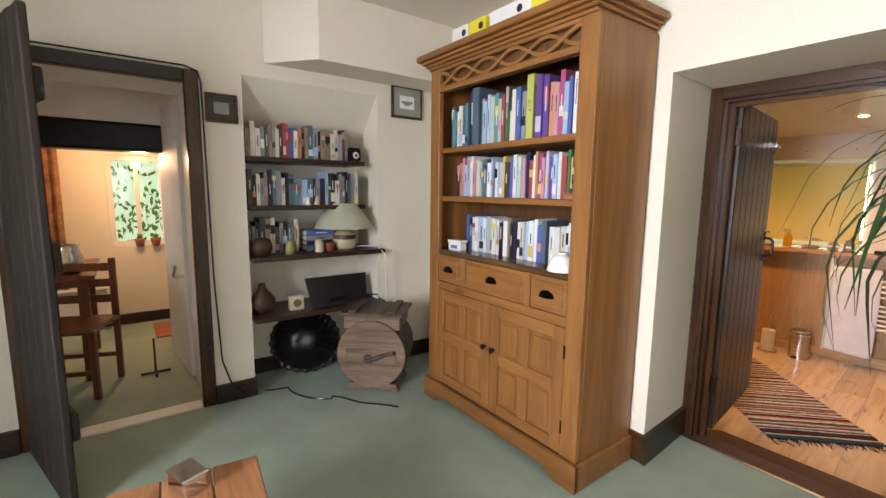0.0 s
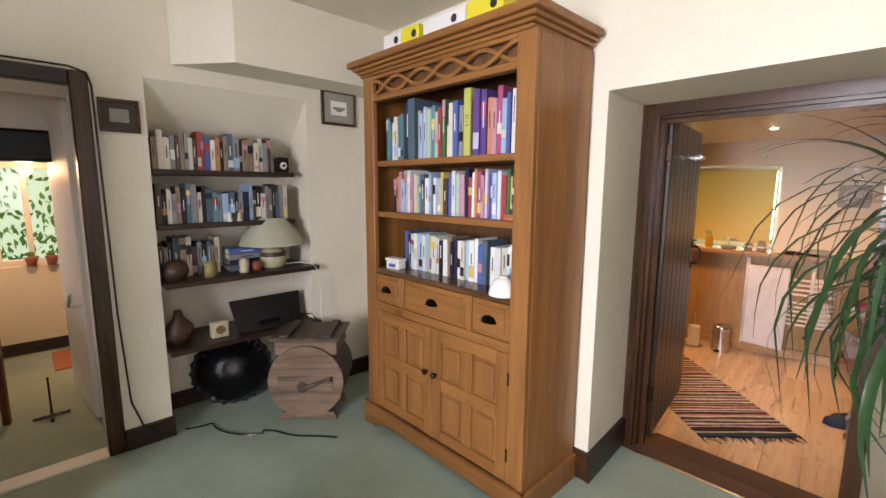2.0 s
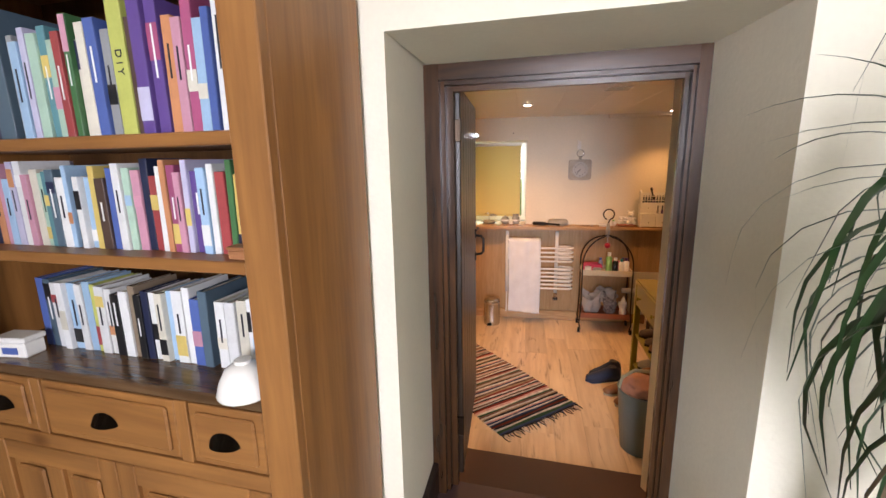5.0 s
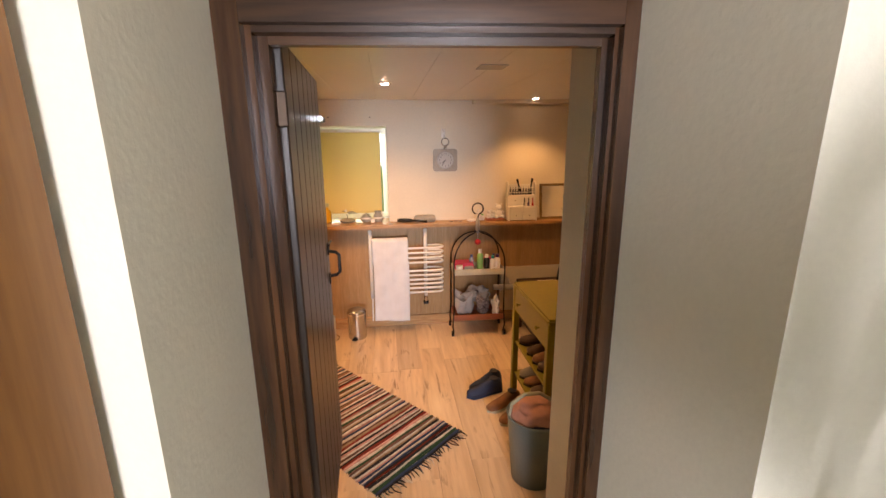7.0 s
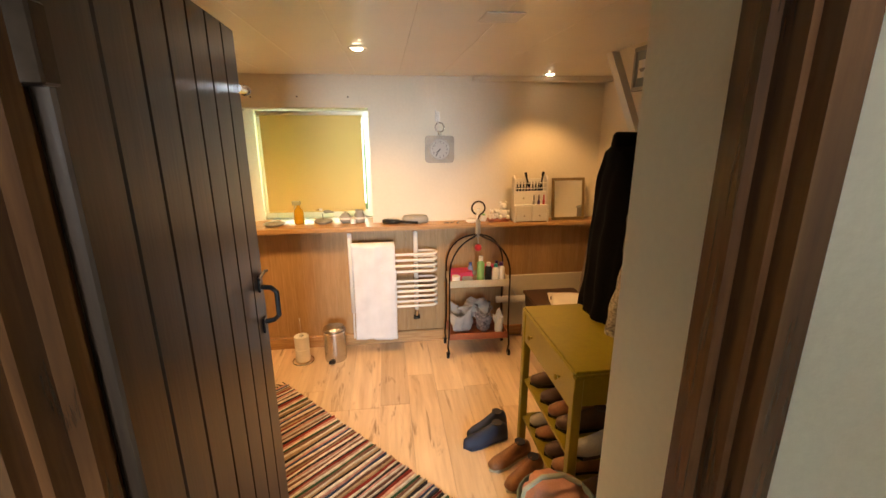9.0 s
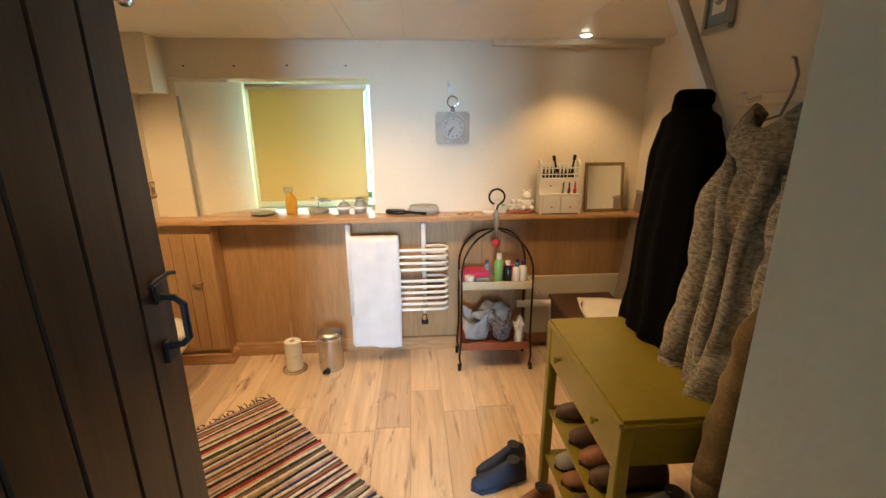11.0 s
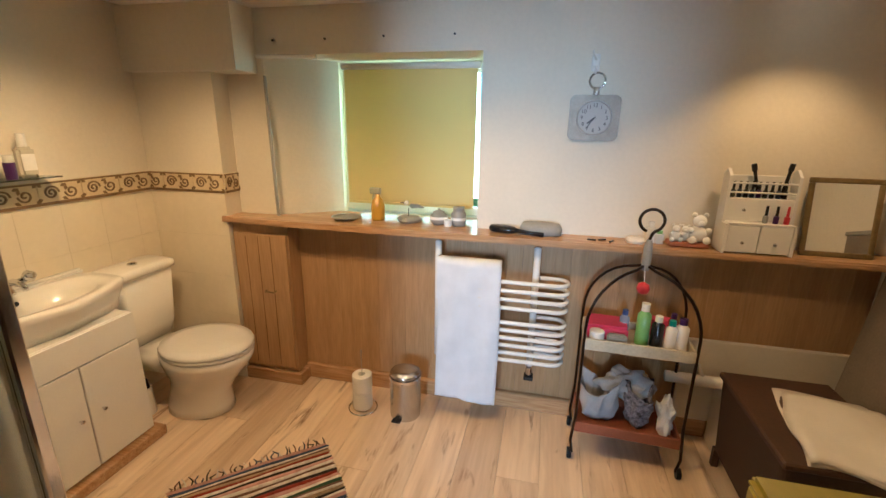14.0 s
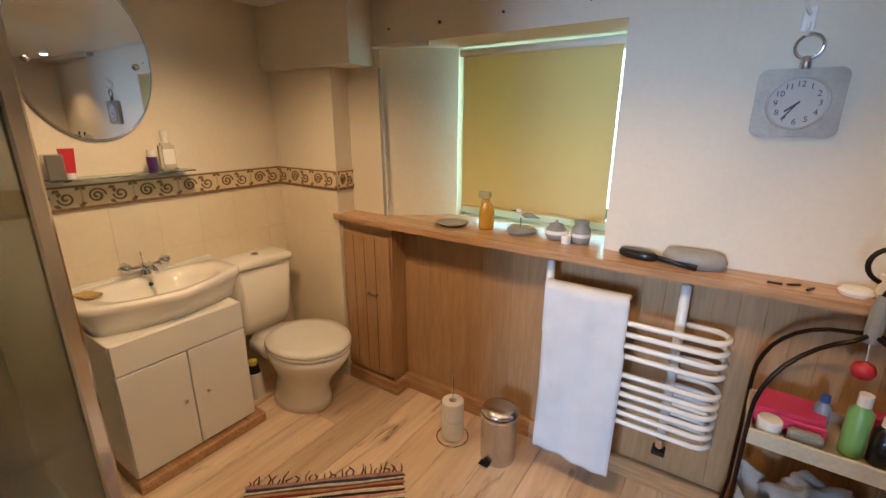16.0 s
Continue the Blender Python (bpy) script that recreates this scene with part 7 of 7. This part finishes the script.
# laundry tub by the doorway
t = thing("laundry_tub", pose(0.09, 2.72, 0) @ Matrix.Diagonal((0.92, 0.92, 1.25, 1)), "grey-blue flexible tub full of clothes", "tub")
bm = lathe([(0.0, 0.0), (0.125, 0.0), (0.16, 0.30), (0.165, 0.31), (0.155, 0.31), (0.12, 0.02), (0.0, 0.02)], 28)
part("bucket", bm, BLUETUB, t, smooth=True)
part("handle", tube([(-0.155, 0, 0.30), (-0.14, 0, 0.36), (-0.07, 0.0, 0.40), (0.02, 0, 0.40), (0.10, 0, 0.36)], 0.009, 8), CREAMC, t)
solid("pink_garment", crumple(0.0, 0.0, 0.30, 0.12, 0.12, 0.07, 2.2), PINKCLOTH, pose(0.09, 2.72, 0.09), "crumpled pink garment in the tub", "garment", smooth=True)
solid("dark_garment", crumple(0.03, -0.05, 0.24, 0.10, 0.09, 0.06, 7.2), NAVY, pose(0.09, 2.72, 0.09), "crumpled dark garment in the tub", "garment", smooth=True)

# laundry hamper with towel
t = thing("laundry_hamper", pose(0.57, 4.07, 0), "dark wicker laundry hamper", "hamper")
part("body", skin([rbox(0.02, 0.40, 0.02, 0.56, 0.10, 0.03), rbox(0.0, 0.42, 0.0, 0.58, 0.46, 0.03)]), WICKER, t)
part("lid", box(-0.008, 0.428, -0.008, 0.588, 0.462, 0.49, 0.006), BROWNLEATHER, t)
for x in (0.02, 0.38):
    for y in (0.02, 0.54):
        part("leg", box(x, x + 0.03, y, y + 0.03, 0, 0.10, 0.003), BROWNLEATHER, t)
t = thing("folded_towel", pose(0.62, 4.05, 0.49, 0, 0, -10), "cream folded bath mat lying on the hamper", "towel")
for i in range(2):
    part("fold", grid_sheet(lambda u, v, i=i: (0.36 * u + 0.03 * i * v + 0.012 * math.sin(7 * v + i), 0.02 + (0.50 - 0.05 * i) * v + 0.012 * math.sin(6 * u), 0.006 + i * 0.018 + 0.012 * math.sin(6 * u + 2 * i) * math.sin(5 * v + 1) - 0.10 * max(0.0, u - 0.9) * 3 - 0.05 * max(0.0, 0.06 - u) * 4), 14, 14, 0.014), surf("cream_towel", (0.74, 0.69, 0.60), 0.97, var=0.06, scale=9, fine=300, bump=0.7, dist=0.004), t, smooth=True)

# coat wall under the stairs, sloping at its far end
xw = Matrix(((0, 0, 1, 0), (1, 0, 0, 0), (0, 1, 0, 0), (0, 0, 0, 1)))
structure("wall_coats", prism([(1.9, 0.0), (2.85, 0.0), (3.30, 1.66), (3.72, CB + 0.1), (1.9, CB + 0.1)], 0.66, 0.76, xw), PLASTER2, "plastered stair wall hung with coats")
bm = prism([(3.27, 1.60), (3.33, 1.60), (3.76, CB + 0.02), (3.70, CB + 0.02)], 0.64, 0.78, xw)
structure("stair_trim", bm, WHITEG, "white sloping trim along the stair edge")
picture("small_grey_picture", pose(0.64, 3.47, 1.93, 0, 0, -90) @ pose(-0.0, 0, 0), 0.14, 0.19, STONEG, surf("blue_grey_print", (0.22, 0.27, 0.30), 0.6), PAPERW, "small grey framed cloud picture")
t = thing("coat_rail", pose(0, 0, 0), "cream painted peg rail holding the coats", "coat rack")
part("board", box(0.640, 0.658, 2.3, 3.26, 1.69, 1.725, 0.004), PLASTER2, t)
for y in (2.45, 2.68, 2.92, 3.14):
    part("peg", tube([(0.64, y, 1.71), (0.60, y, 1.70), (0.585, y, 1.725)], 0.007), WHITEG, t)


def coat(name, m, w, length, dep, mt, label, flare=0.12, seed=0.0, folds=6, amp=0.02, hood=False, sleeve=0.62, open_front=True):
    """Garment hanging flat along the wall from a peg; x along the wall, y out into the room, z from its collar."""
    t = thing(name, m, label, "coat", "hanging coats")
    n = 72

    def ring(z, half, deep, k):
        out = []
        for i in range(n):
            a = 2 * math.pi * i / n
            cx_, sy = math.cos(a), math.sin(a)
            px = half * math.copysign(abs(cx_) ** 0.8, cx_)
            py = deep * math.copysign(abs(sy) ** 0.8, sy)
            u = px * folds * 4.5 + seed
            fold = amp * k * (abs(math.sin(u + 0.8 * math.sin(z * 4 + seed))) * 2 - 1 + 1.3 * noise.noise(Vector((px * 9 + seed, sy, z * 2.2))))
            crumple = 0.012 * k * noise.noise(Vector((px * 14 + seed, py * 10, z * 9)))
            py += (fold + crumple) * (0.3 + 0.7 * abs(sy))
            px += 0.02 * k * noise.noise(Vector((seed, z * 3, 1.0 if cx_ > 0 else -1.0))) + 0.006 * noise.noise(Vector((a * 2, z * 8, seed)))
            out.append((px, max(py, -0.07), z + (0.02 * math.sin(px * 17 + seed) * k * k if k > 0.95 else 0)))
        return out

    loops = [ring(0.0, 0.045, 0.05, 0), ring(-0.02, 0.075, 0.06, 0.1), ring(-0.045, 0.13, 0.065, 0.2), ring(-0.075, w * 0.80, 0.07, 0.3), ring(-0.11, w * 0.96, dep * 0.75, 0.4), ring(-0.16, w, dep * 0.9, 0.5)]
    for j in range(1, 25):
        s = j / 24
        loops.append(ring(-0.16 - (length - 0.16) * s, w * (1 - 0.06 * math.sin(s * 3.1)) + flare * w * s, dep * (0.9 + 0.35 * s), 0.5 + 0.5 * s))
    part("body", skin(loops), mt, t, smooth=True)
    if hood:
        def cowl(u, v):
            a = radians(-25 + 230 * u)
            r = 0.06 + 0.045 * math.sin(math.pi * v)
            return (r * 1.25 * math.cos(a), 0.02 + r * 0.85 * math.sin(a), 0.035 - 0.14 * v + 0.02 * math.sin(a * 2 + 1) + 0.012 * math.sin(9 * u + 4 * v))
        part("hood", grid_sheet(cowl, 30, 12, 0.012), mt, t, smooth=True)
    else:
        part("collar", lathe([(0.05, -0.05), (0.068, -0.01), (0.062, 0.035), (0.048, 0.05), (0.042, 0.02)], 22, wob=lambda a, z: 1 + 0.07 * math.sin(3 * a + seed)), mt, t, smooth=True)
    if open_front:
        for s in (-1, 1):
            pts = [(s * 0.055, 0.055, 0.0)] + [(s * (0.05 + 0.03 * math.sin(2.4 * j / 9 + seed)) + 0.012 * math.sin(j * 1.1 + s), dep * (0.97 + 0.33 * j / 9) + 0.004, -0.10 - (length - 0.11) * j / 9) for j in range(10)]
            part("front_band", tube(pts, [0.017, 0.019] + [0.021] * 9, 10), mt, t, smooth=True)
    if sleeve:
        for s in (-1, 1):
            pts, rad = [], []
            for j in range(15):
                q = j / 14
                pts.append((s * (w * (0.45 + 0.57 * min(1, q * 3.5) ** 0.6) + 0.012 * math.sin(6 * q + seed)), 0.02 + dep * 0.75 * q + 0.01 * math.sin(7 * q + s), -0.085 - 0.02 * min(1, q * 4) - sleeve * q))
                rad.append((0.060 - 0.016 * q) * min(1, 0.55 + q * 3) * (1 + 0.10 * math.sin(j * 2.1 + seed)))
            sl = part("sleeve", tube(pts, rad, 16), mt, t, smooth=True)
            part("cuff", tube([pts[-1], (pts[-1][0], pts[-1][1], pts[-1][2] - 0.06)], [0.047, 0.043], 16), mt, sl, smooth=True)
    return t


coat("black_coat", pose(0.605, 3.40, 1.70, 0, 0, 88), 0.17, 0.93, 0.09, WOOLBLACK, "long black wool coat on a peg", 0.22, 1.0, sleeve=0.0, open_front=False, amp=0.012)
coat("grey_cardigan", pose(0.58, 2.965, 1.625, 0, 0, 84), 0.18, 0.82, 0.07, WOOLGREY, "chunky grey hooded knitted cardigan on a peg", 0.10, 2.4, folds=7, amp=0.032, hood=True, sleeve=0.66)
coat("mauve_fleece", pose(0.585, 2.68, 1.60, 0, 0, 90), 0.17, 0.80, 0.06, MAUVE, "dull mauve fleece jacket behind the suede coat", 0.10, 5.2, sleeve=0.0, open_front=False)
coat("suede_jacket", pose(0.52, 2.50, 1.42, 0, 0, 92), 0.27, 0.92, 0.10, SUEDE, "olive tan suede jacket on a peg", 0.45, 4.0, sleeve=0.58, amp=0.02)
t = thing("coat_hanger", pose(0.61, 3.04, 1.60, 0, 0, 90), "bent pale wire coat hanger above the cardigan", "hanger")
part("wire", tube([(0.06, 0.02, 0.0), (0.05, 0.01, 0.04), (-0.02, 0.0, 0.06), (-0.045, 0.0, 0.12), (-0.05, 0.0, 0.16), (-0.02, -0.01, 0.20), (0.0, -0.02, 0.205)], 0.004), STONEG, t)

# downlights
for lx, ly in ((-0.63, 3.72), (0.67, 4.62), (-1.75, 3.85)):
    t = thing("downlight_fitting", pose(lx, ly, CB), "recessed white ceiling downlight, switched on", "ceiling light", "downlights")
    part("rim", lathe([(0.028, -0.004), (0.042, -0.006), (0.045, 0.0), (0.028, 0.0), (0.028, -0.004)], 24), WHITEG, t)
    part("lamp", lathe([(0.0, -0.014), (0.018, -0.012), (0.027, -0.006), (0.027, -0.001), (0.0, -0.001)], 20), glow("lamp_glow", (1.0, 0.80, 0.55), 25), t)
t = thing("extractor_cover", pose(-0.10, 3.05, CB), "square flush vent in the ceiling", "vent")
part("cover", box(-0.07, 0.07, -0.07, 0.07, -0.006, -0.001, 0.003), WHITEG, t)

# rag rug
ang = math.degrees(math.atan2(4.29 - 3.13, -1.275 + 0.235))
RG = pose(-0.235, 3.13, 0.0, 0, 0, ang)        # x along the rug, y towards its other side
LEN, WID = 1.56, 0.69
t = thing("rag_rug", RG, "striped multicoloured woven rag rug with fringes", "rug")
STRIPE = [surf("rag_" + n, c, 0.95, var=0.28, scale=26, fine=160, bump=0.6, dist=0.004, per=0.25, spec=0.1) for n, c in (
    ("cream", (0.74, 0.67, 0.57)), ("brown", (0.20, 0.11, 0.075)), ("pink", (0.60, 0.34, 0.28)), ("black", (0.04, 0.035, 0.035)), ("red", (0.26, 0.045, 0.03)), ("green", (0.05, 0.10, 0.055)), ("blue", (0.05, 0.07, 0.13)), ("tan", (0.38, 0.27, 0.16)))]
RR = random.Random(8)
order = [0, 1, 0, 2, 3, 0, 4, 7, 1, 0, 6, 2, 0, 3, 7, 0, 1, 5, 0, 2, 4, 3]
x, i = 0.0, 0
while x < LEN:
    w = RR.choice((0.010, 0.013, 0.016, 0.02))
    k = order[i % len(order)] if x > 0.12 else (3, 6, 5, 5, 0, 3, 4)[i % 7]
    bm = bmesh.new()
    n = 16
    a = [[bm.verts.new((x + s * (w - 0.001) + 0.003 * math.sin(9 * j / n + i) + RR.uniform(-0.001, 0.001), WID * j / n + (RR.uniform(-0.008, 0.008) if j in (0, n) else 0), z)) for s, z in ((0, 0.001), (0.15, 0.007), (0.5, 0.010), (0.85, 0.007), (1, 0.001))] for j in range(n + 1)]
    for p, q in zip(a, a[1:]):
        for m_i in range(4):
            bm.faces.new((p[m_i], p[m_i + 1], q[m_i + 1], q[m_i]))
    part("stripe", bm, STRIPE[k], t, smooth=True)
    x += w
    i += 1
for x0, s in ((0.0, -1), (LEN, 1)):
    for j in range(34):
        y = WID * (j + 0.5) / 34
        dx = s * RR.uniform(0.03, 0.075)
        bm = tube([(x0, y, 0.006), (x0 + dx * 0.5, y + RR.uniform(-0.012, 0.012), 0.006), (x0 + dx, y + RR.uniform(-0.02, 0.02), 0.004)], [0.004, 0.0035, 0.002], 5)
        part("fringe", bm, STRIPE[RR.choice((0, 1, 3, 3, 6))], t)

# laminate boards
fl = thing("laminate_floor", pose(0, 0, 0), "pale oak laminate floor boards", "floor", kind="structure")
RF = random.Random(2)
meshes = {}
x = XW
while x < 1.2:
    y = 2.02 - RF.uniform(0, 0.8)
    while y < 4.89:
        l = 1.2
        y0, y1 = max(y, 2.02), min(y + l, 4.89)
        if y1 - y0 > 0.02:
            key = round(y1 - y0, 2)
            if key not in meshes:
                meshes[key] = mesh_of(box(0.0007, 0.1943, 0.0007, key - 0.0007, -0.02, 0.0, 0.0012), "floor_board", LAMINATE)
            ob = new("floor_board", meshes[key])
            ob.parent = fl
            ob.matrix_local = pose(x, y0, 0)
        y += l
    x += 0.195
